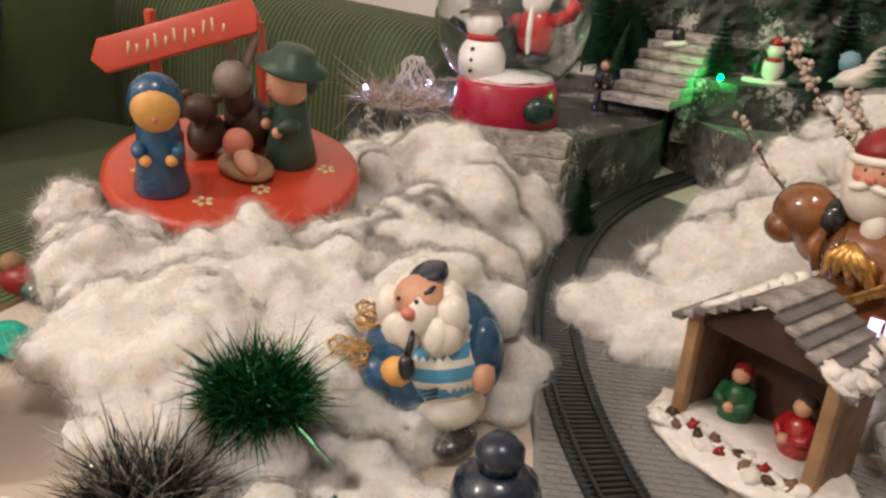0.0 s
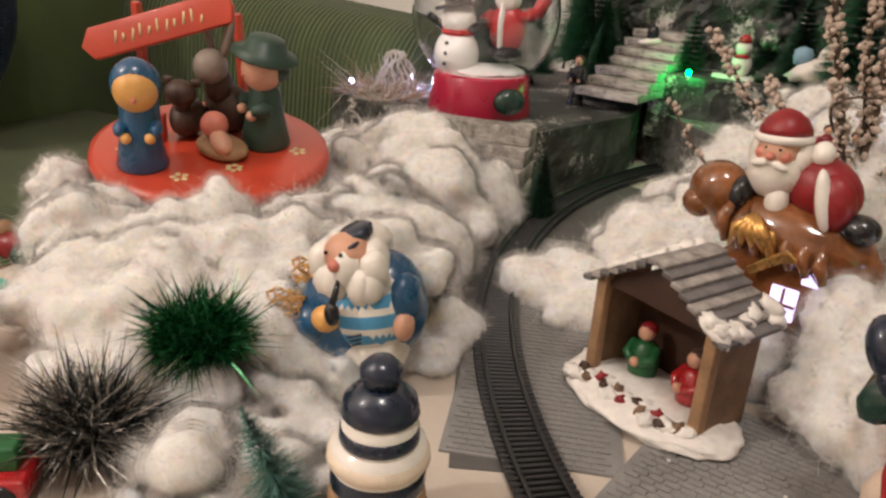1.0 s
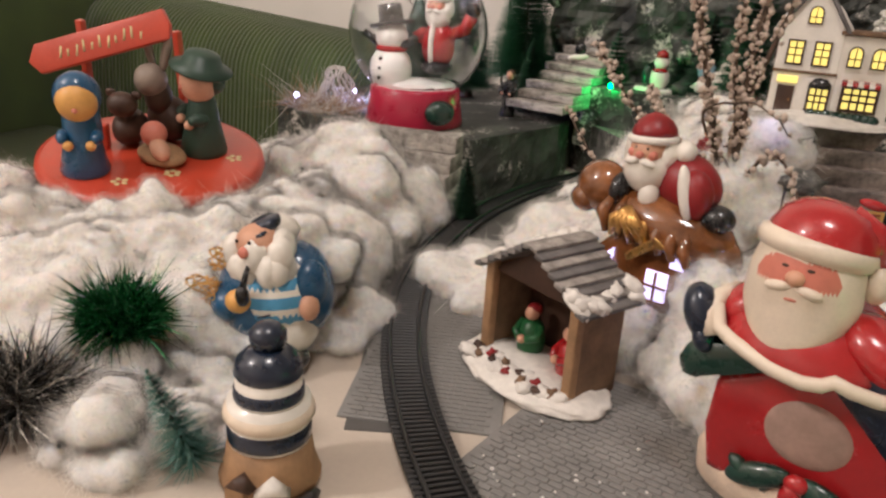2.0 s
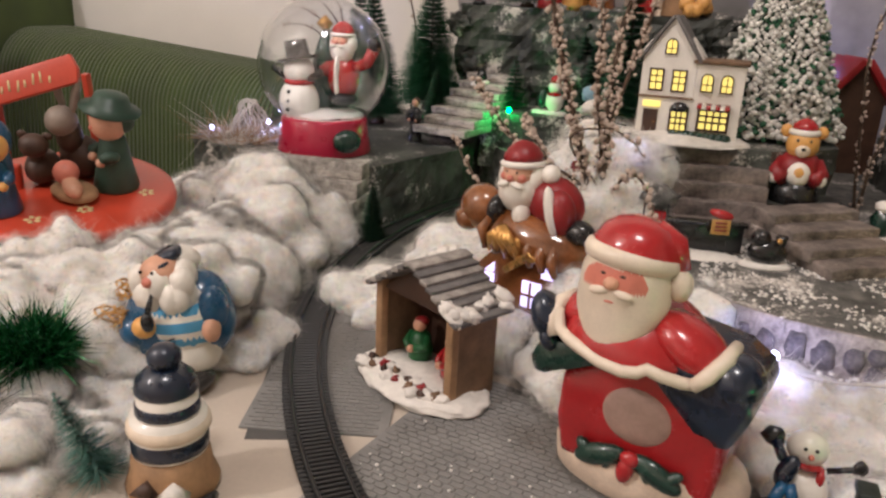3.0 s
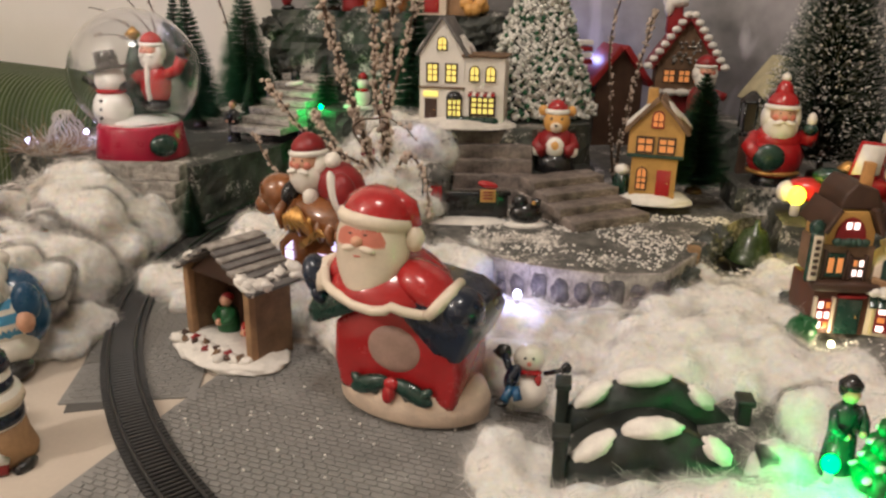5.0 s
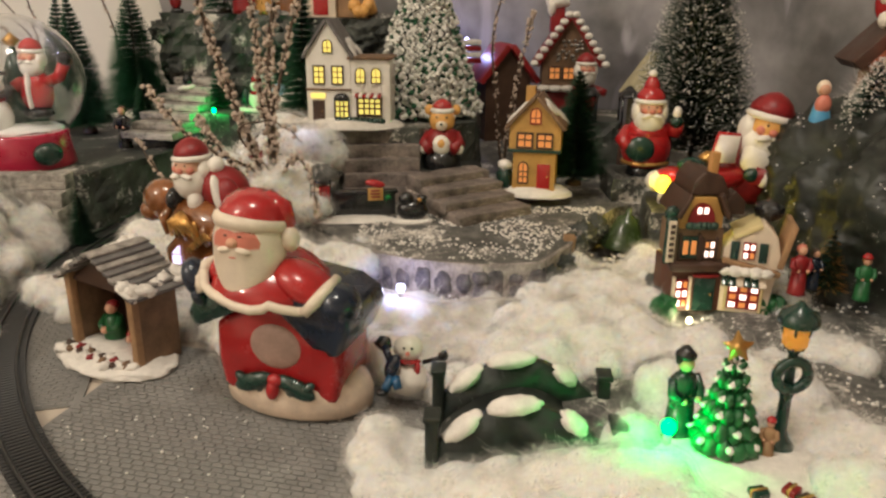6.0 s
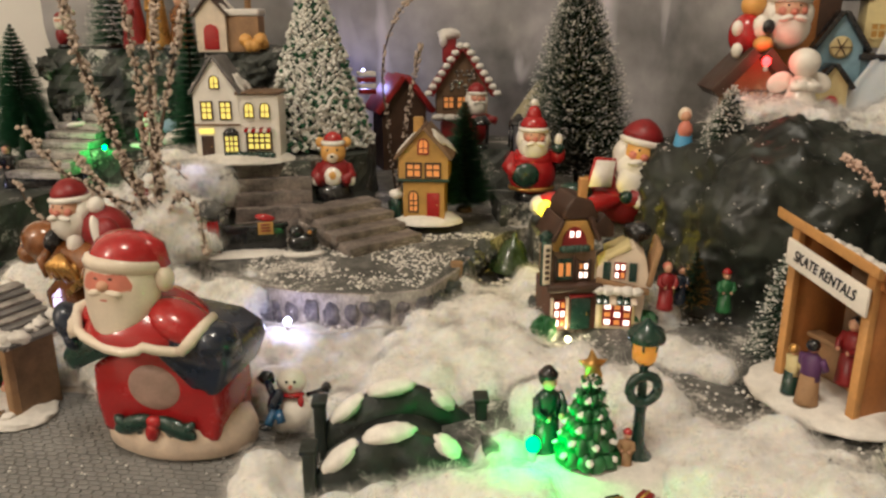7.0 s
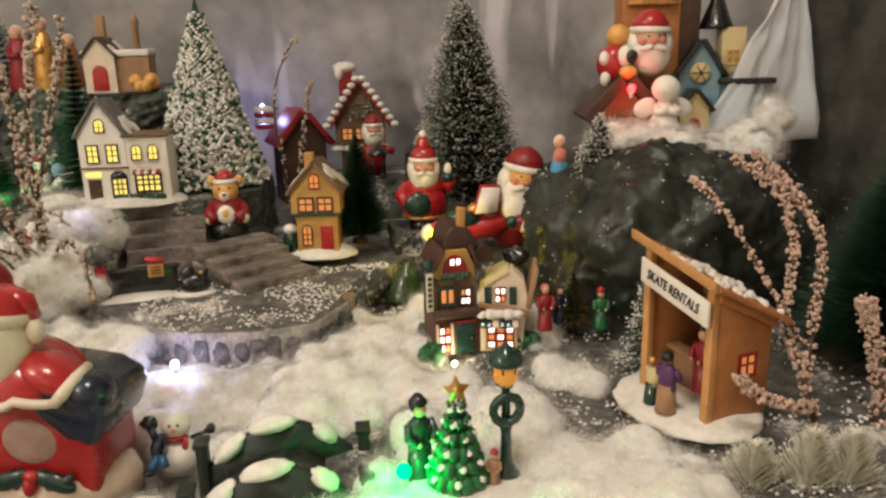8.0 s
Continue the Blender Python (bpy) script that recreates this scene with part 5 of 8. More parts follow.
# ---- bottle-brush trees, twigs, tinsel ----
def brush_tree(name, label, h, r, at, lean=(0, 0), tiers=14, per=60, main=NEEDLE, tip=None, base=True, group="brush trees", r_top=0.08, width=0.0004, droop=-0.12):
    """Wire trunk with rings of bristles, on a small wooden foot."""
    t = thing(name, label, "tree", pose(*at, *lean, 0), group)
    z0 = 0.10 * h
    bm = bmesh.new()
    tube(bm, [(0, 0, 0), (0, 0, h * 0.5), (0, 0, h)], [0.012 * h, 0.010 * h, 0.004 * h], 6)
    part("trunk", bm, BARK, t)
    if base:
        bm = bmesh.new()
        lathe(bm, [(0.16 * r + 0.004, 0), (0.17 * r + 0.005, 0.002), (0.14 * r + 0.004, 0.05 * h), (0.004, 0.055 * h)], seg=16)
        part("foot", bm, BROWN_DARK, t)
    bm, frost = bmesh.new(), []
    for k in range(tiers):
        f = k / (tiers - 1)
        z = z0 + (h - z0) * f ** 0.95
        rr = r * (1 - f) ** 0.85 + r * r_top
        for i in range(int(3.0 * per * (1.15 - 0.7 * f))):
            a = RNG.uniform(0, 2 * math.pi)
            ln = rr * RNG.uniform(0.58, 1.12)
            p = Vector((0, 0, z + RNG.uniform(-0.35, 0.35) * (h - z0) / tiers))
            d = Vector((math.cos(a), math.sin(a), droop + RNG.uniform(-0.10, 0.10) + 0.35 * f))
            s = d.cross(Vector((0, 0, 1))).normalized() * width
            up = Vector((0, 0, width))
            e = p + d * ln
            m = p + d * ln * 0.62
            v = [bm.verts.new(q) for q in (p - s, p + s, m + s, m - s, e + s * 0.5, e - s * 0.5, p + up, m + up, e + up * 0.4)]
            bm.faces.new((v[0], v[1], v[2], v[3]))
            bm.faces.new((v[0], v[6], v[7], v[3]))
            g1, g2 = bm.faces.new((v[3], v[2], v[4], v[5])), bm.faces.new((v[3], v[7], v[8], v[5]))
            if tip and RNG.random() < 0.3:
                g1.material_index = g2.material_index = 1
            if tip is NEEDLE_WHITE and RNG.random() < 0.22:
                frost.append((*e, RNG.uniform(0.0007, 0.0017), 0.8))
    if frost:
        v, fc = lumps(frost, 1, 0.4)
        ob = bare("frost", v.tolist(), fc.tolist(), FLAKE)
        ob.parent = t
        ob["kind"] = "stuff"
    part("bristle_crown", bm, [main, tip or main], t, smooth=False)
    return t


def flocked_tree(name, label, h, r, at):
    """Dense conical tree whose twigs end in white flocked buds."""
    t = thing(name, label, "tree", pose(*at), "flocked trees")
    bm = bmesh.new()
    tube(bm, [(0, 0, 0), (0, 0, h)], [0.008, 0.002], 7)
    part("trunk", bm, BARK, t)
    bm = bmesh.new()
    lathe(bm, [(r * 0.80, 0.03 * h), (r * 0.55, 0.3 * h), (r * 0.28, 0.64 * h), (0.002, 0.98 * h)], seg=20, wobble=0.2)
    part("core", bm, NEEDLE_DARK, t)
    white, green = [], []
    n = 2600
    for i in range(n):
        f = (i + 0.5) / n
        f = 1 - math.sqrt(1 - f * 0.995)
        a = i * 2.39996
        rr = (r * (1 - f) + 0.004) * RNG.uniform(0.84, 1.08)
        z = 0.03 * h + 0.96 * h * f
        q = (rr * math.cos(a), rr * math.sin(a), z, RNG.uniform(0.0030, 0.0054) * (1 - 0.35 * f), 0.9)
        (white if RNG.random() < 0.84 else green).append(q)
    for name2, blobs, m in (("flocking", white, FROST), ("foliage", green, NEEDLE)):
        v, fc = lumps(blobs, 1, 0.4)
        ob = bare(name2, v.tolist(), fc.tolist(), m)
        ob.parent = t
        ob["kind"] = "stuff"
    return t


FROST = mat("white_flocking", (0.76, 0.74, 0.68), 0.9, var=0.25, scale=90, bump=0.4)


def twig_bunch(name, label, branches, at=(0, 0, 0), bud=BUD, density=1.0, bark=BARK, size=0.0032):
    """Bare curved twigs carrying frosted buds."""
    t = thing(name, label, "twigs", pose(*at))
    for pts, r, buds in branches:
        pts = [Vector(p) for p in pts]
        path = []
        for i in range(len(pts) - 1):
            p0, p1, p2, p3 = pts[max(0, i - 1)], pts[i], pts[i + 1], pts[min(len(pts) - 1, i + 2)]
            for k in range(6):
                u = k / 6
                path.append(0.5 * ((2 * p1) + (p2 - p0) * u + (2 * p0 - 5 * p1 + 4 * p2 - p3) * u * u + (3 * p1 - p0 - 3 * p2 + p3) * u ** 3))
        path.append(pts[-1])
        path = [p + Vector([RNG.uniform(-1, 1) for _ in range(3)]) * 0.0012 for p in path]
        bm = bmesh.new()
        tube(bm, path, [r * (1 - 0.65 * i / len(path)) for i in range(len(path))], 7)
        stem = part("branch", bm, bark, t)
        if buds:
            blobs = []
            for i in range(int(buds * density)):
                k = RNG.random() ** 0.8 * (len(path) - 1.001)
                a, u = int(k), k - int(k)
                p = path[a] * (1 - u) + path[a + 1] * u + Vector([RNG.uniform(-1, 1) for _ in range(3)]) * (r + size * 0.6)
                blobs.append((*p, size * RNG.uniform(0.45, 1.15), RNG.uniform(0.8, 1.3)))
            v, fc = lumps(blobs, 1, 0.5)
            ob = bare("frost_crust", v.tolist(), fc.tolist(), bud)
            ob.parent = stem
            ob["kind"] = "stuff"
    return t


def tinsel_bush(name, label, at, r, n, length, mats, width=0.0006, flat=0.7, lean=(0, 0), curl=0.7):
    bm = bmesh.new()
    ball(bm, (0, 0, r * flat * 0.8), (r * 0.55, r * 0.55, r * flat * 0.55), sub=2)
    for k, m in enumerate(mats):
        base = []
        for _ in range(n // len(mats)):
            d = Vector([RNG.gauss(0, 1) for _ in range(3)]).normalized()
            d.z = abs(d.z) if RNG.random() < 0.8 else d.z * 0.3
            base.append((Vector((d.x * r * 0.5, d.y * r * 0.5, r * flat * 0.8 + d.z * r * flat * 0.5)), d))
        strands(bm, base, length, width, k, 0.9, curl)
    return solo(name, bm, mats, label, "tinsel", pose(*at, *lean, 0), smooth=False)


tinsel_bush("tinsel_ball", "shaggy green metallic tinsel ball lying in the cotton", (-0.111, 0.283, 0.026), 0.044, 3000, 0.019, [TINSEL], 0.0009, curl=2.6)
tinsel_bush("tinsel_bush", "black and silver tinsel tuft in front of the cotton", (-0.130, 0.202, 0.0), 0.036, 1900, 0.024, [TINSEL_BLACK, TINSEL_GREY], 0.0008, 0.8)
brush_tree("brush_tree", "little blue-green bottle-brush tree leaning in the cotton", 0.072, 0.022, (0.007, 0.214, 0.006), (8, -20), 15, 34, NEEDLE_TEAL, FROSTED_TEAL, False, width=0.00022)
brush_tree("brush_tree", "small dark green bottle-brush tree beside the grey steps", 0.085, 0.022, (-0.022, 0.790, 0.0), (0, 0), 14, 60, NEEDLE_DARK, None)
# tall trees on the back ledge
brush_tree("brush_tree", "tall green bottle-brush tree with layered bristles", 0.235, 0.068, (-0.085, 1.235, 0.125), (0, 0), 27, 150, NEEDLE, None, r_top=0.05)
brush_tree("brush_tree", "tall green bottle-brush tree with layered bristles", 0.255, 0.055, (-0.185, 1.225, 0.092), (0, -3), 27, 150, NEEDLE, None, r_top=0.05)
brush_tree("brush_tree", "tall green bottle-brush tree behind the snow globe", 0.255, 0.050, (-0.262, 1.30, 0.090), (0, 2), 27, 150, NEEDLE, None, r_top=0.05)
brush_tree("brush_tree", "slim green bottle-brush tree beside the white house", 0.215, 0.034, (0.285, 0.925, 0.175), (0, 2), 22, 110, NEEDLE, None, r_top=0.1)
brush_tree("brush_tree", "dark green bottle-brush tree beside the yellow house", 0.155, 0.042, (0.690, 0.780, 0.104), (0, 0), 22, 100, NEEDLE_DARK, NEEDLE, r_top=0.12, droop=0.1)
brush_tree("brush_tree", "large dark green tree with frosted bristle tips", 0.346, 0.084, (0.884, 0.872, 0.104), (0, -2), 34, 240, NEEDLE_DARK, NEEDLE_WHITE, r_top=0.10, droop=0.25, width=0.0005)
brush_tree("brush_tree", "small green tree with frosted tips on the rock", 0.100, 0.034, (0.960, 0.548, 0.200), (0, 4), 16, 90, NEEDLE_DARK, NEEDLE_WHITE, r_top=0.1)
brush_tree("brush_tree", "small dark frosted tree standing behind the booth", 0.110, 0.038, (0.945, 0.335, 0.060), (0, -6), 16, 90, NEEDLE_DARK, NEEDLE_WHITE, r_top=0.1)
brush_tree("brush_tree", "dark green tinsel tree at the end of the village", 0.230, 0.075, (1.165, 0.300, 0.050), (0, 6), 24, 150, NEEDLE_DARK, NEEDLE_DARK, r_top=0.2, droop=0.1)
flocked_tree("flocked_tree", "tall green fir densely flocked with white snow", 0.285, 0.082, (0.476, 0.925, 0.178))

# the tall frosted twigs behind the rider
twig_bunch("frosted_twigs", "tall bare twigs thickly crusted with pale frost buds", [
    ([(0.285, 0.655, 0.10), (0.272, 0.650, 0.17), (0.245, 0.640, 0.26), (0.222, 0.630, 0.36), (0.214, 0.625, 0.44)], 0.0042, 420),
    ([(0.290, 0.660, 0.10), (0.292, 0.665, 0.18), (0.290, 0.670, 0.26), (0.300, 0.672, 0.35), (0.318, 0.675, 0.44)], 0.0042, 420),
    ([(0.290, 0.665, 0.17), (0.276, 0.680, 0.24), (0.272, 0.690, 0.32), (0.262, 0.69, 0.42)], 0.0028, 200),
    ([(0.292, 0.665, 0.22), (0.312, 0.670, 0.29), (0.330, 0.675, 0.36), (0.345, 0.68, 0.43)], 0.0026, 150),
    ([(0.285, 0.655, 0.14), (0.245, 0.645, 0.165), (0.200, 0.640, 0.190), (0.165, 0.640, 0.235), (0.150, 0.64, 0.25)], 0.0026, 110),
    ([(0.262, 0.640, 0.14), (0.220, 0.650, 0.190), (0.205, 0.655, 0.215)], 0.0022, 90),
    ([(0.240, 0.600, 0.085), (0.200, 0.610, 0.115), (0.160, 0.635, 0.145), (0.123, 0.665, 0.184)], 0.0022, 26),
    ([(0.295, 0.655, 0.13), (0.320, 0.640, 0.170), (0.345, 0.62, 0.150), (0.352, 0.61, 0.10)], 0.0020, 60),
    ([(0.288, 0.655, 0.15), (0.255, 0.640, 0.200), (0.300, 0.63, 0.215), (0.335, 0.63, 0.190)], 0.0016, 10)])
twig_bunch("bare_twigs", "bare dark twigs standing behind the snow globe", [
    ([(-0.24, 1.20, 0.10), (-0.26, 1.20, 0.24), (-0.33, 1.22, 0.30), (-0.40, 1.24, 0.315)], 0.0022, 14),
    ([(-0.24, 1.20, 0.10), (-0.255, 1.21, 0.26), (-0.32, 1.23, 0.34), (-0.37, 1.25, 0.40)], 0.0022, 14),
    ([(-0.24, 1.20, 0.10), (-0.25, 1.21, 0.28), (-0.27, 1.22, 0.36), (-0.265, 1.22, 0.46)], 0.0022, 18),
    ([(-0.13, 1.26, 0.12), (-0.125, 1.26, 0.26), (-0.15, 1.26, 0.36), (-0.165, 1.26, 0.44)], 0.0022, 18),
    ([(-0.25, 1.20, 0.20), (-0.31, 1.20, 0.265), (-0.38, 1.2, 0.27)], 0.0016, 10)])
twig_bunch("frosted_twigs", "two thin frosted twigs standing before the grey backdrop", [
    ([(0.600, 0.93, 0.09), (0.588, 0.93, 0.20), (0.580, 0.93, 0.30), (0.600, 0.94, 0.37), (0.628, 0.95, 0.405)], 0.0022, 110),
    ([(0.602, 0.92, 0.09), (0.610, 0.92, 0.18), (0.626, 0.92, 0.27), (0.640, 0.93, 0.34)], 0.0026, 150)], size=0.0026)
twig_bunch("frosted_twigs", "arching twigs crusted with pinkish frost beside the booth", [
    ([(1.020, 0.190, 0.05), (1.012, 0.205, 0.10), (1.005, 0.230, 0.15), (1.030, 0.260, 0.21), (1.035, 0.300, 0.25), (1.010, 0.33, 0.275)], 0.0030, 300),
    ([(1.012, 0.205, 0.10), (1.035, 0.230, 0.16), (1.060, 0.265, 0.21), (1.055, 0.31, 0.25), (1.035, 0.34, 0.28)], 0.0028, 260),
    ([(1.015, 0.195, 0.08), (0.985, 0.180, 0.090), (0.950, 0.175, 0.105), (0.925, 0.175, 0.125)], 0.0030, 220),
    ([(1.010, 0.215, 0.13), (0.990, 0.250, 0.19), (0.975, 0.30, 0.24), (0.965, 0.33, 0.26)], 0.0018, 90),
    ([(1.075, 0.185, 0.04), (1.078, 0.195, 0.10), (1.070, 0.205, 0.145), (1.068, 0.21, 0.165)], 0.0050, 330)],
    bud=mat("pink_frost", (0.56, 0.40, 0.32), 0.8, var=0.3, scale=160, bump=0.3), size=0.0023, density=1.7)
PALE = mat("cream_feather", (0.86, 0.81, 0.68), 0.8, var=0.25, scale=100, bump=0.0)
for x, y, hh in ((0.918, 0.140, 0.056), (0.958, 0.128, 0.066), (0.990, 0.122, 0.064)):
    brush_tree("brush_tree", "pale cream feathery brush tree at the table edge", hh, 0.019, (x, y, 0.024), (0, 4), 11, 40, PALE, None, False, r_top=0.35, droop=1.1, width=0.0005)

# white cord bundle with cold lamps beside the globe
bm = bmesh.new()
for k in range(14):
    a = k * 0.45
    p0 = Vector((-0.305 + 0.008 * math.cos(a), 0.955 + 0.008 * math.sin(a), 0.158))
    p1 = Vector((-0.305 + 0.05 * math.cos(a), 0.965 + 0.05 * math.sin(a), 0.075 + 0.01 * math.sin(k * 2.3)))
    pts = [p0.lerp(p1, t) + Vector((0.003 * math.sin(20 * t + k), 0.003 * math.cos(17 * t + k), 0.004 * math.sin(9 * t))) for t in np.linspace(0, 1, 12).tolist()]
    tube(bm, pts, 0.0017, 5)
solo("cord_bundle", bm, WIRE_WHITE, "bundle of knotted white cord beside the globe", "cord", kind="stuff")

bm = bmesh.new()
for slot in (0, 1):
    base = []
    for _ in range(420):
        a, q = RNG.uniform(0, 2 * math.pi), RNG.random() ** 0.5
        base.append((Vector((0.062 * q * math.cos(a), 0.045 * q * math.sin(a), 0.002 + 0.010 * RNG.random())), Vector((math.cos(a + 1.2), math.sin(a + 1.2), 0.35))))
    strands(bm, base, 0.034, 0.0006, slot, 1.1, 0.9)
solo("raffia_nest", bm, [TAN, WIRE_WHITE], "tangled pale raffia round the cord bundle", "raffia", pose(-0.318, 0.945, 0.090), kind="stuff", smooth=False)

# ---- rocky platforms and steps ----
def rock_block(name, label, outline, z0, z1, material, rough=0.006, kind="structure"):
    """A block on a plan outline, its sides cut up and roughened."""
    bm = bmesh.new()
    ring = []
    n = len(outline)
    for i in range(n):
        a, b = Vector((*outline[i], 0)), Vector((*outline[(i + 1) % n], 0))
        k = max(2, int((b - a).length / 0.012))
        ring += [a.lerp(b, j / k) for j in range(k)]
    layers = []
    m = max(3, int((z1 - z0) / 0.012))
    for j in range(m + 1):
        z = z0 + (z1 - z0) * j / m
        layers.append([bm.verts.new((p.x, p.y, z)) for p in ring])
    for a, b in zip(layers, layers[1:]):
        for i in range(len(ring)):
            bm.faces.new((a[i], a[(i + 1) % len(ring)], b[(i + 1) % len(ring)], b[i]))
    top = bm.faces.new(layers[-1])
    bmesh.ops.recalc_face_normals(bm, faces=bm.faces)
    for v in bm.verts:
        d = v.normal.copy()
        d.z *= 0.3
        v.co += d * rough * (noise.noise(v.co * 35) + 0.6 * noise.noise(v.co * 90))
    return solo(name, bm, material, label, "rock", kind=kind, smooth=False)


rock_block("platform", "dark flecked rock platform under the snow globe", [(-0.40, 0.93), (-0.30, 0.885), (-0.19, 0.855), (-0.055, 0.855), (-0.015, 0.95), (0.03, 1.06), (0.03, 1.42), (-0.44, 1.42)], 0.0, 0.092, ROCK)
rock_block("cliff", "dark grey rock cliff carrying the upper village", [(-0.045, 1.275), (0.05, 1.262), (0.16, 1.255), (0.235, 1.20), (0.275, 1.085), (0.46, 1.08), (0.50, 1.20), (0.50, 1.43), (-0.06, 1.43)], 0.05, 0.318, ROCK, 0.015)
rock_block("terrace", "grey rock terrace under the white house", [(0.325, 0.80), (0.47, 0.79), (0.55, 0.85), (0.57, 1.02), (0.30, 1.02)], 0.085, 0.181, ROCK)
rock_block("boulder", "black and white flecked boulder below the white house", [(0.306, 0.765), (0.352, 0.745), (0.365, 0.775), (0.355, 0.81), (0.31, 0.81)], 0.085, 0.170, ROCK_SNOWY, 0.012)
rock_block("boulder", "dark boulder under the bear figurine", [(0.470, 0.775), (0.535, 0.770), (0.56, 0.82), (0.55, 0.86), (0.47, 0.85)], 0.085, 0.124, ROCK, 0.006)


def plank_steps(name, label, m, width, levels, run, rise, material, thick=0.016, group="", ov=0.008):
    """Steps of thick uneven planks, highest at the back."""
    t = thing(name, label, "steps", m, group)
    for k in range(levels):
        bm = bmesh.new()
        box(bm, (width, run * (levels - k) + ov, thick), (0, run * (levels - k - 1) / 2, 0), bevel=0.0015)
        bmesh.ops.subdivide_edges(bm, edges=[e for e in bm.edges if e.calc_length() > width * 0.6], cuts=8)
        for v in bm.verts:
            v.co += Vector((noise.noise(v.co * 40 + Vector((k, 0, 0))), noise.noise(v.co * 60 + Vector((0, k * 3.1, 0))), 0.7 * noise.noise(v.co * 70 + Vector((k * 2.2, 0, 1))))) * 0.0022
        ob = part("step", bm, material, t)
        ob.matrix_basis = pose(RNG.uniform(-0.002, 0.002), run * k, rise * k, 0, 0, RNG.uniform(-0.8, 0.8))
    return t


plank_steps("garden_steps", "weathered grey plank steps leading up to the snow globe", pose(-0.120, 0.778, 0.010, 0, 0, 2), 0.142, 4, 0.020, 0.023, GREY_WOOD, 0.0225)
plank_steps("garden_steps", "grey plank stairway dusted with snow beside a green-lit tree", pose(-0.006, 1.070, 0.112, 0, 0, -14), 0.100, 7, 0.030, 0.0125, GREY_WOOD, 0.0122)
plank_steps("stone_steps", "wide greyish-pink stone steps below the bear figurine", pose(0.560, 0.668, 0.086, 0, 0, 33), 0.112, 4, 0.030, 0.010, PINK_SLAB, 0.014)
plank_steps("stone_steps", "stack of greyish-pink stone slabs below the white house", pose(0.422, 0.748, 0.086, 0, 0, 6), 0.108, 5, 0.013, 0.018, PINK_SLAB, 0.020)

# black rock on the right
bm = bmesh.new()
ball(bm, (0, 0, 0), (1, 1, 1), sub=6)
for v in bm.verts:
    c = v.co.copy()
    k = (abs(c.x) ** 3 + abs(c.y) ** 3 + abs(c.z) ** 3) ** (-1 / 3)
    c *= k
    d = 0.10 * noise.noise(c * 2.2) + 0.07 * noise.noise(c * 5) + 0.06 * abs(noise.noise(c * 9)) + 0.05 * abs(noise.noise(c * 21)) + 0.022 * noise.noise(c * 46)
    v.co = c * (1 + d)
    v.co = Vector((v.co.x * 0.172, v.co.y * 0.145, v.co.z * 0.165))
black_rock = solo("black_rock", bm, ROCK_FOIL, "large black-green artificial rock sprinkled with snow", "rock", pose(1.062, 0.560, 0.090, 0, 0, 8), kind="structure")
spots = []
for v in black_rock.data.vertices:
    if RNG.random() < 0.30 * max(0.10, v.normal.z) and noise.noise(v.co * 24) + 0.5 * noise.noise(v.co * 70) > RNG.uniform(-0.25, 0.4):
        spots.append(tuple(black_rock.matrix_world @ (v.co + v.normal * 0.0005)))
scatter("snow_flakes", spots, 0.0012, FLAKE, "white artificial snow flakes sprinkled over the black rock", "snow flakes")

# ---- snow globe ----
globe = thing("snow_globe", "large clear snow globe on a raspberry red base", "snow globe", pose(-0.167, 0.947, 0.090))
bm = bmesh.new()
lathe(bm, [(0.072, 0), (0.0735, 0.004), (0.069, 0.030), (0.067, 0.052), (0.064, 0.056)], seg=48)
part("base", bm, MAGENTA, globe)
bm = bmesh.new()
ball(bm, (0, 0, 0.134), 0.101, sub=5)
bmesh.ops.bisect_plane(bm, geom=bm.verts[:] + bm.edges[:] + bm.faces[:], plane_co=(0, 0, 0.058), plane_no=(0, 0, -1), clear_outer=True)
bmesh.ops.delete(bm, geom=[q for q in bm.faces if q.calc_center_median().z < 0.0585], context="FACES")
dome = part("dome", bm, GLASS, globe, "clear glass dome")
shell = dome.modifiers.new("shell", "SOLIDIFY")
shell.thickness = 0.0016
dome.visible_shadow = False
bm = bmesh.new()
ball(bm, (0, 0, 0.055), (0.062, 0.062, 0.014), sub=4, rough=0.06)
part("snow_bed", bm, SNOW_PAINT, globe, "white snow bed")
bm = bmesh.new()
ball(bm, (0.060, -0.050, 0.028), (0.022, 0.014, 0.018), (0, 0, 40))
part("leaf_relief", bm, GREEN_DARK, globe, "dark green leaf relief")
f = Fig()
f.ball(WHITE, (-0.026, -0.014, 0.018), (0.024, 0.022, 0.026))
f.ball(WHITE, (-0.026, -0.014, 0.052), (0.018, 0.017, 0.018))
f.ball(RED, (-0.026, -0.014, 0.040), (0.018, 0.017, 0.006))
f.lathe(BLACK, [(0.024, 0), (0.024, 0.003), (0.014, 0.004), (0.0125, 0.022), (0.001, 0.023)], (-0.028, -0.012, 0.064), (0, -12, 0))
for k in range(3):
    f.ball(BLACK, (-0.026, -0.036 + 0.001 * k, 0.010 + 0.010 * k), 0.0022, sub=2)
for s in (-1, 1):
    f.tube(BLACK, [(-0.026 + s * 0.016, -0.016, 0.044), (-0.026 + s * 0.034, -0.018, 0.054)], 0.004)
f.make("globe_figurine", "white snowman figurine with black top hat inside the globe", "figurine", pose(-0.158, 0.930, 0.146, 0, 0, -10) @ Matrix.Scale(1.32, 4), "globe figures")
f = Fig()
f.ball(RED, (0.0, 0.0, 0.034), (0.022, 0.019, 0.030))
f.ball(BLACK, (0.002, -0.006, 0.008), (0.020, 0.018, 0.009))
f.tube(RED, [(0.018, 0, 0.048), (0.038, -0.004, 0.056), (0.046, -0.004, 0.072)], 0.008)
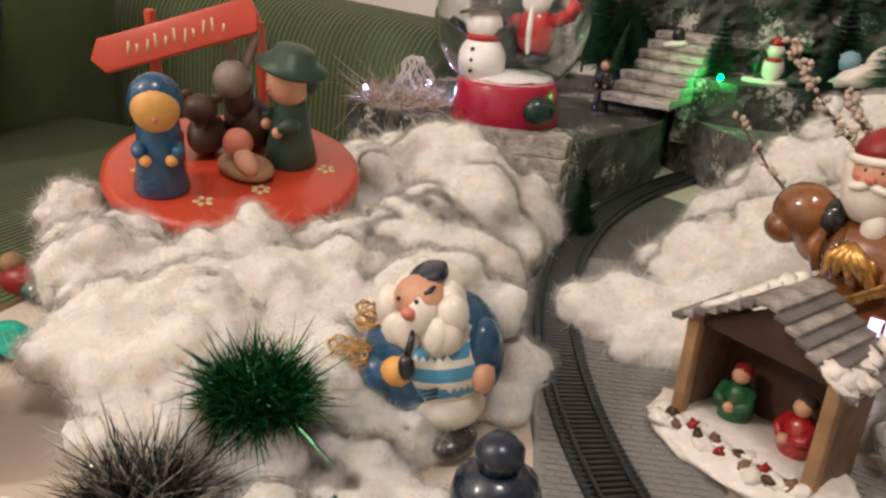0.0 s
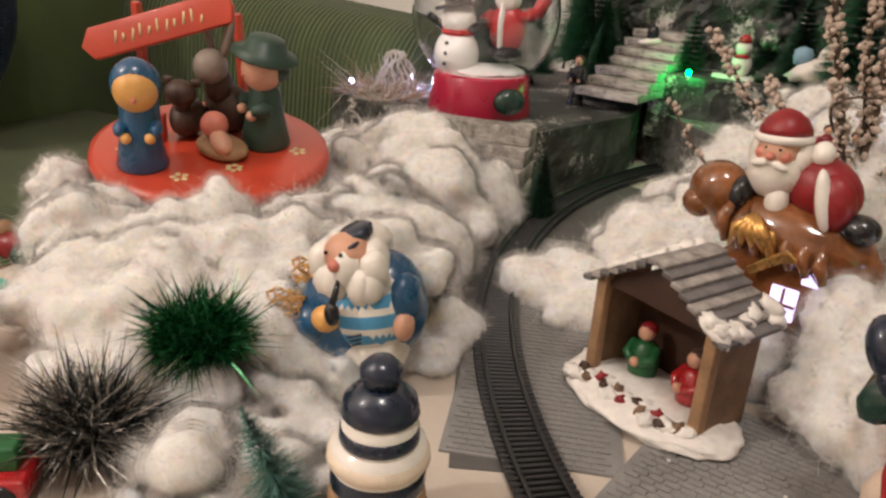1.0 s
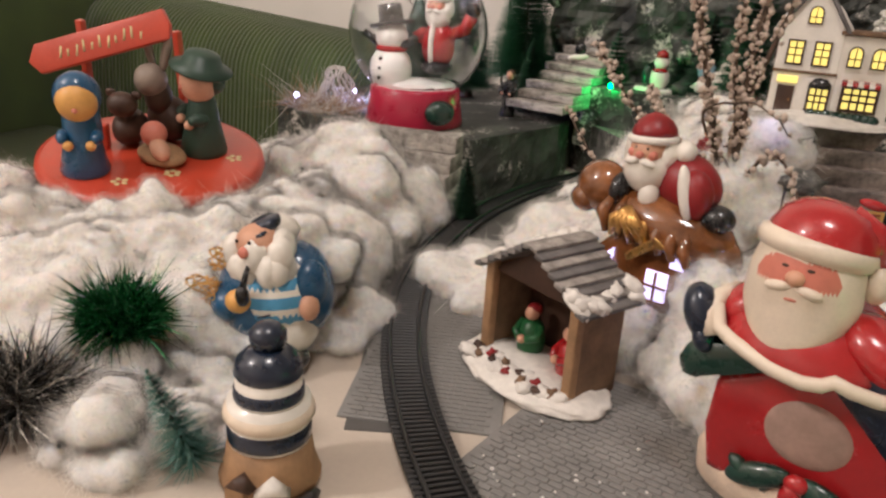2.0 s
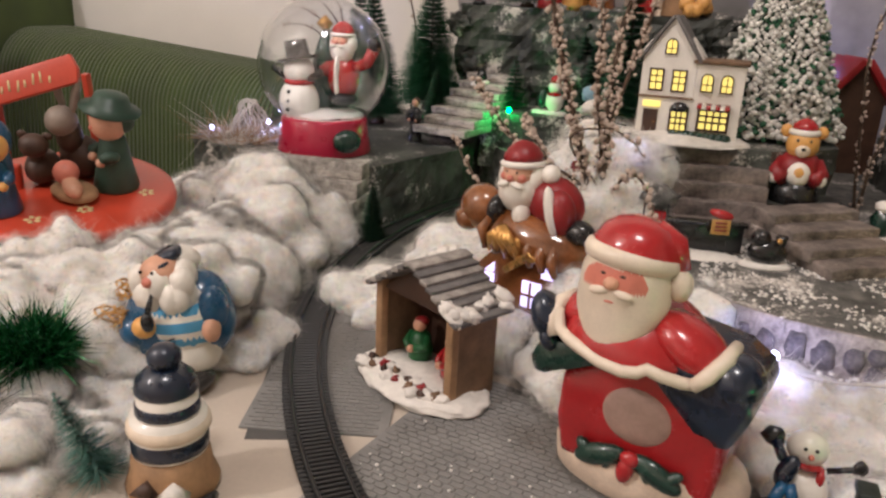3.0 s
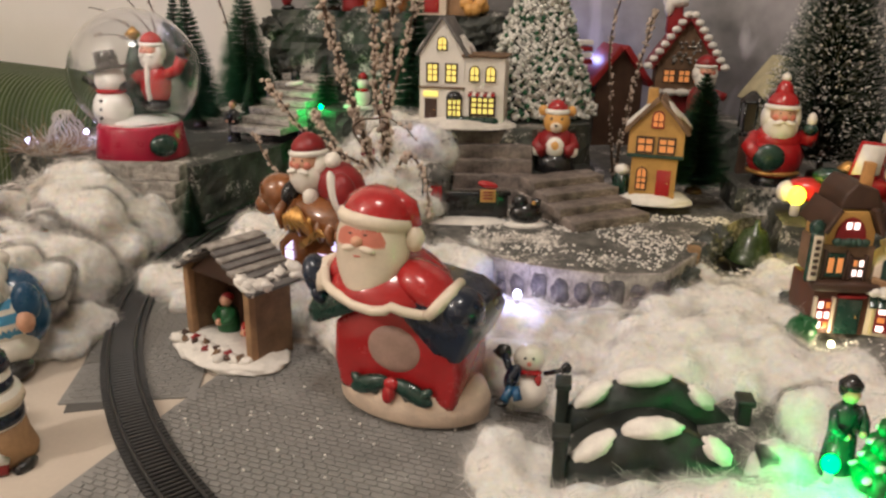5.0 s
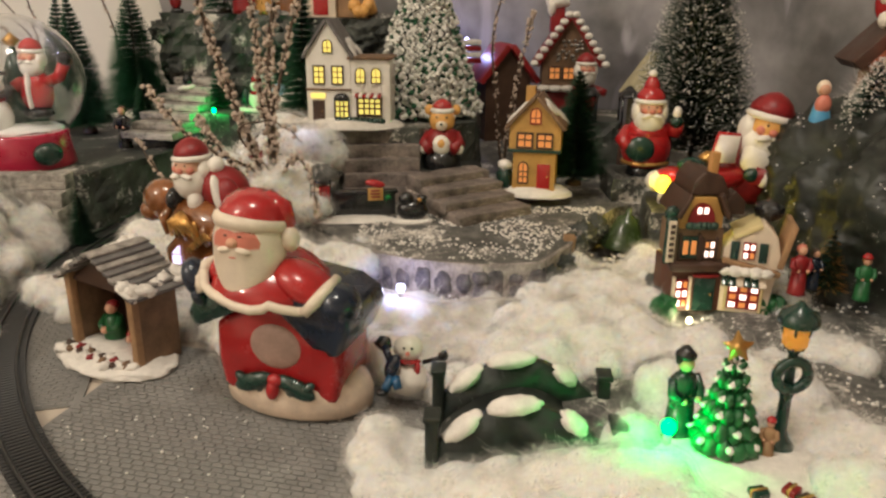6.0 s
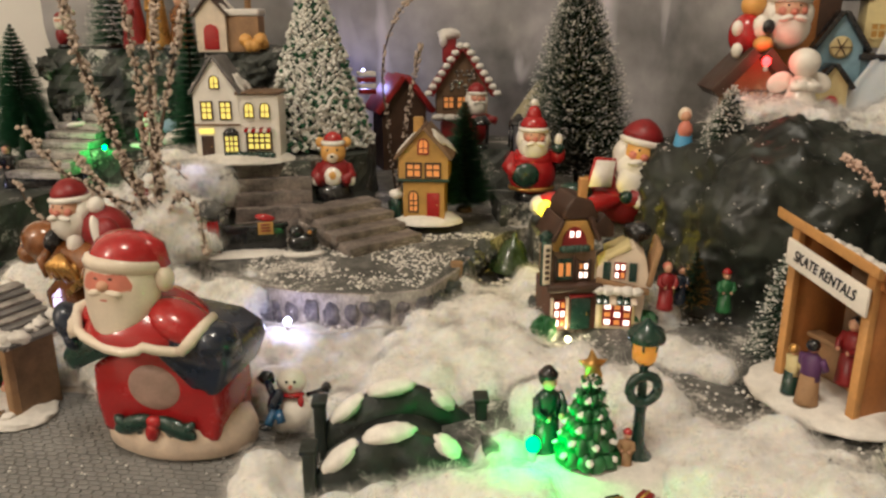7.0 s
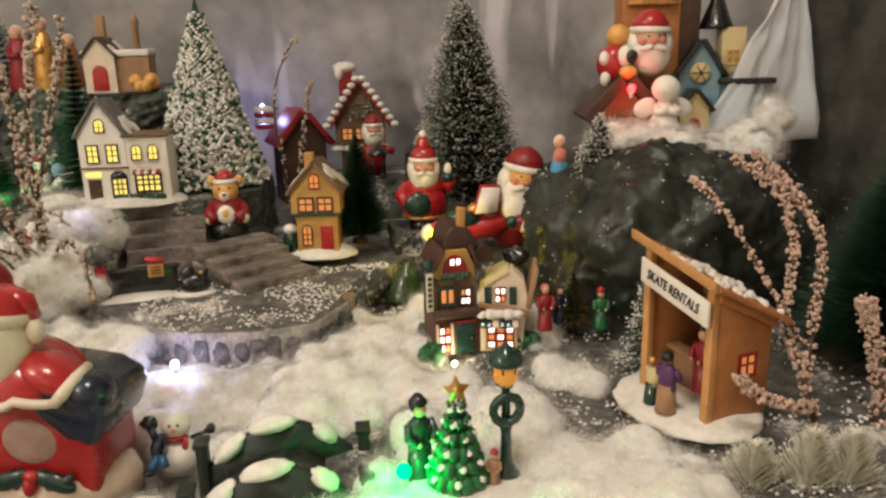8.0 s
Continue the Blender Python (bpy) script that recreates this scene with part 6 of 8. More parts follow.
f.ball(BLACK, (0.047, -0.004, 0.078), 0.009, sub=2)
f.tube(RED, [(-0.018, 0, 0.048), (-0.026, -0.010, 0.040)], 0.008)
f.ball(WHITE, (0, -0.016, 0.036), (0.004, 0.006, 0.028))
santa_head(f, (0.0, -0.002, 0.078), 0.017, 6)
f.make("globe_figurine", "red-coated bearded figurine waving inside the globe", "figurine", pose(-0.136, 0.950, 0.166, 0, 0, -8) @ Matrix.Scale(1.18, 4), "globe figures")
f = Fig()
f.lathe(GREEN_DARK, [(0.026, 0), (0.018, 0.03), (0.010, 0.06), (0.001, 0.085)])
f.lathe(GOLD, [(0.001, 0.078), (0.009, 0.086), (0.001, 0.094)], seg=5)
f.make("globe_figurine", "dark green tree with a gold star inside the globe", "figurine", pose(-0.178, 0.975, 0.150) @ Matrix.Scale(1.55, 4), "globe figures")


# ---- houses ----
def window(parent, x, z, w, h, y=0.0, nx=2, ny=3, pane=WIN_YELLOW, frame=BROWN_DARK, arched=False, m=None):
    """A framed window on a front wall (facing -y); the lit pane is its own part."""
    bm = bmesh.new()
    t = min(w, h) * 0.15
    out = [(-w / 2, 0), (w / 2, 0), (w / 2, h)] + ([(w / 2 * math.cos(a), h + w / 2 * math.sin(a)) for a in np.linspace(0, math.pi, 8)[1:-1].tolist()] if arched else []) + [(-w / 2, h)]
    box(bm, (w + 2 * t, 0.0022, t), (0, -0.0012, -t))
    box(bm, (t, 0.0020, h), (-w / 2 - t / 2, -0.0012, 0))
    box(bm, (t, 0.0020, h), (w / 2 + t / 2, -0.0012, 0))
    if arched:
        tube(bm, [((w / 2 + t / 2) * math.cos(a), -0.0012, h + (w / 2 + t / 2) * math.sin(a)) for a in np.linspace(0, math.pi, 9).tolist()], t * 0.55, 5)
    else:
        box(bm, (w + 2 * t, 0.0022, t), (0, -0.0012, h))
    top = h + (w * 0.42 if arched else 0)
    for i in range(1, nx):
        box(bm, (t * 0.7, 0.0014, top), (-w / 2 + w * i / nx, -0.0010, 0))
    for j in range(1, ny):
        box(bm, (w, 0.0014, t * 0.7), (0, -0.0010, h * j / ny))
    ob = part("window", bm, frame, parent, smooth=False)
    ob.matrix_basis = (m or Matrix()) @ pose(x, y, z)
    bm = bmesh.new()
    prism(bm, out, 0.0010, (0, -0.0006, 0))
    part("pane", bm, pane, ob, smooth=False)
    return ob


def gable_block(parent, w, d, h, rise, at, wall, roof, over=0.006, name="wall", roof_t=0.004, snow=None):
    """A block with a gable to the front (-y) and two roof slabs."""
    x, y, z = at
    bm = bmesh.new()
    prism(bm, [(-w / 2, 0), (w / 2, 0), (w / 2, h), (0, h + rise), (-w / 2, h)], d, (x, y, z), bevel=0.0006)
    part(name, bm, wall, parent, smooth=False)
    ang = math.degrees(math.atan2(rise, w / 2))
    ln = math.hypot(rise, w / 2) + over
    for s in (-1, 1):
        bm = bmesh.new()
        box(bm, (ln, d + 2 * over, roof_t), (s * ln / 2, d / 2, 0), bevel=0.0008)
        bmesh.ops.subdivide_edges(bm, edges=[e for e in bm.edges if e.calc_length() > 0.02], cuts=3)
        for v in bm.verts:
            v.co.z += 0.0008 * noise.noise(v.co * 120)
        ob = part("roof", bm, roof, parent)
        ob.matrix_basis = pose(x, y, z + h + rise + 0.0005, 0, s * ang, 0)
        if snow:
            bm = bmesh.new()
            for k in range(5):
                ball(bm, (s * ln * RNG.uniform(0.25, 0.95), d * RNG.uniform(0, 1), roof_t), (ln * 0.22, d * 0.2, 0.002), sub=2, rough=0.3, seed=k)
            sn = part("roof_snow", bm, snow, ob, "painted snow patches")


def door(parent, x, z, w, h, y, m, arch=False):
    bm = bmesh.new()
    out = [(-w / 2, 0), (w / 2, 0), (w / 2, h)] + ([(w / 2 * math.cos(a), h + w / 2 * math.sin(a)) for a in np.linspace(0, math.pi, 8)[1:-1].tolist()] if arch else []) + [(-w / 2, h)]
    prism(bm, out, 0.002, (x, y - 0.0015, z), bevel=0.0003)
    d = part("door", bm, m, parent)
    bm = bmesh.new()
    ball(bm, (x + w * 0.3, y - 0.0022, z + h * 0.5), 0.0009, sub=2)
    part("knob", bm, GOLD, d)


def snow_foot(parent, w, d, at=(0, 0, 0), h=0.008):
    bm = bmesh.new()
    ball(bm, (at[0], at[1], at[2]), (w / 2, d / 2, h), sub=4, rough=0.10)
    bmesh.ops.bisect_plane(bm, geom=bm.verts[:] + bm.edges[:] + bm.faces[:], plane_co=(0, 0, at[2]), plane_no=(0, 0, -1), clear_outer=True)
    part("snow_base", bm, SNOW_PAINT, parent, "painted snow base")


# white corner house with yellow lit windows
h = thing("village_house", "white ceramic village house with lit yellow windows", "house", pose(0.370, 0.800, 0.181, 0, 0, -5), "village houses")
snow_foot(h, 0.152, 0.112, (0, 0.022, 0), 0.012)
gable_block(h, 0.062, 0.058, 0.090, 0.046, (-0.026, 0, 0.006), WHITE, SLATE, 0.005, snow=SNOW_PAINT)
bm = bmesh.new()
box(bm, (0.056, 0.052, 0.086), (0.032, 0.027, 0.006), bevel=0.0008)
part("wing", bm, WHITE, h, smooth=False)
bm = bmesh.new()
box(bm, (0.062, 0.058, 0.004), (0.032, 0.026, 0.0925), bevel=0.001)
part("wing_roof", bm, BROWN_WOOD, h)
for k, zz in enumerate((0.050,)):
    bm = bmesh.new()
    box(bm, (0.064, 0.003, 0.0026), (-0.026, -0.001, zz), bevel=0.0005)
    part("cornice", bm, BROWN_WOOD, h)
window(h, -0.026, 0.102, 0.011, 0.010, 0, 2, 2, arched=True)
window(h, -0.039, 0.060, 0.013, 0.022, 0, 2, 3)
window(h, -0.013, 0.060, 0.013, 0.022, 0, 2, 3)
window(h, 0.019, 0.062, 0.011, 0.013, 0, 2, 2, arched=True)
window(h, 0.041, 0.062, 0.011, 0.013, 0, 2, 2, arched=True)
window(h, 0.031, 0.018, 0.030, 0.021, 0, 4, 3)
window(h, -0.008, 0.014, 0.017, 0.020, 0, 3, 3, arched=True)
door(h, -0.041, 0.006, 0.017, 0.030, 0, BROWN_DARK)
bm = bmesh.new()
box(bm, (0.020, 0.003, 0.007), (-0.041, -0.0012, 0.039), bevel=0.0005)
part("shop_sign", bm, WIN_YELLOW, h, "lit yellow sign board")
bm = bmesh.new()
lathe(bm, [(0.0115, 0), (0.011, 0.005), (0.006, 0.010), (0.001, 0.011)], (-0.008, -0.001, 0.036), squash=0.6)
part("awning", bm, BLACK, h, "black domed awning")
for k in range(7):
    bm = bmesh.new()
    box(bm, (0.0052, 0.011, 0.0016), (0.0145 + 0.0052 * k, -0.005, 0.044), (24, 0, 0))
    part("awning_stripe", bm, (RED, WHITE)[k % 2], h)
bm = bmesh.new()
for k in range(9):
    ball(bm, (-0.012 + 0.0075 * k, -0.007, 0.009), (0.006, 0.005, 0.006), sub=2, rough=0.4, seed=k)
part("hedge", bm, GREEN_DARK, h, "dark green hedge")
for zz in (0.020, 0.062):
    window(h, 0.030, zz, 0.014, 0.022, 0, 2, 3, m=pose(-0.057, 0.058, 0, 0, 0, -90))

# ochre house with red door
h = thing("village_house", "ochre yellow ceramic house with red door and snowy roof", "house", pose(0.626, 0.730, 0.100, 0, 0, -12) @ Matrix.Diagonal((1.1, 1.1, 1.18, 1)), "village houses")
snow_foot(h, 0.095, 0.070, (0.0, 0.020, 0), 0.012)
bm = bmesh.new()
box(bm, (0.052, 0.050, 0.048), (0, 0.025, 0.006), bevel=0.0008)
part("wall", bm, YELLOW, h, smooth=False)
gable_block(h, 0.062, 0.056, 0.026, 0.032, (0, -0.003, 0.054), YELLOW, BROWN_WOOD, 0.005, snow=SNOW_PAINT)
bm = bmesh.new()
box(bm, (0.064, 0.058, 0.004), (0, 0.025, 0.051), bevel=0.001)
part("cornice", bm, GREEN_HAT, h)
bm = bmesh.new()
box(bm, (0.012, 0.012, 0.022), (-0.010, 0.034, 0.100), bevel=0.001)
part("chimney", bm, YELLOW, h)
door(h, 0.012, 0.010, 0.016, 0.028, 0, RED)
window(h, -0.013, 0.016, 0.010, 0.018, 0, 2, 3, WIN_AMBER, arched=True)
window(h, -0.012, 0.058, 0.016, 0.014, -0.003, 2, 2, WIN_AMBER)
window(h, 0.012, 0.058, 0.016, 0.014, -0.003, 2, 2, WIN_AMBER)
window(h, 0.0, 0.085, 0.011, 0.010, -0.003, 2, 2, WIN_AMBER, RED_DARK, arched=True)
for yy in (0.012, 0.034):
    window(h, yy, 0.058, 0.012, 0.015, 0, 2, 2, WIN_YELLOW, m=pose(-0.031, 0.046, 0, 0, 0, -90))
bm = bmesh.new()
ball(bm, (-0.036, 0.010, 0.016), (0.010, 0.010, 0.018), rough=0.3)
part("shrub", bm, GREEN_DARK, h)
bm = bmesh.new()
ball(bm, (-0.036, 0.008, 0.034), (0.009, 0.009, 0.006), rough=0.2)
part("shrub_snow", bm, SNOW_PAINT, h)

# tall red house with snowy gable
h = thing("village_house", "deep red ceramic house with snow-edged gable and chimney", "house", pose(0.742, 1.180, 0.088, 0, 0, -4), "village houses")
bm = bmesh.new()
box(bm, (0.078, 0.060, 0.105), (0, 0.032, 0), bevel=0.002)
part("lower_wall", bm, RED_DARK, h)
gable_block(h, 0.098, 0.070, 0.050, 0.074, (0, 0, 0.105), BROWN_WOOD, RED_DARK, 0.014, roof_t=0.010)
for s in (-1, 1):
    bm = bmesh.new()
    for k in range(8):
        ball(bm, (s * (0.006 + 0.0085 * k), -0.014, 0.238 - 0.0125 * k), (0.008, 0.007, 0.006), sub=2, rough=0.2, seed=k)
    part("gable_snow", bm, SNOW_PAINT, h, "white snow edging")
bm = bmesh.new()
box(bm, (0.026, 0.024, 0.050), (-0.024, 0.030, 0.205), bevel=0.002)
part("chimney", bm, RED_DARK, h)
bm = bmesh.new()
ball(bm, (-0.024, 0.028, 0.258), (0.022, 0.019, 0.011), rough=0.15)
ball(bm, (-0.036, 0.018, 0.250), (0.008, 0.008, 0.016), rough=0.15)
part("chimney_snow", bm, SNOW_PAINT, h)
for xx in (-0.026, 0.0, 0.026):
    window(h, xx, 0.122, 0.018, 0.020, 0, 2, 2, WIN_AMBER)
bm = bmesh.new()
for k in range(30):
    ball(bm, (RNG.uniform(-0.024, 0.024), -0.002, RNG.uniform(0.155, 0.195)), 0.0035, sub=1)
part("glitter", bm, TINSEL_GREY, h)
bm = bmesh.new()
for k in range(5):
    ball(bm, (-0.046 + 0.022 * k, -0.006, 0.104), (0.014, 0.010, 0.007), sub=2, rough=0.2, seed=k)
part("sill_snow", bm, SNOW_PAINT, h)

# low red roofed house and the pale bird-house
h = thing("village_house", "small house with a red snow-flecked roof in the shade", "house", pose(0.632, 1.200, 0.088, 0, 0, 12), "village houses")
gable_block(h, 0.088, 0.08, 0.120, 0.056, (0, 0, 0), BROWN_DARK, RED_DARK, 0.014, roof_t=0.010)
for k in range(4):
    bm = bmesh.new()
    box(bm, (0.030, 0.030, 0.008), (-0.074, 0.0, 0.150 + 0.011 * k), bevel=0.001)
    part("chimney_course", bm, (RED_DARK, SNOW_PAINT)[k % 2], h)
h = thing("village_house", "olive house with pale roof edges before the backdrop", "house", pose(0.905, 1.110, 0.088, 0, 0, 8), "village houses")
gable_block(h, 0.088, 0.06, 0.110, 0.060, (0, 0, 0), mat("olive_wall", (0.22, 0.20, 0.11), 0.7), mat("pale_straw_roof", (0.50, 0.45, 0.28), 0.7), 0.016, roof_t=0.005)
window(h, 0.0, 0.085, 0.024, 0.020, 0, 3, 2, BROWN_DARK)
lantern = thing("lantern", "small black lantern standing by the red house", "lantern", pose(0.815, 1.00, 0.088))
bm = bmesh.new()
box(bm, (0.030, 0.030, 0.006), (0, 0, 0.060), bevel=0.001)
lathe(bm, [(0.022, 0.112), (0.020, 0.116), (0.004, 0.130)], seg=4, rot=(0, 0, 45))
for sx in (-1, 1):
    for sy in (-1, 1):
        box(bm, (0.003, 0.003, 0.050), (sx * 0.013, sy * 0.013, 0.063))
part("cage", bm, BLACK, lantern)
bm = bmesh.new()
box(bm, (0.03, 0.03, 0.060), (0, 0, 0), bevel=0.002)
part("plinth", bm, BROWN_DARK, lantern)

RED_BROWN = mat("red_brown_paint", (0.11, 0.040, 0.022), 0.5, var=0.3, scale=60, bump=0.3)
# inn with two bays
PANE_BRIGHT = mat("bright_pinkish_pane", (0.85, 0.70, 0.62), 0.3, var=0.1, glow=(1.0, 0.72, 0.60), power=3.0)


def pane_board(parent, x, z, w, h, y, nx, ny, frame, lit, rim=None, m=None, arched=False):
    """A thick painted window board with small panes let into it; only some of them glow."""
    bm = bmesh.new()
    if arched:
        prism(bm, [(-w / 2, 0), (w / 2, 0)] + [(w / 2 * math.cos(a), h * math.sin(a)) for a in np.linspace(0.1, math.pi - 0.1, 9).tolist()], 0.003, (0, -0.0024, 0), bevel=0.0004)
    else:
        box(bm, (w, 0.003, h), (0, -0.0009, 0), bevel=0.0004)
    ob = part("window", bm, frame, parent, smooth=False)
    ob.matrix_basis = (m or Matrix()) @ pose(x, y, z)
    for i in range(nx):
        for k in range(ny):
            on = (i, k) in lit
            bm = bmesh.new()
            box(bm, (w / nx * 0.62, 0.0012, h / ny * 0.62), (-w / 2 + w * (i + 0.5) / nx, -0.0026, h / ny * (k + 0.19) * (0.8 if arched else 1)), bevel=0.0003)
            if not arched or on:
                part("pane", bm, PANE_BRIGHT if on else WIN_AMBER, ob)
    if rim:
        for s in (-1, 1):
            bm = bmesh.new()
            box(bm, (0.0028, 0.0040, h + 0.004), (s * (w / 2 + 0.0016), -0.001, -0.002), bevel=0.0005)
            part("jamb", bm, rim, ob)
    return ob


h = thing("village_house", "brown and cream two-bay village inn with glowing windows", "house", pose(0.780, 0.448, 0.052, 0, 0, 2) @ Matrix.Diagonal((1.08, 1.08, 1.36, 1)), "village houses")
bm = bmesh.new()
prism(bm, [(-0.044, 0), (0.004, 0), (0.004, 0.036), (-0.044, 0.036)], 0.050, (0, -0.004, 0.002), bevel=0.001)
part("ground_storey", bm, RED_BROWN, h)
bm = bmesh.new()
prism(bm, [(-0.042, 0), (0.002, 0), (0.002, 0.026), (-0.042, 0.026)], 0.046, (0, -0.001, 0.040), bevel=0.001)
part("middle_storey", bm, BROWN_WOOD, h)
bm = bmesh.new()
prism(bm, [(-0.040, 0), (0.000, 0), (0.000, 0.010), (-0.008, 0.024), (-0.032, 0.024), (-0.040, 0.010)], 0.044, (0, 0.000, 0.066), bevel=0.001)
part("top_storey", bm, YELLOW, h)
bm = bmesh.new()
box(bm, (0.056, 0.014, 0.006), (-0.020, -0.004, 0.036), (8, 0, 0), 0.002)
part("porch_roof", bm, BROWN_DARK, h)
for s, ang in ((-1, 60), (1, 60)):
    bm = bmesh.new()
    box(bm, (0.020, 0.056, 0.004), (0, 0.022, 0), bevel=0.001)
    bmesh.ops.subdivide_edges(bm, edges=[e for e in bm.edges if e.calc_length() > 0.015], cuts=3)
    for v in bm.verts:
        v.co.z += 0.0012 * noise.noise(v.co * 130)
    part("roof", bm, BROWN_DARK, h).matrix_basis = pose(-0.020 + s * 0.0172, -0.002, 0.083, 0, s * ang, 0)
bm = bmesh.new()
prism(bm, [(-0.017, 0), (0.020, 0), (0.012, 0.014), (-0.006, 0.018), (-0.014, 0.010)], 0.050, (-0.016, 0.000, 0.091), bevel=0.002)
part("roof", bm, BROWN_DARK, h)
bm = bmesh.new()
box(bm, (0.008, 0.008, 0.020), (-0.012, 0.010, 0.102), (0, 4, 0), 0.001)
part("chimney", bm, TAN_LIGHT, h)
bm = bmesh.new()
prism(bm, [(-0.010, 0), (0.010, 0), (0.010, 0.010), (0.0, 0.018), (-0.010, 0.010)], 0.016, (0.010, 0.002, 0.076), bevel=0.001)
part("dormer", bm, BROWN_DARK, h)
BAY = pose(0.003, -0.003, 0.002, 0, 0, -18)
bm = bmesh.new()
prism(bm, [(0, 0), (0.044, 0), (0.050, 0.046), (0.046, 0.060), (0.034, 0.070), (0.010, 0.058), (0, 0.050)], 0.040, (0, 0, 0), bevel=0.001)
part("bay_wall", bm, CREAM, h).matrix_basis = BAY
bm = bmesh.new()
box(bm, (0.052, 0.006, 0.0046), (0.025, -0.002, 0.035), (0, 9, 0), 0.001)
part("beam", bm, TAN, h).matrix_basis = BAY
bm = bmesh.new()
box(bm, (0.005, 0.046, 0.034), (0.050, 0.018, 0.038), (0, 14, 0), 0.001)
part("roof", bm, TAN, h).matrix_basis = BAY
bm = bmesh.new()
box(bm, (0.026, 0.044, 0.004), (0.020, 0.020, 0.062), (0, -24, 0), 0.001)
part("roof", bm, PALE_YELLOW, h).matrix_basis = BAY
for k in range(6):
    bm = bmesh.new()
    box(bm, (0.0060, 0.012, 0.0016), (0.004 + 0.0066 * k, -0.005, 0.0265), (34, 0, 0), 0.0003)
    part("awning_stripe", bm, (GREEN_DARK, GREEN_DARK, CREAM)[k % 3], h).matrix_basis = BAY
for k in range(5):
    bm = bmesh.new()
    ball(bm, (0.003 + 0.009 * k, -0.005, 0.034), (0.0065, 0.005, 0.0035 + 0.001 * (k % 2)), sub=3, rough=0.3, seed=k)
    part("snow_patch", bm, SNOW_PAINT, h).matrix_basis = BAY
pane_board(h, 0.022, 0.004, 0.028, 0.019, -0.0005, 3, 3, RED_DARK, {(0, 2), (0, 0), (1, 1), (2, 2), (2, 0)}, PALE_YELLOW, BAY)
pane_board(h, 0.022, 0.043, 0.011, 0.013, -0.0005, 2, 2, RED_DARK, {(0, 0), (1, 1), (0, 1)}, None, BAY)
for s in (-1, 1):
    bm = bmesh.new()
    box(bm, (0.0075, 0.0026, 0.015), (0.022 + s * 0.0125, -0.0012, 0.041), bevel=0.0006)
    part("shutter", bm, GREEN_DARK, h).matrix_basis = BAY
pane_board(h, -0.034, 0.006, 0.012, 0.022, -0.0045, 2, 3, RED_DARK, {(0, 0), (0, 2), (1, 1), (0, 1)}, CREAM)
door(h, -0.012, 0.003, 0.020, 0.026, -0.0045, GREEN_DARK)
bm = bmesh.new()
box(bm, (0.024, 0.005, 0.0022), (-0.012, -0.006, 0.030), bevel=0.0006)
part("lintel", bm, RED_DARK, h)
pane_board(h, -0.030, 0.044, 0.015, 0.017, -0.0015, 2, 1, GREEN_DARK, set(), BROWN_DARK)
pane_board(h, -0.011, 0.044, 0.010, 0.014, -0.0015, 2, 2, BROWN_DARK, {(0, 0), (1, 0), (1, 1)}, BROWN_DARK)
pane_board(h, -0.021, 0.071, 0.025, 0.015, -0.0008, 4, 2, RED_DARK, {(1, 1), (2, 1)}, None, None, True)
bm = bmesh.new()
for k in range(6):
    ball(bm, (-0.032 + 0.0045 * k, -0.004, 0.069), (0.0040, 0.0035, 0.0030), sub=2, rough=0.4, seed=k)
part("window_box", bm, GREEN_HAT, h, "green plants on a window sill")
bm = bmesh.new()
box(bm, (0.011, 0.006, 0.036), (-0.049, -0.004, 0.040), bevel=0.003)
ball(bm, (-0.049, -0.002, 0.078), (0.0065, 0.005, 0.006), sub=3, rough=0.2)
post = part("sign_post", bm, GREEN_DARK, h)
bm = bmesh.new()
box(bm, (0.0075, 0.002, 0.032), (-0.049, -0.0075, 0.042), bevel=0.001)
sg = part("hanging_sign", bm, CREAM, post, "pale upright sign")
for k in range(6):
    bm = bmesh.new()
    box(bm, (0.004, 0.0008, 0.0026), (-0.049, -0.0088, 0.046 + 0.0045 * k))
    part("lettering_bar", bm, BROWN_DARK, post)
bm = bmesh.new()
ball(bm, (0.050, 0.016, 0.076), (0.013, 0.013, 0.008), sub=3, rough=0.25)
part("chimney_cap", bm, BLACK, h)
for k in range(9):
    bm = bmesh.new()
    ball(bm, (-0.056 + 0.004 * k if k < 4 else 0.044 + 0.004 * (k - 4), -0.010 + 0.005 * (k % 2), 0.006), (0.008, 0.007, 0.009), sub=3, rough=0.5, freq=4, seed=k)
    part("hedge", bm, GREEN, h)

# chapel on the upper tier, golden cradle, standing figures
h = thing("chapel", "cream stone chapel with red door on the upper ledge", "chapel", pose(0.292, 1.120, 0.318, 0, 0, -6), "village houses")
gable_block(h, 0.052, 0.070, 0.062, 0.030, (0, 0, 0), CREAM, BROWN_DARK, 0.006, snow=SNOW_PAINT)
door(h, 0.0, 0.004, 0.026, 0.030, 0, RED, True)
bm = bmesh.new()
box(bm, (0.014, 0.014, 0.050), (0.0, 0.036, 0.080), bevel=0.001)
part("chimney", bm, TAN, h)
bm = bmesh.new()
lathe(bm, [(0.006, 0), (0.005, 0.05), (0.008, 0.056), (0.001, 0.075)], (0.062, 0.02, 0.060))
box(bm, (0.058, 0.05, 0.060), (0.052, 0.032, 0.0), bevel=0.001)
part("side_wing", bm, TAN, h)
bm = bmesh.new()
box(bm, (0.062, 0.056, 0.012), (0.052, 0.032, 0.0605), (0, 0, 0), 0.003)
part("wing_roof_snow", bm, SNOW_PAINT, h)
f = Fig()
for k in range(9):
    a = k * 0.7
    f.ball(GOLD_SKIN, (0.014 * math.cos(a), 0.008 * math.sin(a), 0.016 + 0.006 * math.sin(k * 1.7)), (0.011, 0.009, 0.011), rough=0.2, sub=2)
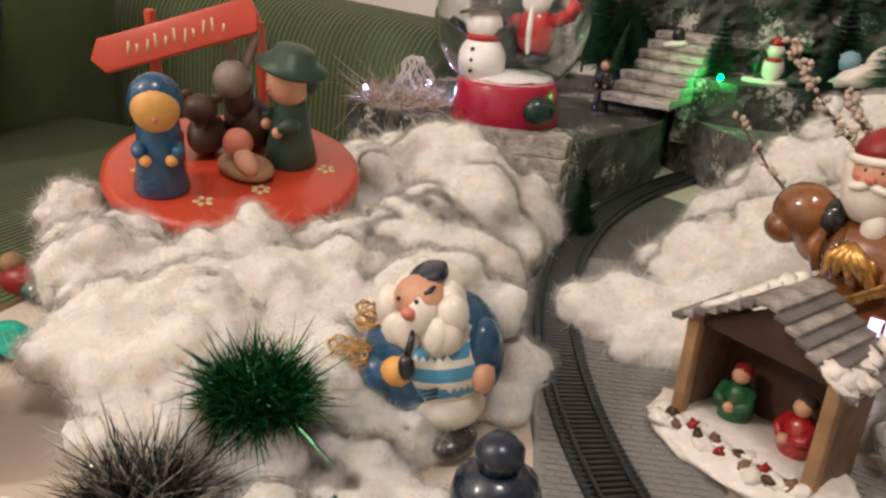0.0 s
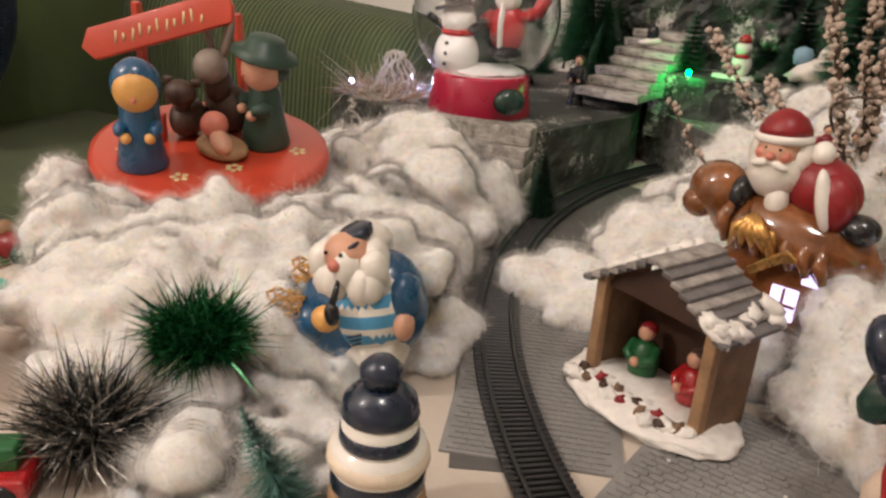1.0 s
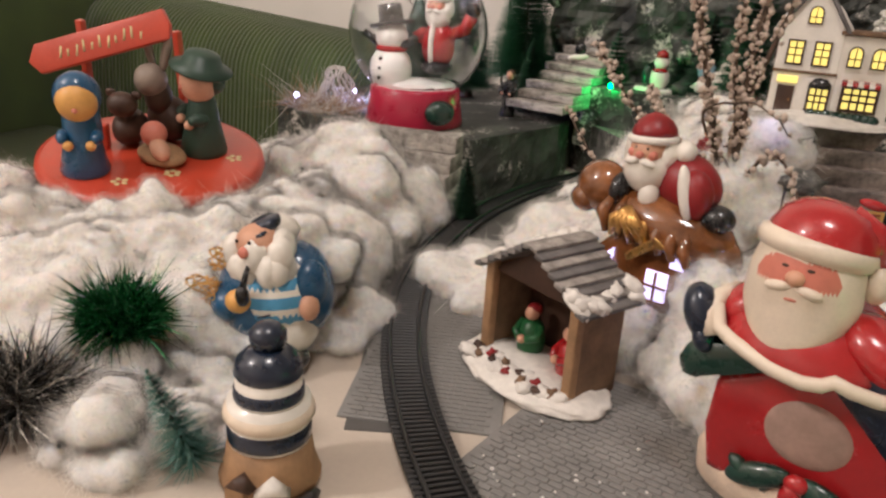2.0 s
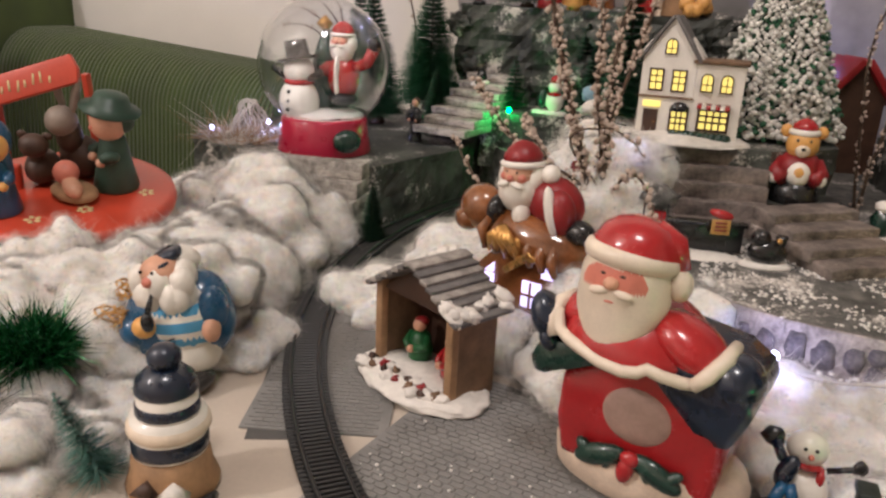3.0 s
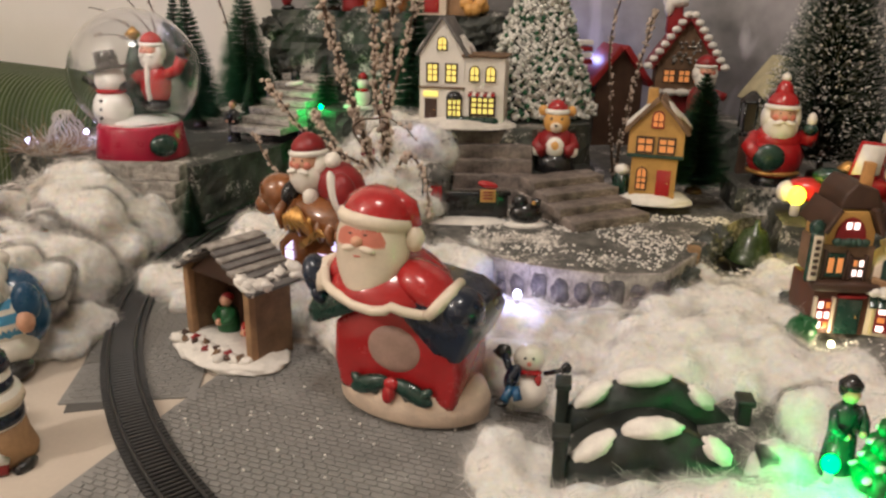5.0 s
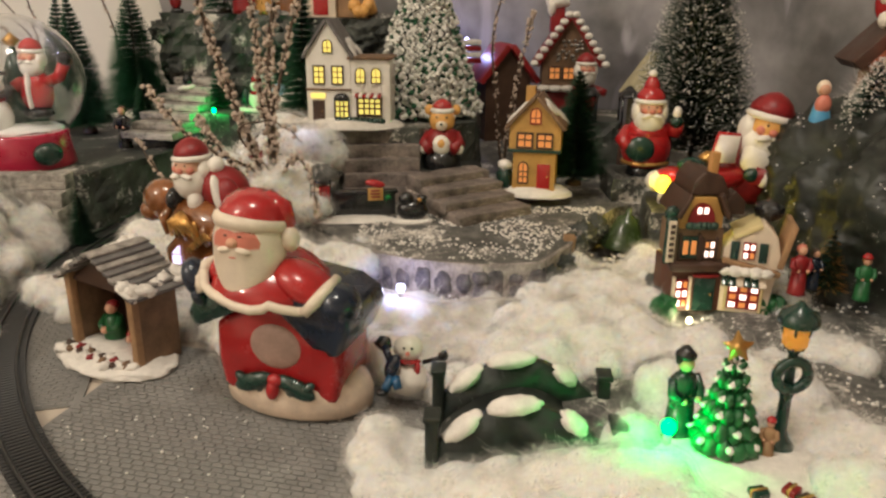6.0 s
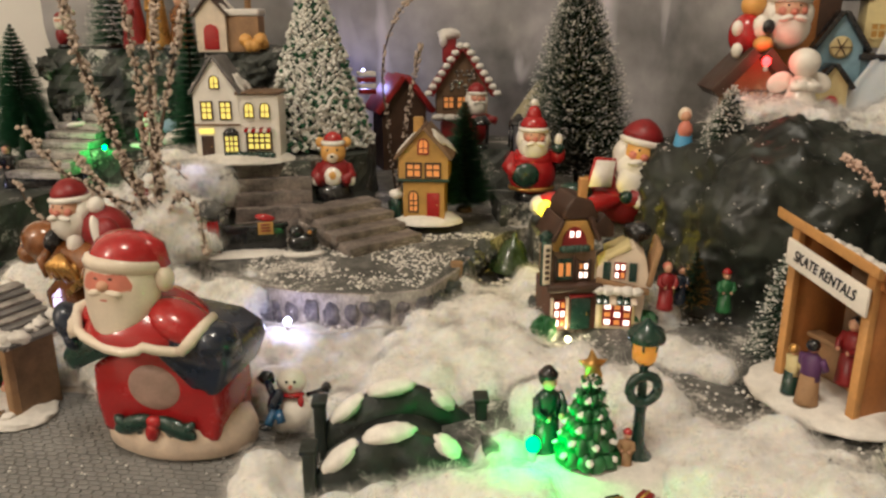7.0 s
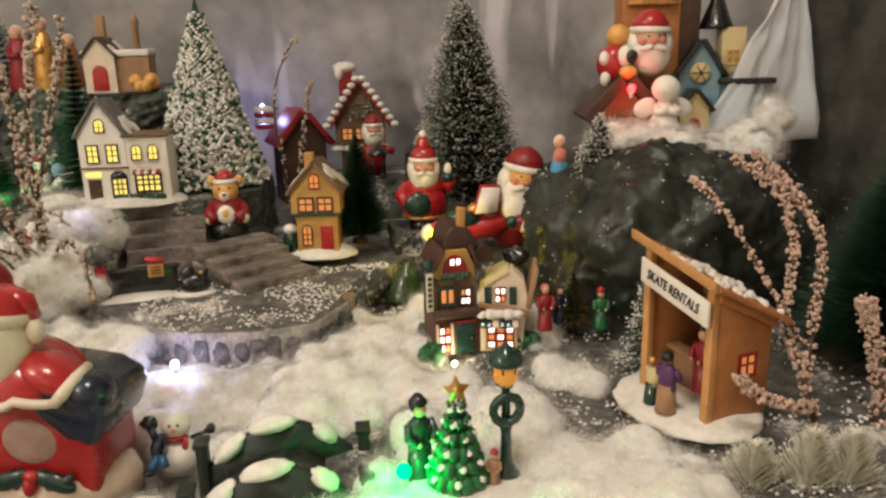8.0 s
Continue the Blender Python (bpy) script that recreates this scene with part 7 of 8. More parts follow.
f.make("golden_cradle_figurine", "small glossy golden cradle figurine on the upper ledge", "figurine", pose(0.368, 1.085, 0.318))
for x, y, hh, robe, lab in ((0.165, 1.285, 0.135, GOLD, "golden robed"), (0.120, 1.295, 0.120, RED_DARK, "dark red robed"), (0.212, 1.275, 0.10, BROWN, "brown robed")):
    f = Fig()
    f.lathe(robe, [(0.024, 0), (0.025, 0.01), (0.018, hh * 0.5), (0.014, hh * 0.78), (0.006, hh * 0.84)])
    f.ball(SKIN, (0, -0.003, hh * 0.90), (0.011, 0.011, 0.013), sub=2)
    f.ball(CREAM, (0, 0.003, hh * 0.92), (0.013, 0.012, 0.014), sub=2)
    f.tube(robe, [(-0.014, 0, hh * 0.7), (-0.012, -0.018, hh * 0.55), (0.004, -0.022, hh * 0.58)], 0.006)
    f.make("robed_figurine", "%s standing figurine on the upper ledge" % lab, "figurine", pose(x, y, 0.316), "robed figures")
brush_tree("brush_tree", "small green bristle tree on the upper ledge", 0.16, 0.055, (0.070, 1.33, 0.318), (0, 0), 14, 110, NEEDLE, NEEDLE_WHITE)
for x, y in ((0.14, 1.275), (0.20, 1.262), (0.262, 1.165), (0.40, 1.10)):
    bm = bmesh.new()
    ball(bm, (0, 0, 0.004), (0.024, 0.014, 0.008), sub=3, rough=0.35, seed=x * 90)
    solo("fieldstone", bm, ROCK_SNOWY, "small snow-dusted stone on the upper ledge", "stone", pose(x, y, 0.316), "fieldstones")

for k, (x, y, r) in enumerate(((-0.03, 1.270, 0.036), (0.225, 1.185, 0.046), (0.285, 1.066, 0.042), (0.36, 1.066, 0.038), (0.44, 1.068, 0.040))):
    for lvl in range(3):
        bm = bmesh.new()
        ball(bm, (0, 0, 0), (r * 1.2, r * 0.7, r * 0.62), sub=4, rough=0.42, freq=2.6, seed=k * 5.1 + lvl * 2.3)
        solo("cliff_stone", bm, ROCK, "dark snow-flecked stone in the face of the cliff", "stone", pose(x + 0.022 * math.sin(k * 3 + lvl * 2), y + 0.016 * lvl, 0.150 + 0.066 * lvl, 0, 0, 40 * k + 60 * lvl), "cliff stones")
for x, y, z, hh, rr in ((0.205, 1.190, 0.146, 0.150, 0.036), (0.235, 1.060, 0.140, 0.130, 0.036), (-0.045, 1.150, 0.090, 0.120, 0.030)):
    brush_tree("brush_tree", "dark green bottle-brush tree before the cliff", hh, rr, (x, y, z), (0, 0), 18, 110, NEEDLE_DARK, NEEDLE, r_top=0.1)
f = Fig()
f.ball(WHITE, (0, 0, 0.016), (0.030, 0.012, 0.012), (0, -24, 0), rough=0.3)
f.ball(WHITE, (0.018, 0.002, 0.036), (0.014, 0.008, 0.018), (0, 30, 0), rough=0.3)
f.ball(PALE_BLUE, (-0.016, 0.002, 0.030), (0.012, 0.008, 0.012), rough=0.3)
f.make("white_bird_figurine", "pale bluish-white bird ornament before the cliff", "figurine", pose(0.252, 0.985, 0.176, 0, 0, -10))

# ---- more figurines ----
f = Fig()
f.lathe(BLACK, [(0.024, 0), (0.026, 0.004), (0.022, 0.018)], squash=0.85)
f.ball(RED, (0, 0, 0.040), (0.036, 0.031, 0.034))
f.ball(RED, (0, 0, 0.062), (0.030, 0.026, 0.022))
f.ball(GREEN_DARK, (-0.012, -0.028, 0.042), (0.020, 0.008, 0.018))
f.tube(RED, [(-0.026, 0, 0.066), (-0.036, -0.012, 0.052), (-0.026, -0.026, 0.044)], 0.010)
f.tube(RED, [(0.026, 0, 0.066), (0.038, -0.012, 0.066), (0.034, -0.020, 0.076)], 0.010)
f.ball(GREEN_DARK, (0.034, -0.022, 0.080), (0.009, 0.009, 0.009), sub=2)
f.ball(WHITE, (0.034, -0.022, 0.092), (0.006, 0.006, 0.010), sub=2)
f.lathe(GOLD, [(0.0335, 0.018), (0.0345, 0.020), (0.0335, 0.023)], squash=0.86)
santa_head(f, (0, -0.006, 0.092), 0.023, 4)
f.lathe(RED, [(0.014, 0), (0.009, 0.016), (0.004, 0.024)], (0, -0.004, 0.116))
f.ball(WHITE, (0, -0.004, 0.142), 0.006, sub=2)
f.make("santa_figurine", "standing red-coated bearded figurine holding a green wreath", "figurine", pose(0.790, 0.785, 0.118, 0, 0, -6))
rock_block("boulder", "dark stone under the standing red figurine", [(0.74, 0.75), (0.84, 0.75), (0.86, 0.84), (0.74, 0.84)], 0.03, 0.120, ROCK)

f = Fig()
f.ball(RED_DARK, (0.006, 0.010, 0.040), (0.044, 0.034, 0.040))
f.ball(RED, (-0.045, -0.010, 0.030), (0.046, 0.022, 0.018), (0, -14, 0))
f.ball(RED, (-0.090, -0.014, 0.020), (0.030, 0.018, 0.015), (0, -8, 0))
f.ball(WHITE, (-0.112, -0.014, 0.012), (0.014, 0.016, 0.014))
f.ball(GREEN_DARK, (-0.070, -0.020, 0.040), (0.024, 0.014, 0.012))
f.lathe(GOLD, [(0.010, 0), (0.012, 0.003), (0.004, 0.012)], (-0.058, -0.016, 0.050))
f.prism(WHITE, [(-0.018, 0), (0.012, 0.004), (0.016, 0.038), (-0.010, 0.036)], 0.004, (-0.040, -0.034, 0.052), (-20, 0, 10))
f.prism(RED, [(-0.020, -0.002), (0.015, 0.002), (0.019, 0.041), (-0.012, 0.039)], 0.004, (-0.040, -0.0295, 0.052), (-20, 0, 10))
f.tube(RED_DARK, [(0.030, 0, 0.062), (0.026, -0.028, 0.045), (-0.004, -0.034, 0.046)], 0.012)
f.ball(GREEN_DARK, (-0.006, -0.036, 0.046), (0.011, 0.010, 0.009), sub=2)
f.ball(WHITE, (0.010, -0.034, 0.044), (0.008, 0.012, 0.012), sub=2)
santa_head(f, (0.004, -0.006, 0.098), 0.031, 12, RED_DARK, GOLD_SKIN)
f.ball(WHITE, (0.040, 0.0, 0.098), 0.009, sub=2)
f.ball(WHITE, (0.002, -0.024, 0.066), (0.024, 0.014, 0.024), rough=0.1)
f.make("reading_santa_figurine", "reclining red-coated figurine with white beard reading a book", "figurine", pose(0.886, 0.672, 0.107, 0, 9, -8))
rock_block("boulder", "dark stone under the reclining figurine", [(0.76, 0.63), (0.86, 0.60), (0.95, 0.64), (0.95, 0.74), (0.78, 0.74)], 0.03, 0.107, ROCK)

f = Fig()
f.lathe(BLACK, [(0.030, 0), (0.033, 0.006), (0.031, 0.022), (0.022, 0.032)])
f.ball(RED_DARK, (0, 0, 0.042), (0.029, 0.026, 0.026))
f.ball(WHITE, (0, -0.018, 0.040), (0.016, 0.012, 0.016))
for s in (-1, 1):
    f.tube(RED_DARK, [(s * 0.022, 0, 0.052), (s * 0.030, -0.012, 0.040), (s * 0.018, -0.026, 0.034)], 0.009)
    f.ball(WHITE, (s * 0.028, -0.016, 0.034), 0.009, sub=2)
    f.ball(GOLD_SKIN, (s * 0.022, 0.004, 0.088), (0.008, 0.005, 0.008), sub=2)
f.ball(GOLD_SKIN, (0, -0.024, 0.042), (0.009, 0.007, 0.009), sub=2)
f.ball(GOLD_SKIN, (0, -0.004, 0.074), (0.021, 0.019, 0.019))
f.ball(CREAM, (0, -0.020, 0.068), (0.010, 0.008, 0.008), sub=2)
f.ball(BLACK, (0, -0.028, 0.071), (0.003, 0.002, 0.002), sub=2)
for s in (-1, 1):
    f.ball(BLACK, (s * 0.008, -0.021, 0.080), 0.0018, sub=2)
f.lathe(WHITE, [(0.017, 0), (0.020, 0.002), (0.020, 0.006), (0.017, 0.008)], (0, -0.001, 0.084))
f.lathe(RED, [(0.017, 0), (0.015, 0.006), (0.008, 0.012), (0.001, 0.014)], (0, -0.001, 0.091))
f.make("bear_figurine", "brown toy bear figurine in red suit and cap", "figurine", pose(0.503, 0.800, 0.121, 0, 0, -4) @ Matrix.Diagonal((0.86, 0.86, 0.96, 1)))

f = Fig()
f.ball(RED_DARK, (0, 0, 0.030), (0.024, 0.020, 0.032))
f.tube(RED_DARK, [(0.018, 0, 0.046), (0.034, -0.014, 0.040)], 0.007)
santa_head(f, (0, -0.004, 0.078), 0.019, 4, RED_DARK)
f.make("santa_figurine", "small red figurine with white beard under the red house", "figurine", pose(0.750, 1.06, 0.160, 0, 0, 8))
rock_block("boulder", "dark stone in front of the red house", [(0.68, 1.0), (0.80, 0.99), (0.83, 1.14), (0.66, 1.14)], 0.05, 0.160, ROCK)

# snowman and climbing child by the candle house
f = Fig()
f.ball(WHITE, (0.010, 0.006, 0.014), (0.018, 0.016, 0.016))
f.ball(WHITE, (0.010, 0.004, 0.042), (0.0135, 0.012, 0.0125))
f.ball(RED, (0.011, 0.002, 0.031), (0.012, 0.011, 0.003), sub=2)
f.ball(RED, (0.020, -0.004, 0.026), (0.003, 0.002, 0.006), sub=2)
f.ball(BLACK, (0.008, -0.008, 0.044), 0.0013, sub=2)
f.ball(BLACK, (0.015, -0.007, 0.044), 0.0013, sub=2)
f.ball(BLUSH, (0.012, -0.011, 0.040), (0.002, 0.004, 0.002), sub=2)
f.tube(BLACK, [(0.024, 0.004, 0.030), (0.034, 0.002, 0.034), (0.041, 0.0, 0.037)], 0.0022)
f.ball(BLACK, (0.042, 0, 0.038), (0.005, 0.003, 0.005), rough=0.3, sub=2)
f.ball(BLACK, (-0.012, 0, 0.046), (0.008, 0.005, 0.007), rough=0.2, sub=2)
f.ball(NAVY, (-0.001, -0.012, 0.028), (0.0065, 0.006, 0.012), (0, 22, 0))
f.tube(NAVY, [(-0.010, -0.004, 0.044), (-0.004, -0.010, 0.034)], 0.0035)
f.tube(BLUE, [(-0.001, -0.014, 0.020), (-0.006, -0.018, 0.008)], 0.0042)
f.ball(BLACK, (-0.008, -0.019, 0.006), (0.006, 0.005, 0.0035), sub=2)
f.tube(BLUE, [(0.002, -0.014, 0.020), (0.006, -0.018, 0.010)], 0.0040)
f.make("snowman_figurine", "small snowman figurine with red scarf and a navy child", "figurine", pose(0.458, 0.330, 0.020, -14, 0, -8))

# ---- bridge ----
BLACKGREEN = mat("black_green_stone", (0.014, 0.020, 0.016), 0.5, var=0.5, scale=70, bump=0.8)
bridge = thing("stone_bridge", "dark green-black toy bridge with snow patches on its rails", "bridge", pose(0.563, 0.254, 0.006, 0, 0, -4) @ Matrix.Diagonal((1.0, 1.22, 1.22, 1)))
def arch(x):
    return 0.026 + 0.032 * math.cos(x / 0.068 * math.pi / 2)
xs = np.linspace(-0.066, 0.066, 15).tolist()
bm = bmesh.new()
prism(bm, [(x, arch(x) - 0.020) for x in xs] + [(x, arch(x) - 0.027) for x in reversed(xs)], 0.056, (0, -0.028, 0))
part("deck", bm, ROCK, bridge)
for y, nm in ((-0.034, "front"), (0.027, "back")):
    bm = bmesh.new()
    prism(bm, [(x, arch(x)) for x in xs] + [(0.066, 0.0), (0.040, 0.0)] + [(x, 0.018 * math.cos(x / 0.04 * math.pi / 2)) for x in np.linspace(0.036, -0.036, 9).tolist()] + [(-0.040, 0.0), (-0.066, 0.0)], 0.008, (0, y, 0))
    bmesh.ops.subdivide_edges(bm, edges=[e for e in bm.edges if e.calc_length() > 0.012], cuts=1)
    for v in bm.verts:
        v.co += Vector((0, 1, 0.6)) * 0.0012 * noise.noise(v.co * 120)
    rail = part("parapet", bm, BLACKGREEN, bridge)
    for s in (-1, 1):
        bm = bmesh.new()
        box(bm, (0.010, 0.012, 0.046), (s * 0.069, y + 0.004, 0.0), bevel=0.0015)
        box(bm, (0.013, 0.015, 0.004), (s * 0.069, y + 0.004, 0.045), bevel=0.001)
        part("post", bm, BLACKGREEN, bridge)
    for x0, w in ((-0.046, 0.017), (-0.008, 0.021), (0.036, 0.012)):
        bm = bmesh.new()
        slope = math.degrees(math.atan((arch(x0 + 0.005) - arch(x0 - 0.005)) / 0.01))
        ball(bm, (x0, y + 0.003, arch(x0) - 0.001), (w, 0.0080, 0.0060), (0, -slope, 0), sub=3, rough=0.2, seed=x0 * 80)
        part("snow_patch", bm, SNOW_PAINT, rail, "white painted snow patch")
bm = bmesh.new()
for k in range(26):
    ball(bm, (RNG.uniform(0.036, 0.066), -0.040 + RNG.uniform(-0.006, 0.004), RNG.uniform(0.004, 0.030)), 0.0055, sub=1, rough=0.5, seed=k)
part("ivy", bm, GREEN_DARK, bridge)

# ---- lamp post, decorated tree and strollers on a snowy plate ----
bm = bmesh.new()
ball(bm, (0, 0, 0), (0.066, 0.050, 0.009), sub=4, rough=0.06)
solo("snow_plate", bm, SNOW_PAINT, "round painted snow plate under the lamp post", "base", pose(0.708, 0.166, 0.056))
post = thing("street_lamp", "dark green toy street lamp with wreath and amber lantern", "street lamp", pose(0.735, 0.184, 0.061))
bm = bmesh.new()
lathe(bm, [(0.0105, 0), (0.0110, 0.004), (0.0065, 0.010), (0.0045, 0.016), (0.0040, 0.040), (0.0048, 0.043), (0.0036, 0.046), (0.0032, 0.074), (0.0055, 0.078)], seg=16)
part("pole", bm, GREEN_DARK, post)
bm = bmesh.new()
tube(bm, [(0.0105 * math.cos(a) - 0.001, -0.0055, 0.060 + 0.0105 * math.sin(a)) for a in np.linspace(0, 2 * math.pi, 22).tolist()], 0.0038, 8)
for v in bm.verts:
    v.co += Vector((1, 1, 1)) * 0.001 * noise.noise(v.co * 300)
part("wreath", bm, GREEN_DARK, post)
bm = bmesh.new()
lathe(bm, [(0.0058, 0.078), (0.0092, 0.082), (0.0104, 0.096)], seg=6)
part("lantern_glass", bm, mat("amber_glass", (0.62, 0.24, 0.03), 0.25, glow=(1.0, 0.42, 0.06), power=0.35), post, "amber lantern panes")
for k in range(6):
    a = k * math.pi / 3
    bm = bmesh.new()
    tube(bm, [(0.0062 * math.cos(a), 0.0062 * math.sin(a), 0.078), (0.0108 * math.cos(a), 0.0108 * math.sin(a), 0.097)], 0.0009, 5)
    part("lantern_bar", bm, GREEN_DARK, post)
bm = bmesh.new()
lathe(bm, [(0.0135, 0.096), (0.0140, 0.098), (0.0120, 0.104), (0.0050, 0.108), (0.0016, 0.112)], seg=18)
part("lantern_cap", bm, GREEN_DARK, post)
tree = thing("decorated_tree", "green toy fir with snow dabs and gold star", "tree", pose(0.696, 0.182, 0.061))
bm = bmesh.new()
lathe(bm, [(0.006, 0), (0.006, 0.006)], seg=10)
part("trunk", bm, BARK, tree)
for k in range(6):
    bm = bmesh.new()
    r0 = 0.0245 * (1 - k / 6.6)
    for i in range(13 - k):
        a = i * 2 * math.pi / (13 - k) + k
        ball(bm, (r0 * 0.62 * math.cos(a), r0 * 0.62 * math.sin(a), 0.011 + k * 0.0105), (r0 * 0.42, r0 * 0.30, 0.0075), (0, 28, math.degrees(a)), sub=2, rough=0.3, seed=i + k)
    tier = part("tier", bm, GREEN, tree)
    bm = bmesh.new()
    for i in range(7 - k // 2):
        a = i * 2 * math.pi / (7 - k // 2) + k * 2
        ball(bm, (r0 * 0.92 * math.cos(a), r0 * 0.92 * math.sin(a), 0.0135 + k * 0.0105), (0.0036, 0.0030, 0.0016), (0, 20, math.degrees(a)), sub=2, rough=0.3, seed=i)
    part("snow_dab", bm, SNOW_PAINT, tier)
bm = bmesh.new()
out = []
for i in range(10):
    r, a = (0.0115, 0.0048)[i % 2], math.pi / 2 + i * math.pi / 5
    out.append((r * math.cos(a), r * math.sin(a)))
prism(bm, out, 0.003, (0, -0.002, 0.080), (-18, 0, 0), bevel=0.0005)
part("star", bm, GOLD, tree, "old-gold star")


def stroller(name, label, coat, hair, at, turn, h=0.058, low=None, hat=None, group="street figures"):
    f = Fig()
    f.lathe(low or coat, [(h * 0.17, 0), (h * 0.16, h * 0.05), (h * 0.13, h * 0.45)])
    f.lathe(coat, [(h * 0.15, h * 0.38), (h * 0.14, h * 0.5), (h * 0.15, h * 0.70), (h * 0.06, h * 0.78)], squash=0.75)
    for s in (-1, 1):
        f.tube(coat, [(s * h * 0.14, 0, h * 0.71), (s * h * 0.18, -h * 0.06, h * 0.56), (s * h * 0.10, -h * 0.14, h * 0.50)], h * 0.05)
        f.ball(SKIN, (s * h * 0.09, -h * 0.15, h * 0.50), h * 0.035, sub=2)
    f.ball(SKIN, (0, -h * 0.01, h * 0.87), (h * 0.085, h * 0.09, h * 0.10), sub=2)
    f.ball(hair, (0, h * 0.025, h * 0.90), (h * 0.10, h * 0.095, h * 0.095), sub=2)
    if hat:
        f.lathe(hat, [(h * 0.11, 0), (h * 0.11, h * 0.04), (h * 0.04, h * 0.12)], (0, h * 0.01, h * 0.93))
    return f.make(name, label, "figurine", pose(*at, 0, 0, turn), group)


stroller("street_figurine", "tiny figurine in a dark green coat beside the tree", GREEN_DARK, BLACK, (0.671, 0.205, 0.058), 20, 0.068, hat=BLACK)
stroller("street_figurine", "tiny child figurine in a red cap by the lamp", TAN, RED, (0.722, 0.172, 0.062), -30, 0.030, hat=RED)
stroller("street_figurine", "tiny caroler figurine in a dark red coat", RED_DARK, BLUSH, (0.853, 0.425, 0.082), 0, 0.052)
stroller("street_figurine", "tiny caroler figurine in green with a red cap", GREEN, GOLD, (0.916, 0.420, 0.078), -10, 0.046, hat=RED)
stroller("street_figurine", "tiny dark figurine standing by the decorated sapling", NAVY, BROWN_DARK, (0.875, 0.440, 0.082), 10, 0.042)
brush_tree("brush_tree", "tiny decorated fir between the carolers", 0.062, 0.020, (0.893, 0.445, 0.078), (0, 0), 10, 50, NEEDLE_DARK, GOLD)
for x, y, m, lab in ((0.700, 0.130, GREEN_DARK, "green"), (0.722, 0.132, RED_DARK, "red"), (0.727, 0.122, BROWN_DARK, "brown")):
    g = thing("gift_parcel", "tiny %s gift parcel on the snow plate" % lab, "parcel", pose(x, y, 0.060, 0, 0, RNG.uniform(0, 60)), "gift parcels")
    bm = bmesh.new()
    box(bm, (0.011, 0.009, 0.006), (0, 0, 0), bevel=0.0008)
    part("box", bm, m, g)
    bm = bmesh.new()
    box(bm, (0.0118, 0.002, 0.0066), (0, 0, 0))
    part("ribbon", bm, GOLD, g)

# ---- rental booth ----
booth = thing("rental_booth", "orange wooden skate rental booth with slanting roof and sign", "booth", pose(0.9385, 0.243, 0.070, 0, 0, -79))
bm = bmesh.new()
ball(bm, (-0.004, -0.016, 0.0), (0.072, 0.058, 0.010), sub=4, rough=0.06)
part("snow_base", bm, SNOW_PAINT, booth, "oval painted snow base")
W2, D2 = 0.041, 0.060
FALL_X, FALL_Y = 0.20, 0.50


def roof_z(x, y):
    return 0.133 - FALL_X * x - FALL_Y * (y + D2 / 2)


def to_roof(bm, low=0.02, drop=0.0):
    """Cut the tops of upright boards to the slope of the roof."""
    for v in bm.verts:
        if v.co.z > low:
            v.co.z = roof_z(v.co.x, v.co.y) - drop


bm = bmesh.new()
box(bm, (2 * W2, 0.004, 0.09), (0, D2 / 2, 0.004))
to_roof(bm, drop=0.003)
part("back_wall", bm, BROWN_WOOD, booth, smooth=False)
for s in (-1, 1):
    bm = bmesh.new()
    box(bm, (0.004, D2, 0.10), (s * W2, 0.0, 0.004), bevel=0.0004, seg=1)
    to_roof(bm, drop=0.003)
    part("side_wall", bm, ORANGE_WOOD, booth)
    bm = bmesh.new()
    box(bm, (0.008, 0.007, 0.10), (s * (W2 - 0.001), -D2 / 2 - 0.003, 0.004), bevel=0.0008)
    to_roof(bm, drop=0.003)
    part("post", bm, TAN_LIGHT, booth)
    bm = bmesh.new()
    box(bm, (0.0045, D2 + 0.004, 0.010), (s * (W2 + 0.003), 0.001, 0.0), bevel=0.0006)
    for v in bm.verts:
        v.co.z += roof_z(v.co.x, v.co.y) - 0.0115
    part("barge_board", bm, ORANGE_WOOD, booth)
bm = bmesh.new()
box(bm, (0.106, 0.082, 0.005), (0.0, 0.002, 0.0), bevel=0.001)
bmesh.ops.subdivide_edges(bm, edges=[e for e in bm.edges if e.calc_length() > 0.05], cuts=5)
for v in bm.verts:
    v.co.z += roof_z(v.co.x, v.co.y) - 0.0025 + 0.0006 * noise.noise(v.co * 90)
part("roof", bm, ORANGE_WOOD, booth)
bm = bmesh.new()
box(bm, (0.108, 0.006, 0.009), (-0.002, -0.041, 0.0), bevel=0.001)
for v in bm.verts:
    v.co.z += roof_z(v.co.x, v.co.y) - 0.0045
part("front_beam", bm, TAN_LIGHT, booth, "pale front edge of the roof")
bm = bmesh.new()
for k in range(90):
    x, y = RNG.uniform(-0.025, 0.048), RNG.uniform(-0.036, 0.040)
    r = RNG.uniform(0.0016, 0.0048)
    ball(bm, (x, y, roof_z(x, y) + 0.0030), (r, r, r * 0.8), sub=2, rough=0.4, seed=k)
part("roof_snow", bm, SNOW_PAINT, booth)
SLANT = math.degrees(math.atan(FALL_X))
bm = bmesh.new()
box(bm, (0.086, 0.003, 0.022), (0, 0, -0.0110), bevel=0.0006)
for v in bm.verts:
    v.co.z -= FALL_X * v.co.x
board = part("sign_board", bm, WHITE, booth, "white sign board")
board.matrix_basis = pose(0.002, -D2 / 2 - 0.0115, 0.1125)
bm = text_mesh("SKATE RENTALS", 0.0128, 0.0004)
letters = part("lettering", bm, BLACK, board, "black capital letters", smooth=False)
letters.matrix_basis = pose(0.0, -0.0022, 0.0, 0, SLANT, 0) @ Matrix.Diagonal((0.72, 1, 1, 1))
bm = bmesh.new()
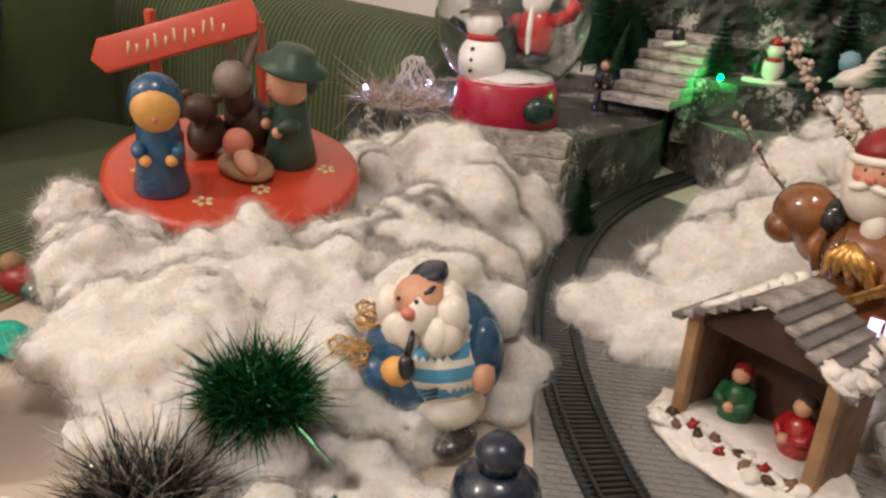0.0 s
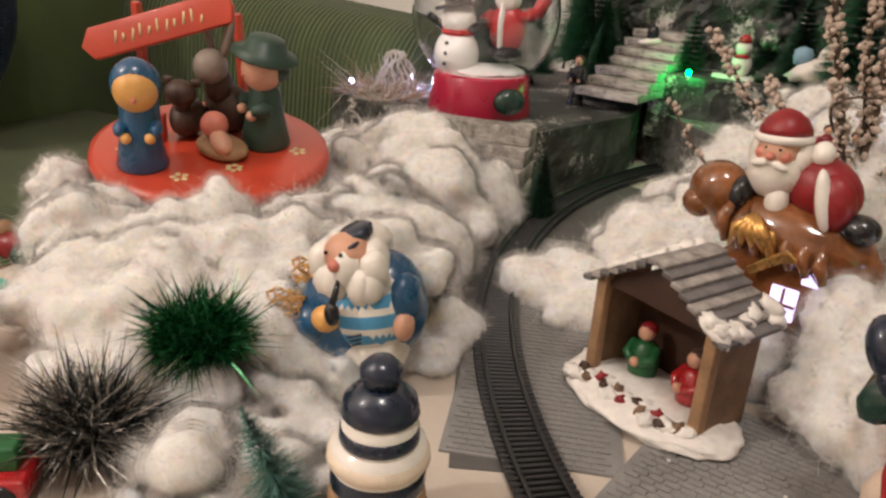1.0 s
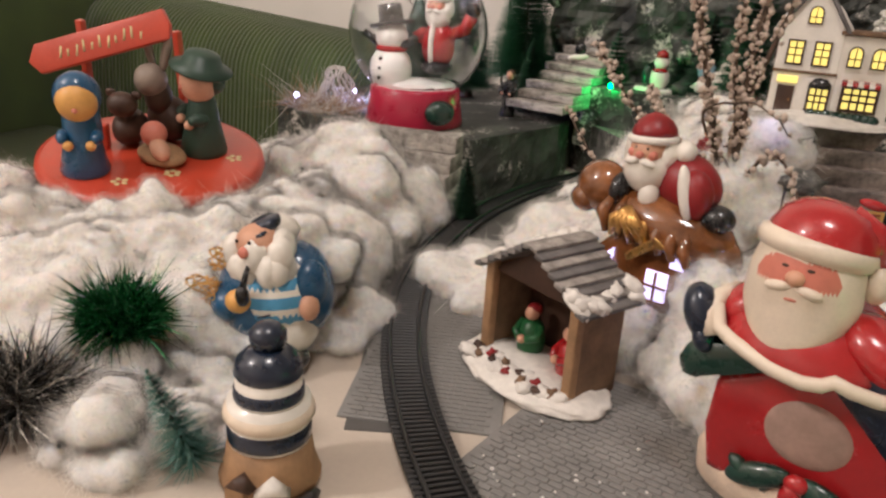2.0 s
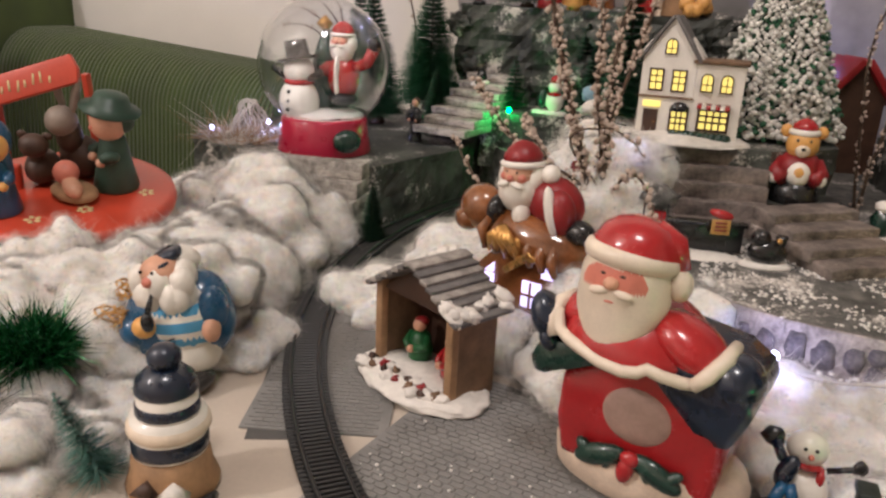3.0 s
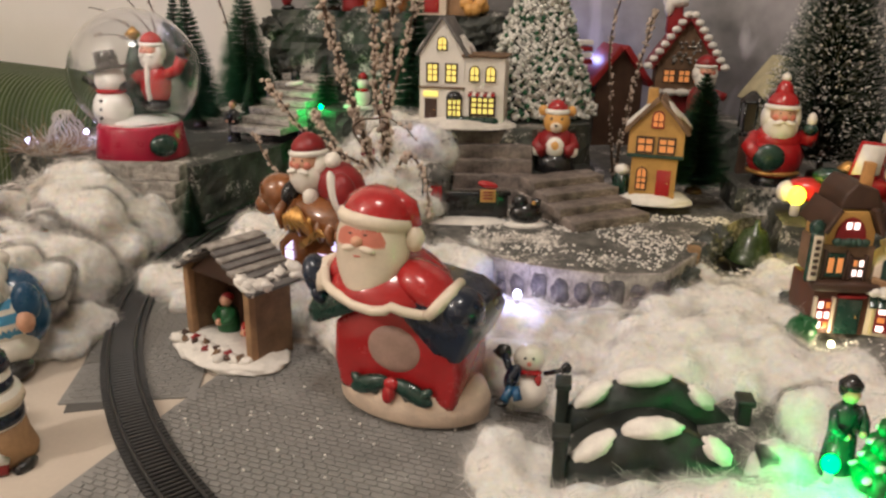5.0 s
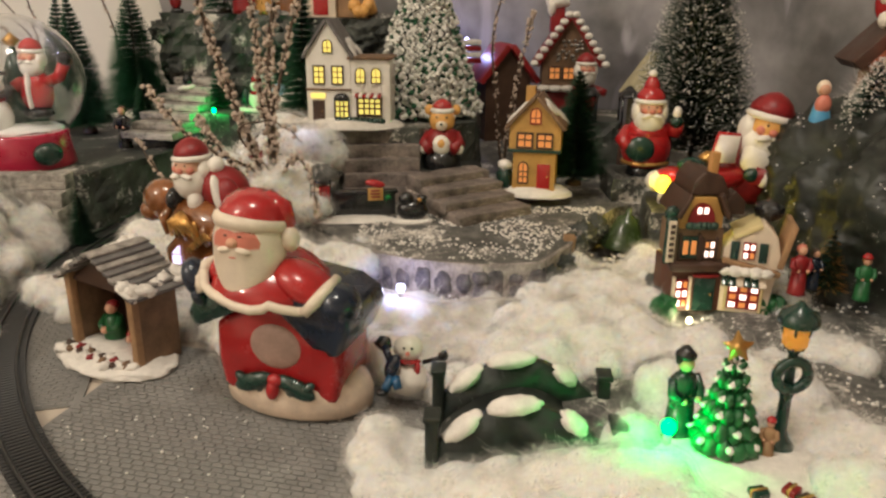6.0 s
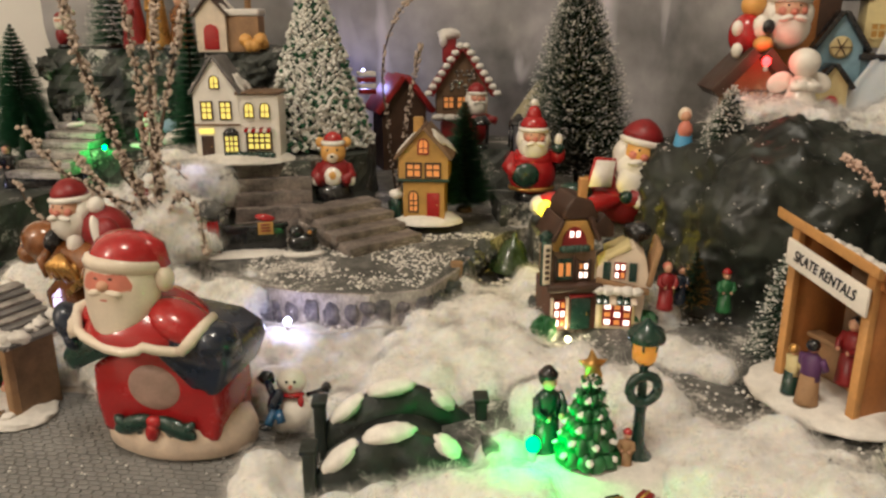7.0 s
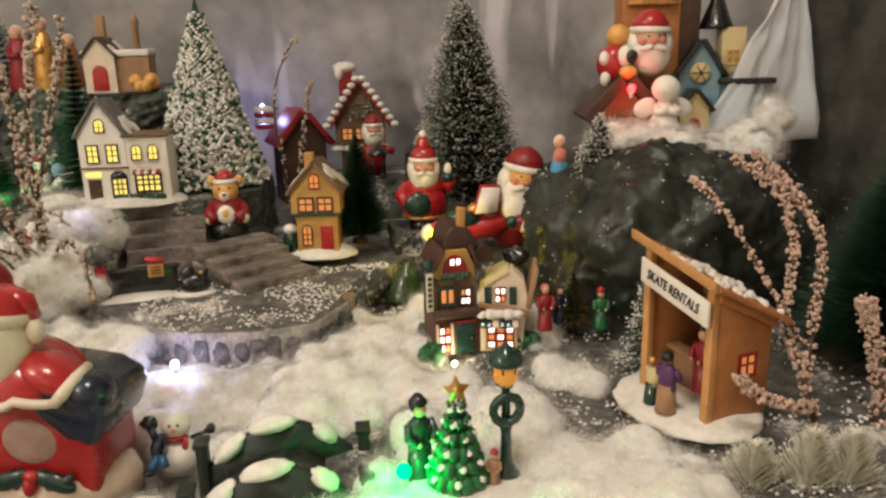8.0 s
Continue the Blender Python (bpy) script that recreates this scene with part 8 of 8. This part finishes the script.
box(bm, (0.066, 0.014, 0.004), (0, -0.010, 0.044), bevel=0.0008)
box(bm, (0.066, 0.003, 0.040), (0, -0.006, 0.006), bevel=0.0006)
part("counter", bm, TAN, booth)
window(booth, 0.0, 0.044, 0.015, 0.017, 0, 2, 2, WIN_AMBER, RED_DARK, m=pose(W2 + 0.0022, 0.004, 0, 0, 0, 90))
stroller("booth_figurine", "tiny figurine in a purple coat before the booth", PURPLE, BLACK, (0.890, 0.222, 0.078), 120, 0.056, TAN, group="booth figures")
stroller("booth_figurine", "tiny child figurine in yellow and green before the booth", PALE_YELLOW, GOLD, (0.886, 0.240, 0.078), 100, 0.044, GREEN_DARK, group="booth figures")
stroller("booth_figurine", "tiny attendant figurine in dark red inside the booth", RED_DARK, BLACK, (0.925, 0.225, 0.092), -80, 0.058, group="booth figures")

# ---- things on the street ledge ----
stand = thing("platform_stand", "black toy station stand with red pillar on painted snow", "stand", pose(0.390, 0.655, 0.086, 0, 0, 8))
snow_foot(stand, 0.115, 0.036, (0.0, -0.004, 0), 0.007)
bm = bmesh.new()
box(bm, (0.092, 0.010, 0.028), (0.008, 0.010, 0.005), bevel=0.0012)
box(bm, (0.098, 0.014, 0.004), (0.008, 0.010, 0.033), bevel=0.001)
part("wall", bm, BLACK, stand)
for k in range(5):
    bm = bmesh.new()
    box(bm, (0.0026, 0.008, 0.040), (-0.041 + 0.0027 * k, 0.0, 0.006), bevel=0.0004)
    part("pillar_stripe", bm, (RED, RED_DARK)[k % 2], stand)
for x in (-0.052, -0.028):
    bm = bmesh.new()
    tube(bm, [(x, -0.006, 0.003), (x, -0.006, 0.056)], 0.0012, 6)
    part("post", bm, BLACK, stand)
bm = bmesh.new()
ball(bm, (-0.036, 0.004, 0.060), (0.018, 0.013, 0.012), sub=3, rough=0.5, seed=4)
part("shrub", bm, ROCK_SNOWY, stand)
bm = bmesh.new()
box(bm, (0.019, 0.002, 0.016), (0.028, -0.002, 0.026), bevel=0.0005)
sb = part("notice_board", bm, YELLOW, stand, "small ochre notice board")
bm = bmesh.new()
for k in range(3):
    box(bm, (0.012, 0.0006, 0.0018), (0.028, -0.0034, 0.030 + 0.004 * k))
part("lettering_bars", bm, RED_DARK, sb)
bm = bmesh.new()
ball(bm, (0.028, 0.002, 0.047), (0.013, 0.007, 0.005), (0, 12, 0), sub=3)
part("cap", bm, RED, stand)
f = Fig()
f.lathe(SNOW_PAINT, [(0.026, 0), (0.027, 0.003), (0.020, 0.006)], squash=0.55)
f.ball(BLACK, (0.0, 0, 0.016), (0.020, 0.012, 0.014))
f.ball(BLACK, (-0.008, 0, 0.030), (0.010, 0.009, 0.010))
f.ball(GOLD, (0.008, -0.008, 0.031), 0.003, sub=2)
f.lathe(BLACK, [(0.005, 0), (0.006, 0.01)], (0.012, 0, 0.024))
f.make("black_figurine", "shiny black toy figurine on a small snow base", "figurine", pose(0.465, 0.645, 0.087, 0, 0, 8))
for x, y, z, c, lab in ((0.262, 0.695, 0.136, RED_DARK, "red"), (0.286, 0.700, 0.132, BLACK, "black")):
    stroller("skater_figurine", "tiny figurine in a %s coat among the twigs" % lab, c, BLACK, (x, y, z), 10, 0.042, BLACK, group="skaters")
mini = thing("milestone", "small weathered tan post at the ledge corner", "post", pose(0.650, 0.575, 0.060))
bm = bmesh.new()
box(bm, (0.014, 0.012, 0.034), (0, 0, 0), (0, 3, 0), 0.002)
part("shaft", bm, TAN, mini)
bm = bmesh.new()
ball(bm, (-0.014, -0.004, 0.008), (0.012, 0.010, 0.014), sub=3, rough=0.4)
part("moss", bm, ROCK_SNOWY, mini)
for k, (x, y, z, r) in enumerate(((0.622, 0.512, 0.060, 0.014), (0.640, 0.540, 0.066, 0.013), (0.662, 0.592, 0.074, 0.014), (0.676, 0.620, 0.078, 0.016), (0.700, 0.655, 0.076, 0.015), (0.735, 0.500, 0.062, 0.011), (0.728, 0.470, 0.058, 0.009))):
    bm = bmesh.new()
    ball(bm, (0, 0, 0), (r, r * 0.8, r * 1.15), sub=4, rough=0.5, freq=4.0, seed=k * 3.3)
    solo("moss_clump", bm, ROCK, "dark mossy clump at the corner of the stone ledge", "moss", pose(x, y, z), "moss clumps")

bm = bmesh.new()
lathe(bm, [(0.030, 0), (0.031, 0.003), (0.022, 0.012), (0.017, 0.028), (0.012, 0.038), (0.004, 0.042), (0.003, 0.050)], seg=24)
solo("bell_ornament", bm, mat("dull_green_glass", (0.035, 0.060, 0.018), 0.25, var=0.4, scale=50, coat=0.3), "dull green bell ornament beside the inn", "bell", pose(0.732, 0.637, 0.060, 0, 4, 0))
lantern = thing("toy_lantern", "black toy lantern standing before the red house", "lantern", pose(0.752, 1.012, 0.160))
for x in (-0.010, 0.010):
    for y in (-0.008, 0.008):
        bm = bmesh.new()
        tube(bm, [(x, y, 0.004), (x * 1.1, y * 1.1, 0.040)], 0.0014, 6)
        part("bar", bm, BLACK, lantern)
for z, r in ((0.0, 0.014), (0.040, 0.017)):
    bm = bmesh.new()
    lathe(bm, [(r, 0), (r, 0.003), (r * 0.5, 0.006 if z == 0 else 0.014)], (0, 0, z), seg=12)
    part("foot" if z == 0 else "cap", bm, BLACK, lantern)

# ---- back left: small figures and the glowing sapling ----
brush_tree("brush_tree", "small fir lit bright green by a lamp", 0.085, 0.026, (0.086, 1.185, 0.150), (0, 0), 11, 70, NEEDLE, None)
rock_block("boulder", "dark rock shelf beside the grey stairway", [(0.04, 1.14), (0.12, 1.11), (0.22, 1.13), (0.26, 1.24), (0.04, 1.24)], 0.05, 0.148, ROCK)
f = Fig()
f.lathe(SNOW_PAINT, [(0.034, 0), (0.032, 0.006)], squash=0.6)
f.ball(WHITE, (0.006, 0, 0.022), (0.016, 0.014, 0.018))
f.ball(WHITE, (0.006, 0, 0.046), (0.012, 0.011, 0.012))
f.ball(RED, (0.006, -0.004, 0.034), (0.012, 0.011, 0.004), sub=2)
f.lathe(RED, [(0.010, 0), (0.008, 0.008), (0.002, 0.012)], (0.006, 0, 0.054))
f.ball(GREEN_DARK, (-0.014, -0.004, 0.024), (0.008, 0.007, 0.018), sub=2)
f.make("snowman_figurine", "tiny snowman figurine with red scarf and cap", "figurine", pose(0.155, 1.165, 0.147, 0, 0, -6))
stroller("robed_figurine", "small dark figurine standing by the stairway", BLACK, BROWN_DARK, (-0.062, 1.085, 0.092), -10, 0.075, group="robed figures")
f = Fig()
f.ball(RED_DARK, (0, 0, 0.024), (0.012, 0.010, 0.018))
f.ball(BLACK, (0.002, 0, 0.004), (0.014, 0.010, 0.006), sub=2)
santa_head(f, (0, -0.002, 0.050), 0.011, 0, RED_DARK)
f.make("santa_figurine", "tiny red gnome figurine on the rock cliff", "figurine", pose(-0.016, 1.295, 0.318, 0, 0, -10))
f = Fig()
f.ball(WHITE, (0, 0, 0.004), (0.020, 0.008, 0.006), (0, -10, 0), sub=2)
f.ball(BLACK, (0.002, 0.002, 0.016), (0.010, 0.008, 0.014), sub=2)
f.make("black_figurine", "tiny black and white figurine by the stairway head", "figurine", pose(0.020, 1.200, 0.181, 0, 0, -10))

# ---- tower clock, blue house and angel on the rock ----
tower = thing("clock_tower", "tall orange-brown wooden toy tower with shutter and gilt ledge", "tower", pose(1.088, 0.668, 0.255, 0, 0, -14))
bm = bmesh.new()
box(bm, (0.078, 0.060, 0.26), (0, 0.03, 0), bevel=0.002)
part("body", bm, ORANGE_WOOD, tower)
bm = bmesh.new()
box(bm, (0.066, 0.012, 0.006), (0, -0.003, 0.176), bevel=0.001)
part("ledge", bm, GOLD, tower)
for k in range(4):
    bm = bmesh.new()
    box(bm, (0.010, 0.004, 0.045), (-0.022 + 0.0145 * k, -0.001, 0.184), bevel=0.001)
    part("shutter_slat", bm, GOLD, tower)
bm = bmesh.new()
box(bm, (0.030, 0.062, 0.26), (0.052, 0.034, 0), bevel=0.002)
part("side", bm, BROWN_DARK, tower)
h = thing("village_house", "pinkish wooden hut with a broad dark roof", "house", pose(1.030, 0.622, 0.250, 0, 0, -12), "village houses")
gable_block(h, 0.062, 0.04, 0.048, 0.034, (0, 0, 0), TAN, BROWN_DARK, 0.022, roof_t=0.014)
window(h, 0.006, 0.022, 0.022, 0.016, 0, 3, 2, GOLD)
f = Fig()
f.ball(RED, (-0.022, 0, 0.026), (0.022, 0.020, 0.026))
f.ball(WHITE, (-0.036, -0.012, 0.034), (0.007, 0.008, 0.010), sub=2)
f.ball(WHITE, (-0.034, -0.012, 0.008), (0.007, 0.010, 0.010), sub=2)
f.ball(GOLD_SKIN, (-0.016, 0.004, 0.062), 0.015)
f.ball(WHITE, (-0.010, -0.016, 0.036), (0.010, 0.010, 0.015), sub=2)
f.ball(BLACK, (-0.003, -0.024, 0.036), (0.008, 0.006, 0.009), sub=2)
f.ball(GOLD_SKIN, (-0.006, -0.020, 0.016), (0.012, 0.010, 0.010), sub=2)
santa_head(f, (0.024, 0.0, 0.052), 0.028, 8)
f.make("santa_figurine", "glazed red figurine with white beard perched on the hut", "figurine", pose(1.042, 0.632, 0.330, 0, 0, -14))
h = thing("village_house", "pale blue toy house with cream trim and black roofs", "house", pose(1.165, 0.630, 0.255, 0, 0, -16), "village houses")
gable_block(h, 0.056, 0.06, 0.085, 0.042, (-0.018, 0.006, 0.0), PALE_BLUE, BLACK, 0.008, roof_t=0.006)
gable_block(h, 0.038, 0.03, 0.040, 0.024, (-0.030, -0.026, 0.0), PALE_YELLOW, BLACK, 0.006, roof_t=0.005)
bm = bmesh.new()
box(bm, (0.060, 0.050, 0.070), (0.040, 0.034, 0), bevel=0.001)
part("wing", bm, PALE_BLUE, h)
bm = bmesh.new()
box(bm, (0.076, 0.066, 0.008), (0.044, 0.030, 0.070), (0, 0, 0), 0.002)
part("wing_roof", bm, BLACK, h)
bm = bmesh.new()
box(bm, (0.032, 0.032, 0.060), (0.030, 0.040, 0.085), bevel=0.001)
part("turret", bm, PALE_YELLOW, h)
bm = bmesh.new()
lathe(bm, [(0.026, 0.143), (0.022, 0.150), (0.006, 0.190), (0.005, 0.235), (0.001, 0.24)], (0.010, 0.045, 0), seg=8)
part("spire", bm, BLACK, h)
bm = bmesh.new()
lathe(bm, [(0.013, 0), (0.014, 0.002), (0.010, 0.003)], (-0.018, 0.004, 0.086), (90, 0, 0), seg=20)
rose = part("round_window", bm, PALE_YELLOW, h, "round yellow window")
bm = bmesh.new()
for k in range(6):
    tube(bm, [(-0.018, -0.0005, 0.086), (-0.018 + 0.012 * math.cos(k * 1.047), -0.0005, 0.086 + 0.012 * math.sin(k * 1.047))], 0.0007, 5)
part("tracery", bm, BROWN_DARK, rose)
window(h, 0.030, 0.098, 0.016, 0.016, 0.024, 2, 2, GOLD, PALE_YELLOW)
window(h, 0.036, 0.034, 0.018, 0.018, 0.009, 2, 2, GOLD, PALE_YELLOW)
door(h, -0.030, 0.002, 0.017, 0.018, -0.026, RED, True)
f = Fig()
f.lathe(WHITE, [(0.022, 0), (0.020, 0.02), (0.012, 0.045), (0.008, 0.055)])
f.ball(WHITE, (0, -0.002, 0.068), (0.018, 0.017, 0.017))
for s in (-1, 1):
    f.ball(WHITE, (s * 0.022, 0.010, 0.044), (0.016, 0.005, 0.012), (0, s * 24, 0))
    f.tube(WHITE, [(s * 0.010, -0.004, 0.046), (s * 0.014, -0.014, 0.040), (0, -0.018, 0.042)], 0.005)
f.make("angel_figurine", "plain white plaster angel figurine standing in cotton", "figurine", pose(1.066, 0.578, 0.258, 0, 0, -14))
f = Fig()
f.lathe(SKY_BLUE, [(0.012, 0), (0.013, 0.01), (0.008, 0.035), (0.004, 0.042)])
f.ball(BLUSH, (0, -0.004, 0.034), (0.009, 0.007, 0.012), sub=2)
f.ball(SKIN, (0, -0.002, 0.050), (0.006, 0.006, 0.007), sub=2)
f.ball(CREAM, (0, 0.002, 0.052), (0.008, 0.007, 0.009), sub=2)
f.make("robed_figurine", "small figurine in a blue and pink robe by the rock", "figurine", pose(0.926, 0.580, 0.214, 0, 0, -10), "robed figures")

# ---- foreground clutter on the left ----
boat = thing("wooden_toy_train", "red wooden toy wagon with two peg passengers", "toy train", pose(-0.172, 0.150, -0.0, 0, 0, 30))
bm = bmesh.new()
box(bm, (0.085, 0.045, 0.014), (0, 0, 0.008), bevel=0.003)
part("chassis", bm, RED, boat)
for x in (-0.024, 0.006):
    bm = bmesh.new()
    lathe(bm, [(0.008, 0), (0.009, 0.012), (0.006, 0.020), (0.005, 0.021)], (x, 0.004, 0.021))
    pg = part("peg", bm, RED, boat)
    bm = bmesh.new()
    ball(bm, (x, 0.004, 0.047), 0.0068)
    part("head", bm, WHITE, pg)
bm = bmesh.new()
box(bm, (0.020, 0.016, 0.016), (0.026, -0.004, 0.021), bevel=0.002)
part("block", bm, GREEN, boat)
for sx in (-0.028, 0.028):
    for sy in (-0.022, 0.022):
        bm = bmesh.new()
        lathe(bm, [(0.010, 0), (0.0105, 0.002), (0.010, 0.006)], (sx, sy + (0.003 if sy > 0 else 0.003), 0.0105), (90, 0, 0), seg=18)
        part("wheel", bm, BLACK, boat)
pot = thing("red_pot", "glossy red ceramic pot half hidden in cotton", "pot", pose(-0.322, 0.205, -0.002))
bm = bmesh.new()
lathe(bm, [(0.040, 0), (0.048, 0.01), (0.055, 0.045), (0.050, 0.072), (0.044, 0.075), (0.040, 0.070), (0.040, 0.012)], seg=40)
part("body", bm, RED, pot)
bm = bmesh.new()
lathe(bm, [(0.050, 0.066), (0.056, 0.069), (0.056, 0.076), (0.050, 0.079)], seg=40)
part("rim", bm, RED, pot)
bm = sheet(lambda x, y: 0.004 + 0.006 * noise.noise(Vector((x * 60, y * 60, 0))), -0.030, 0.040, -0.024, 0.024, 22, 16)
solo("teal_foil", bm, TEAL, "crumpled teal foil scrap at the edge of the cotton", "foil", pose(-0.375, 0.318, 0.004, 0, 0, 20)).modifiers.new("thickness", "SOLIDIFY").thickness = 0.0008
f = Fig()
f.ball(RED_DARK, (0, 0, 0.014), (0.020, 0.014, 0.014))
f.ball(GREEN_DARK, (0.020, -0.006, 0.010), (0.016, 0.014, 0.010), rough=0.2)
f.ball(TAN, (-0.010, 0.004, 0.028), (0.010, 0.010, 0.009))
f.make("garden_gnome_figurine", "dark red and green painted figurine lying by the cotton", "figurine", pose(-0.430, 0.395, 0.0, 0, 0, 10))
for x, y, z, s in ((-0.078, 0.337, 0.062, 1.0), (-0.070, 0.352, 0.085, 0.8)):
    bm = bmesh.new()
    for k in range(6):
        pts = [(s * (0.011 * math.sin(t * 2.3 + k) + 0.004 * math.sin(t * 5 + k)), s * 0.008 * math.cos(t * 3.1 + 2 * k), s * (0.010 * math.sin(t * 1.7 + k * 2.0))) for t in np.linspace(0, 5, 26).tolist()]
        tube(bm, pts, 0.0006, 5)
    solo("gold_wire_curl", bm, GOLD, "tangled curl of thin gold wire in the cotton", "wire", pose(x, y, z), "gold wires")

# ---- lamp bulbs on a string ----
def bulb(at, colour, watts, label, r=0.0042, power=14.0):
    t = thing("fairy_light", label, "fairy light", pose(*at), "fairy lights")
    bm = bmesh.new()
    lathe(bm, [(r * 0.4, -r * 2.4), (r * 0.55, -r * 2.2), (r * 0.55, -r * 0.8), (r * 0.4, -r * 0.7)], seg=10)
    part("socket", bm, WIRE_WHITE, t)
    bm = bmesh.new()
    ball(bm, (0, 0, 0), (r, r, r * 1.15), sub=3)
    part("bulb", bm, mat("lit_bulb", colour, 0.3, var=0.0, bump=0.0, glow=colour, power=power), t, "glowing bulb").visible_shadow = False
    lamp("fairy_lamp", (at[0], at[1], at[2] + r * 0.2), colour, watts, r)


COLD, GREEN_L = (0.66, 0.62, 1.0), (0.03, 1.0, 0.12)
bulb((0.458, 0.458, 0.072), COLD, 0.075, "glowing cold white bulb of a light string")
bulb((0.653, 0.174, 0.084), GREEN_L, 0.22, "glowing green bulb of a light string", 0.0055, 4.0)
bulb((0.095, 1.105, 0.156), GREEN_L, 0.17, "glowing green bulb beside the stairway")
bulb((-0.313, 1.030, 0.110), COLD, 0.60, "glowing cold white bulb by the cord bundle")
bulb((-0.395, 0.985, 0.100), COLD, 0.14, "glowing cold white bulb by the cord bundle")
bulb((0.318, 0.742, 0.178), COLD, 0.05, "glowing cold white bulb below the white house")
bulb((0.556, 1.330, 0.270), (0.50, 0.46, 1.0), 0.28, "glowing violet bulb before the backdrop")
bulb((0.775, 0.640, 0.140), (1.0, 0.72, 0.03), 0.16, "glowing yellow bulb by the reclining figurine", 0.010, 5.0)
bulb((0.931, 0.652, 0.176), (0.02, 0.04, 1.0), 0.20, "glowing blue bulb behind the reclining figurine", 0.010, 5.0)
bulb((0.750, 0.425, 0.052), (1.0, 0.85, 0.45), 0.05, "glowing warm bulb beside the inn", 0.003)
bulb((1.024, 0.588, 0.327), (1.0, 0.02, 0.02), 0.03, "glowing red bulb on the hut gable", 0.005)
bulb((0.240, 0.555, 0.070), (0.85, 0.70, 1.0), 0.05, "glowing violet-white bulb inside the little house", 0.004)
wire = []
for t in np.linspace(0, 1, 40).tolist():
    wire.append((0.40 + 0.42 * t, 0.500 - 0.04 * math.sin(t * 3.1) + 0.006 * math.sin(t * 17), 0.052 + 0.012 * t + 0.003 * math.sin(t * 23)))
bm = bmesh.new()
tube(bm, wire, 0.0011, 6)
solo("light_cable", bm, WIRE_WHITE, "thin pale cable of the light string along the ledge", "cable")

# ---- bricks of the two mats ----
lay_bricks(front_mat, 0.341, 0.338, (-0.06, -0.02), 300)
lay_bricks(inner_mat, 0.116, 0.416, (0.02, -0.12), 300)
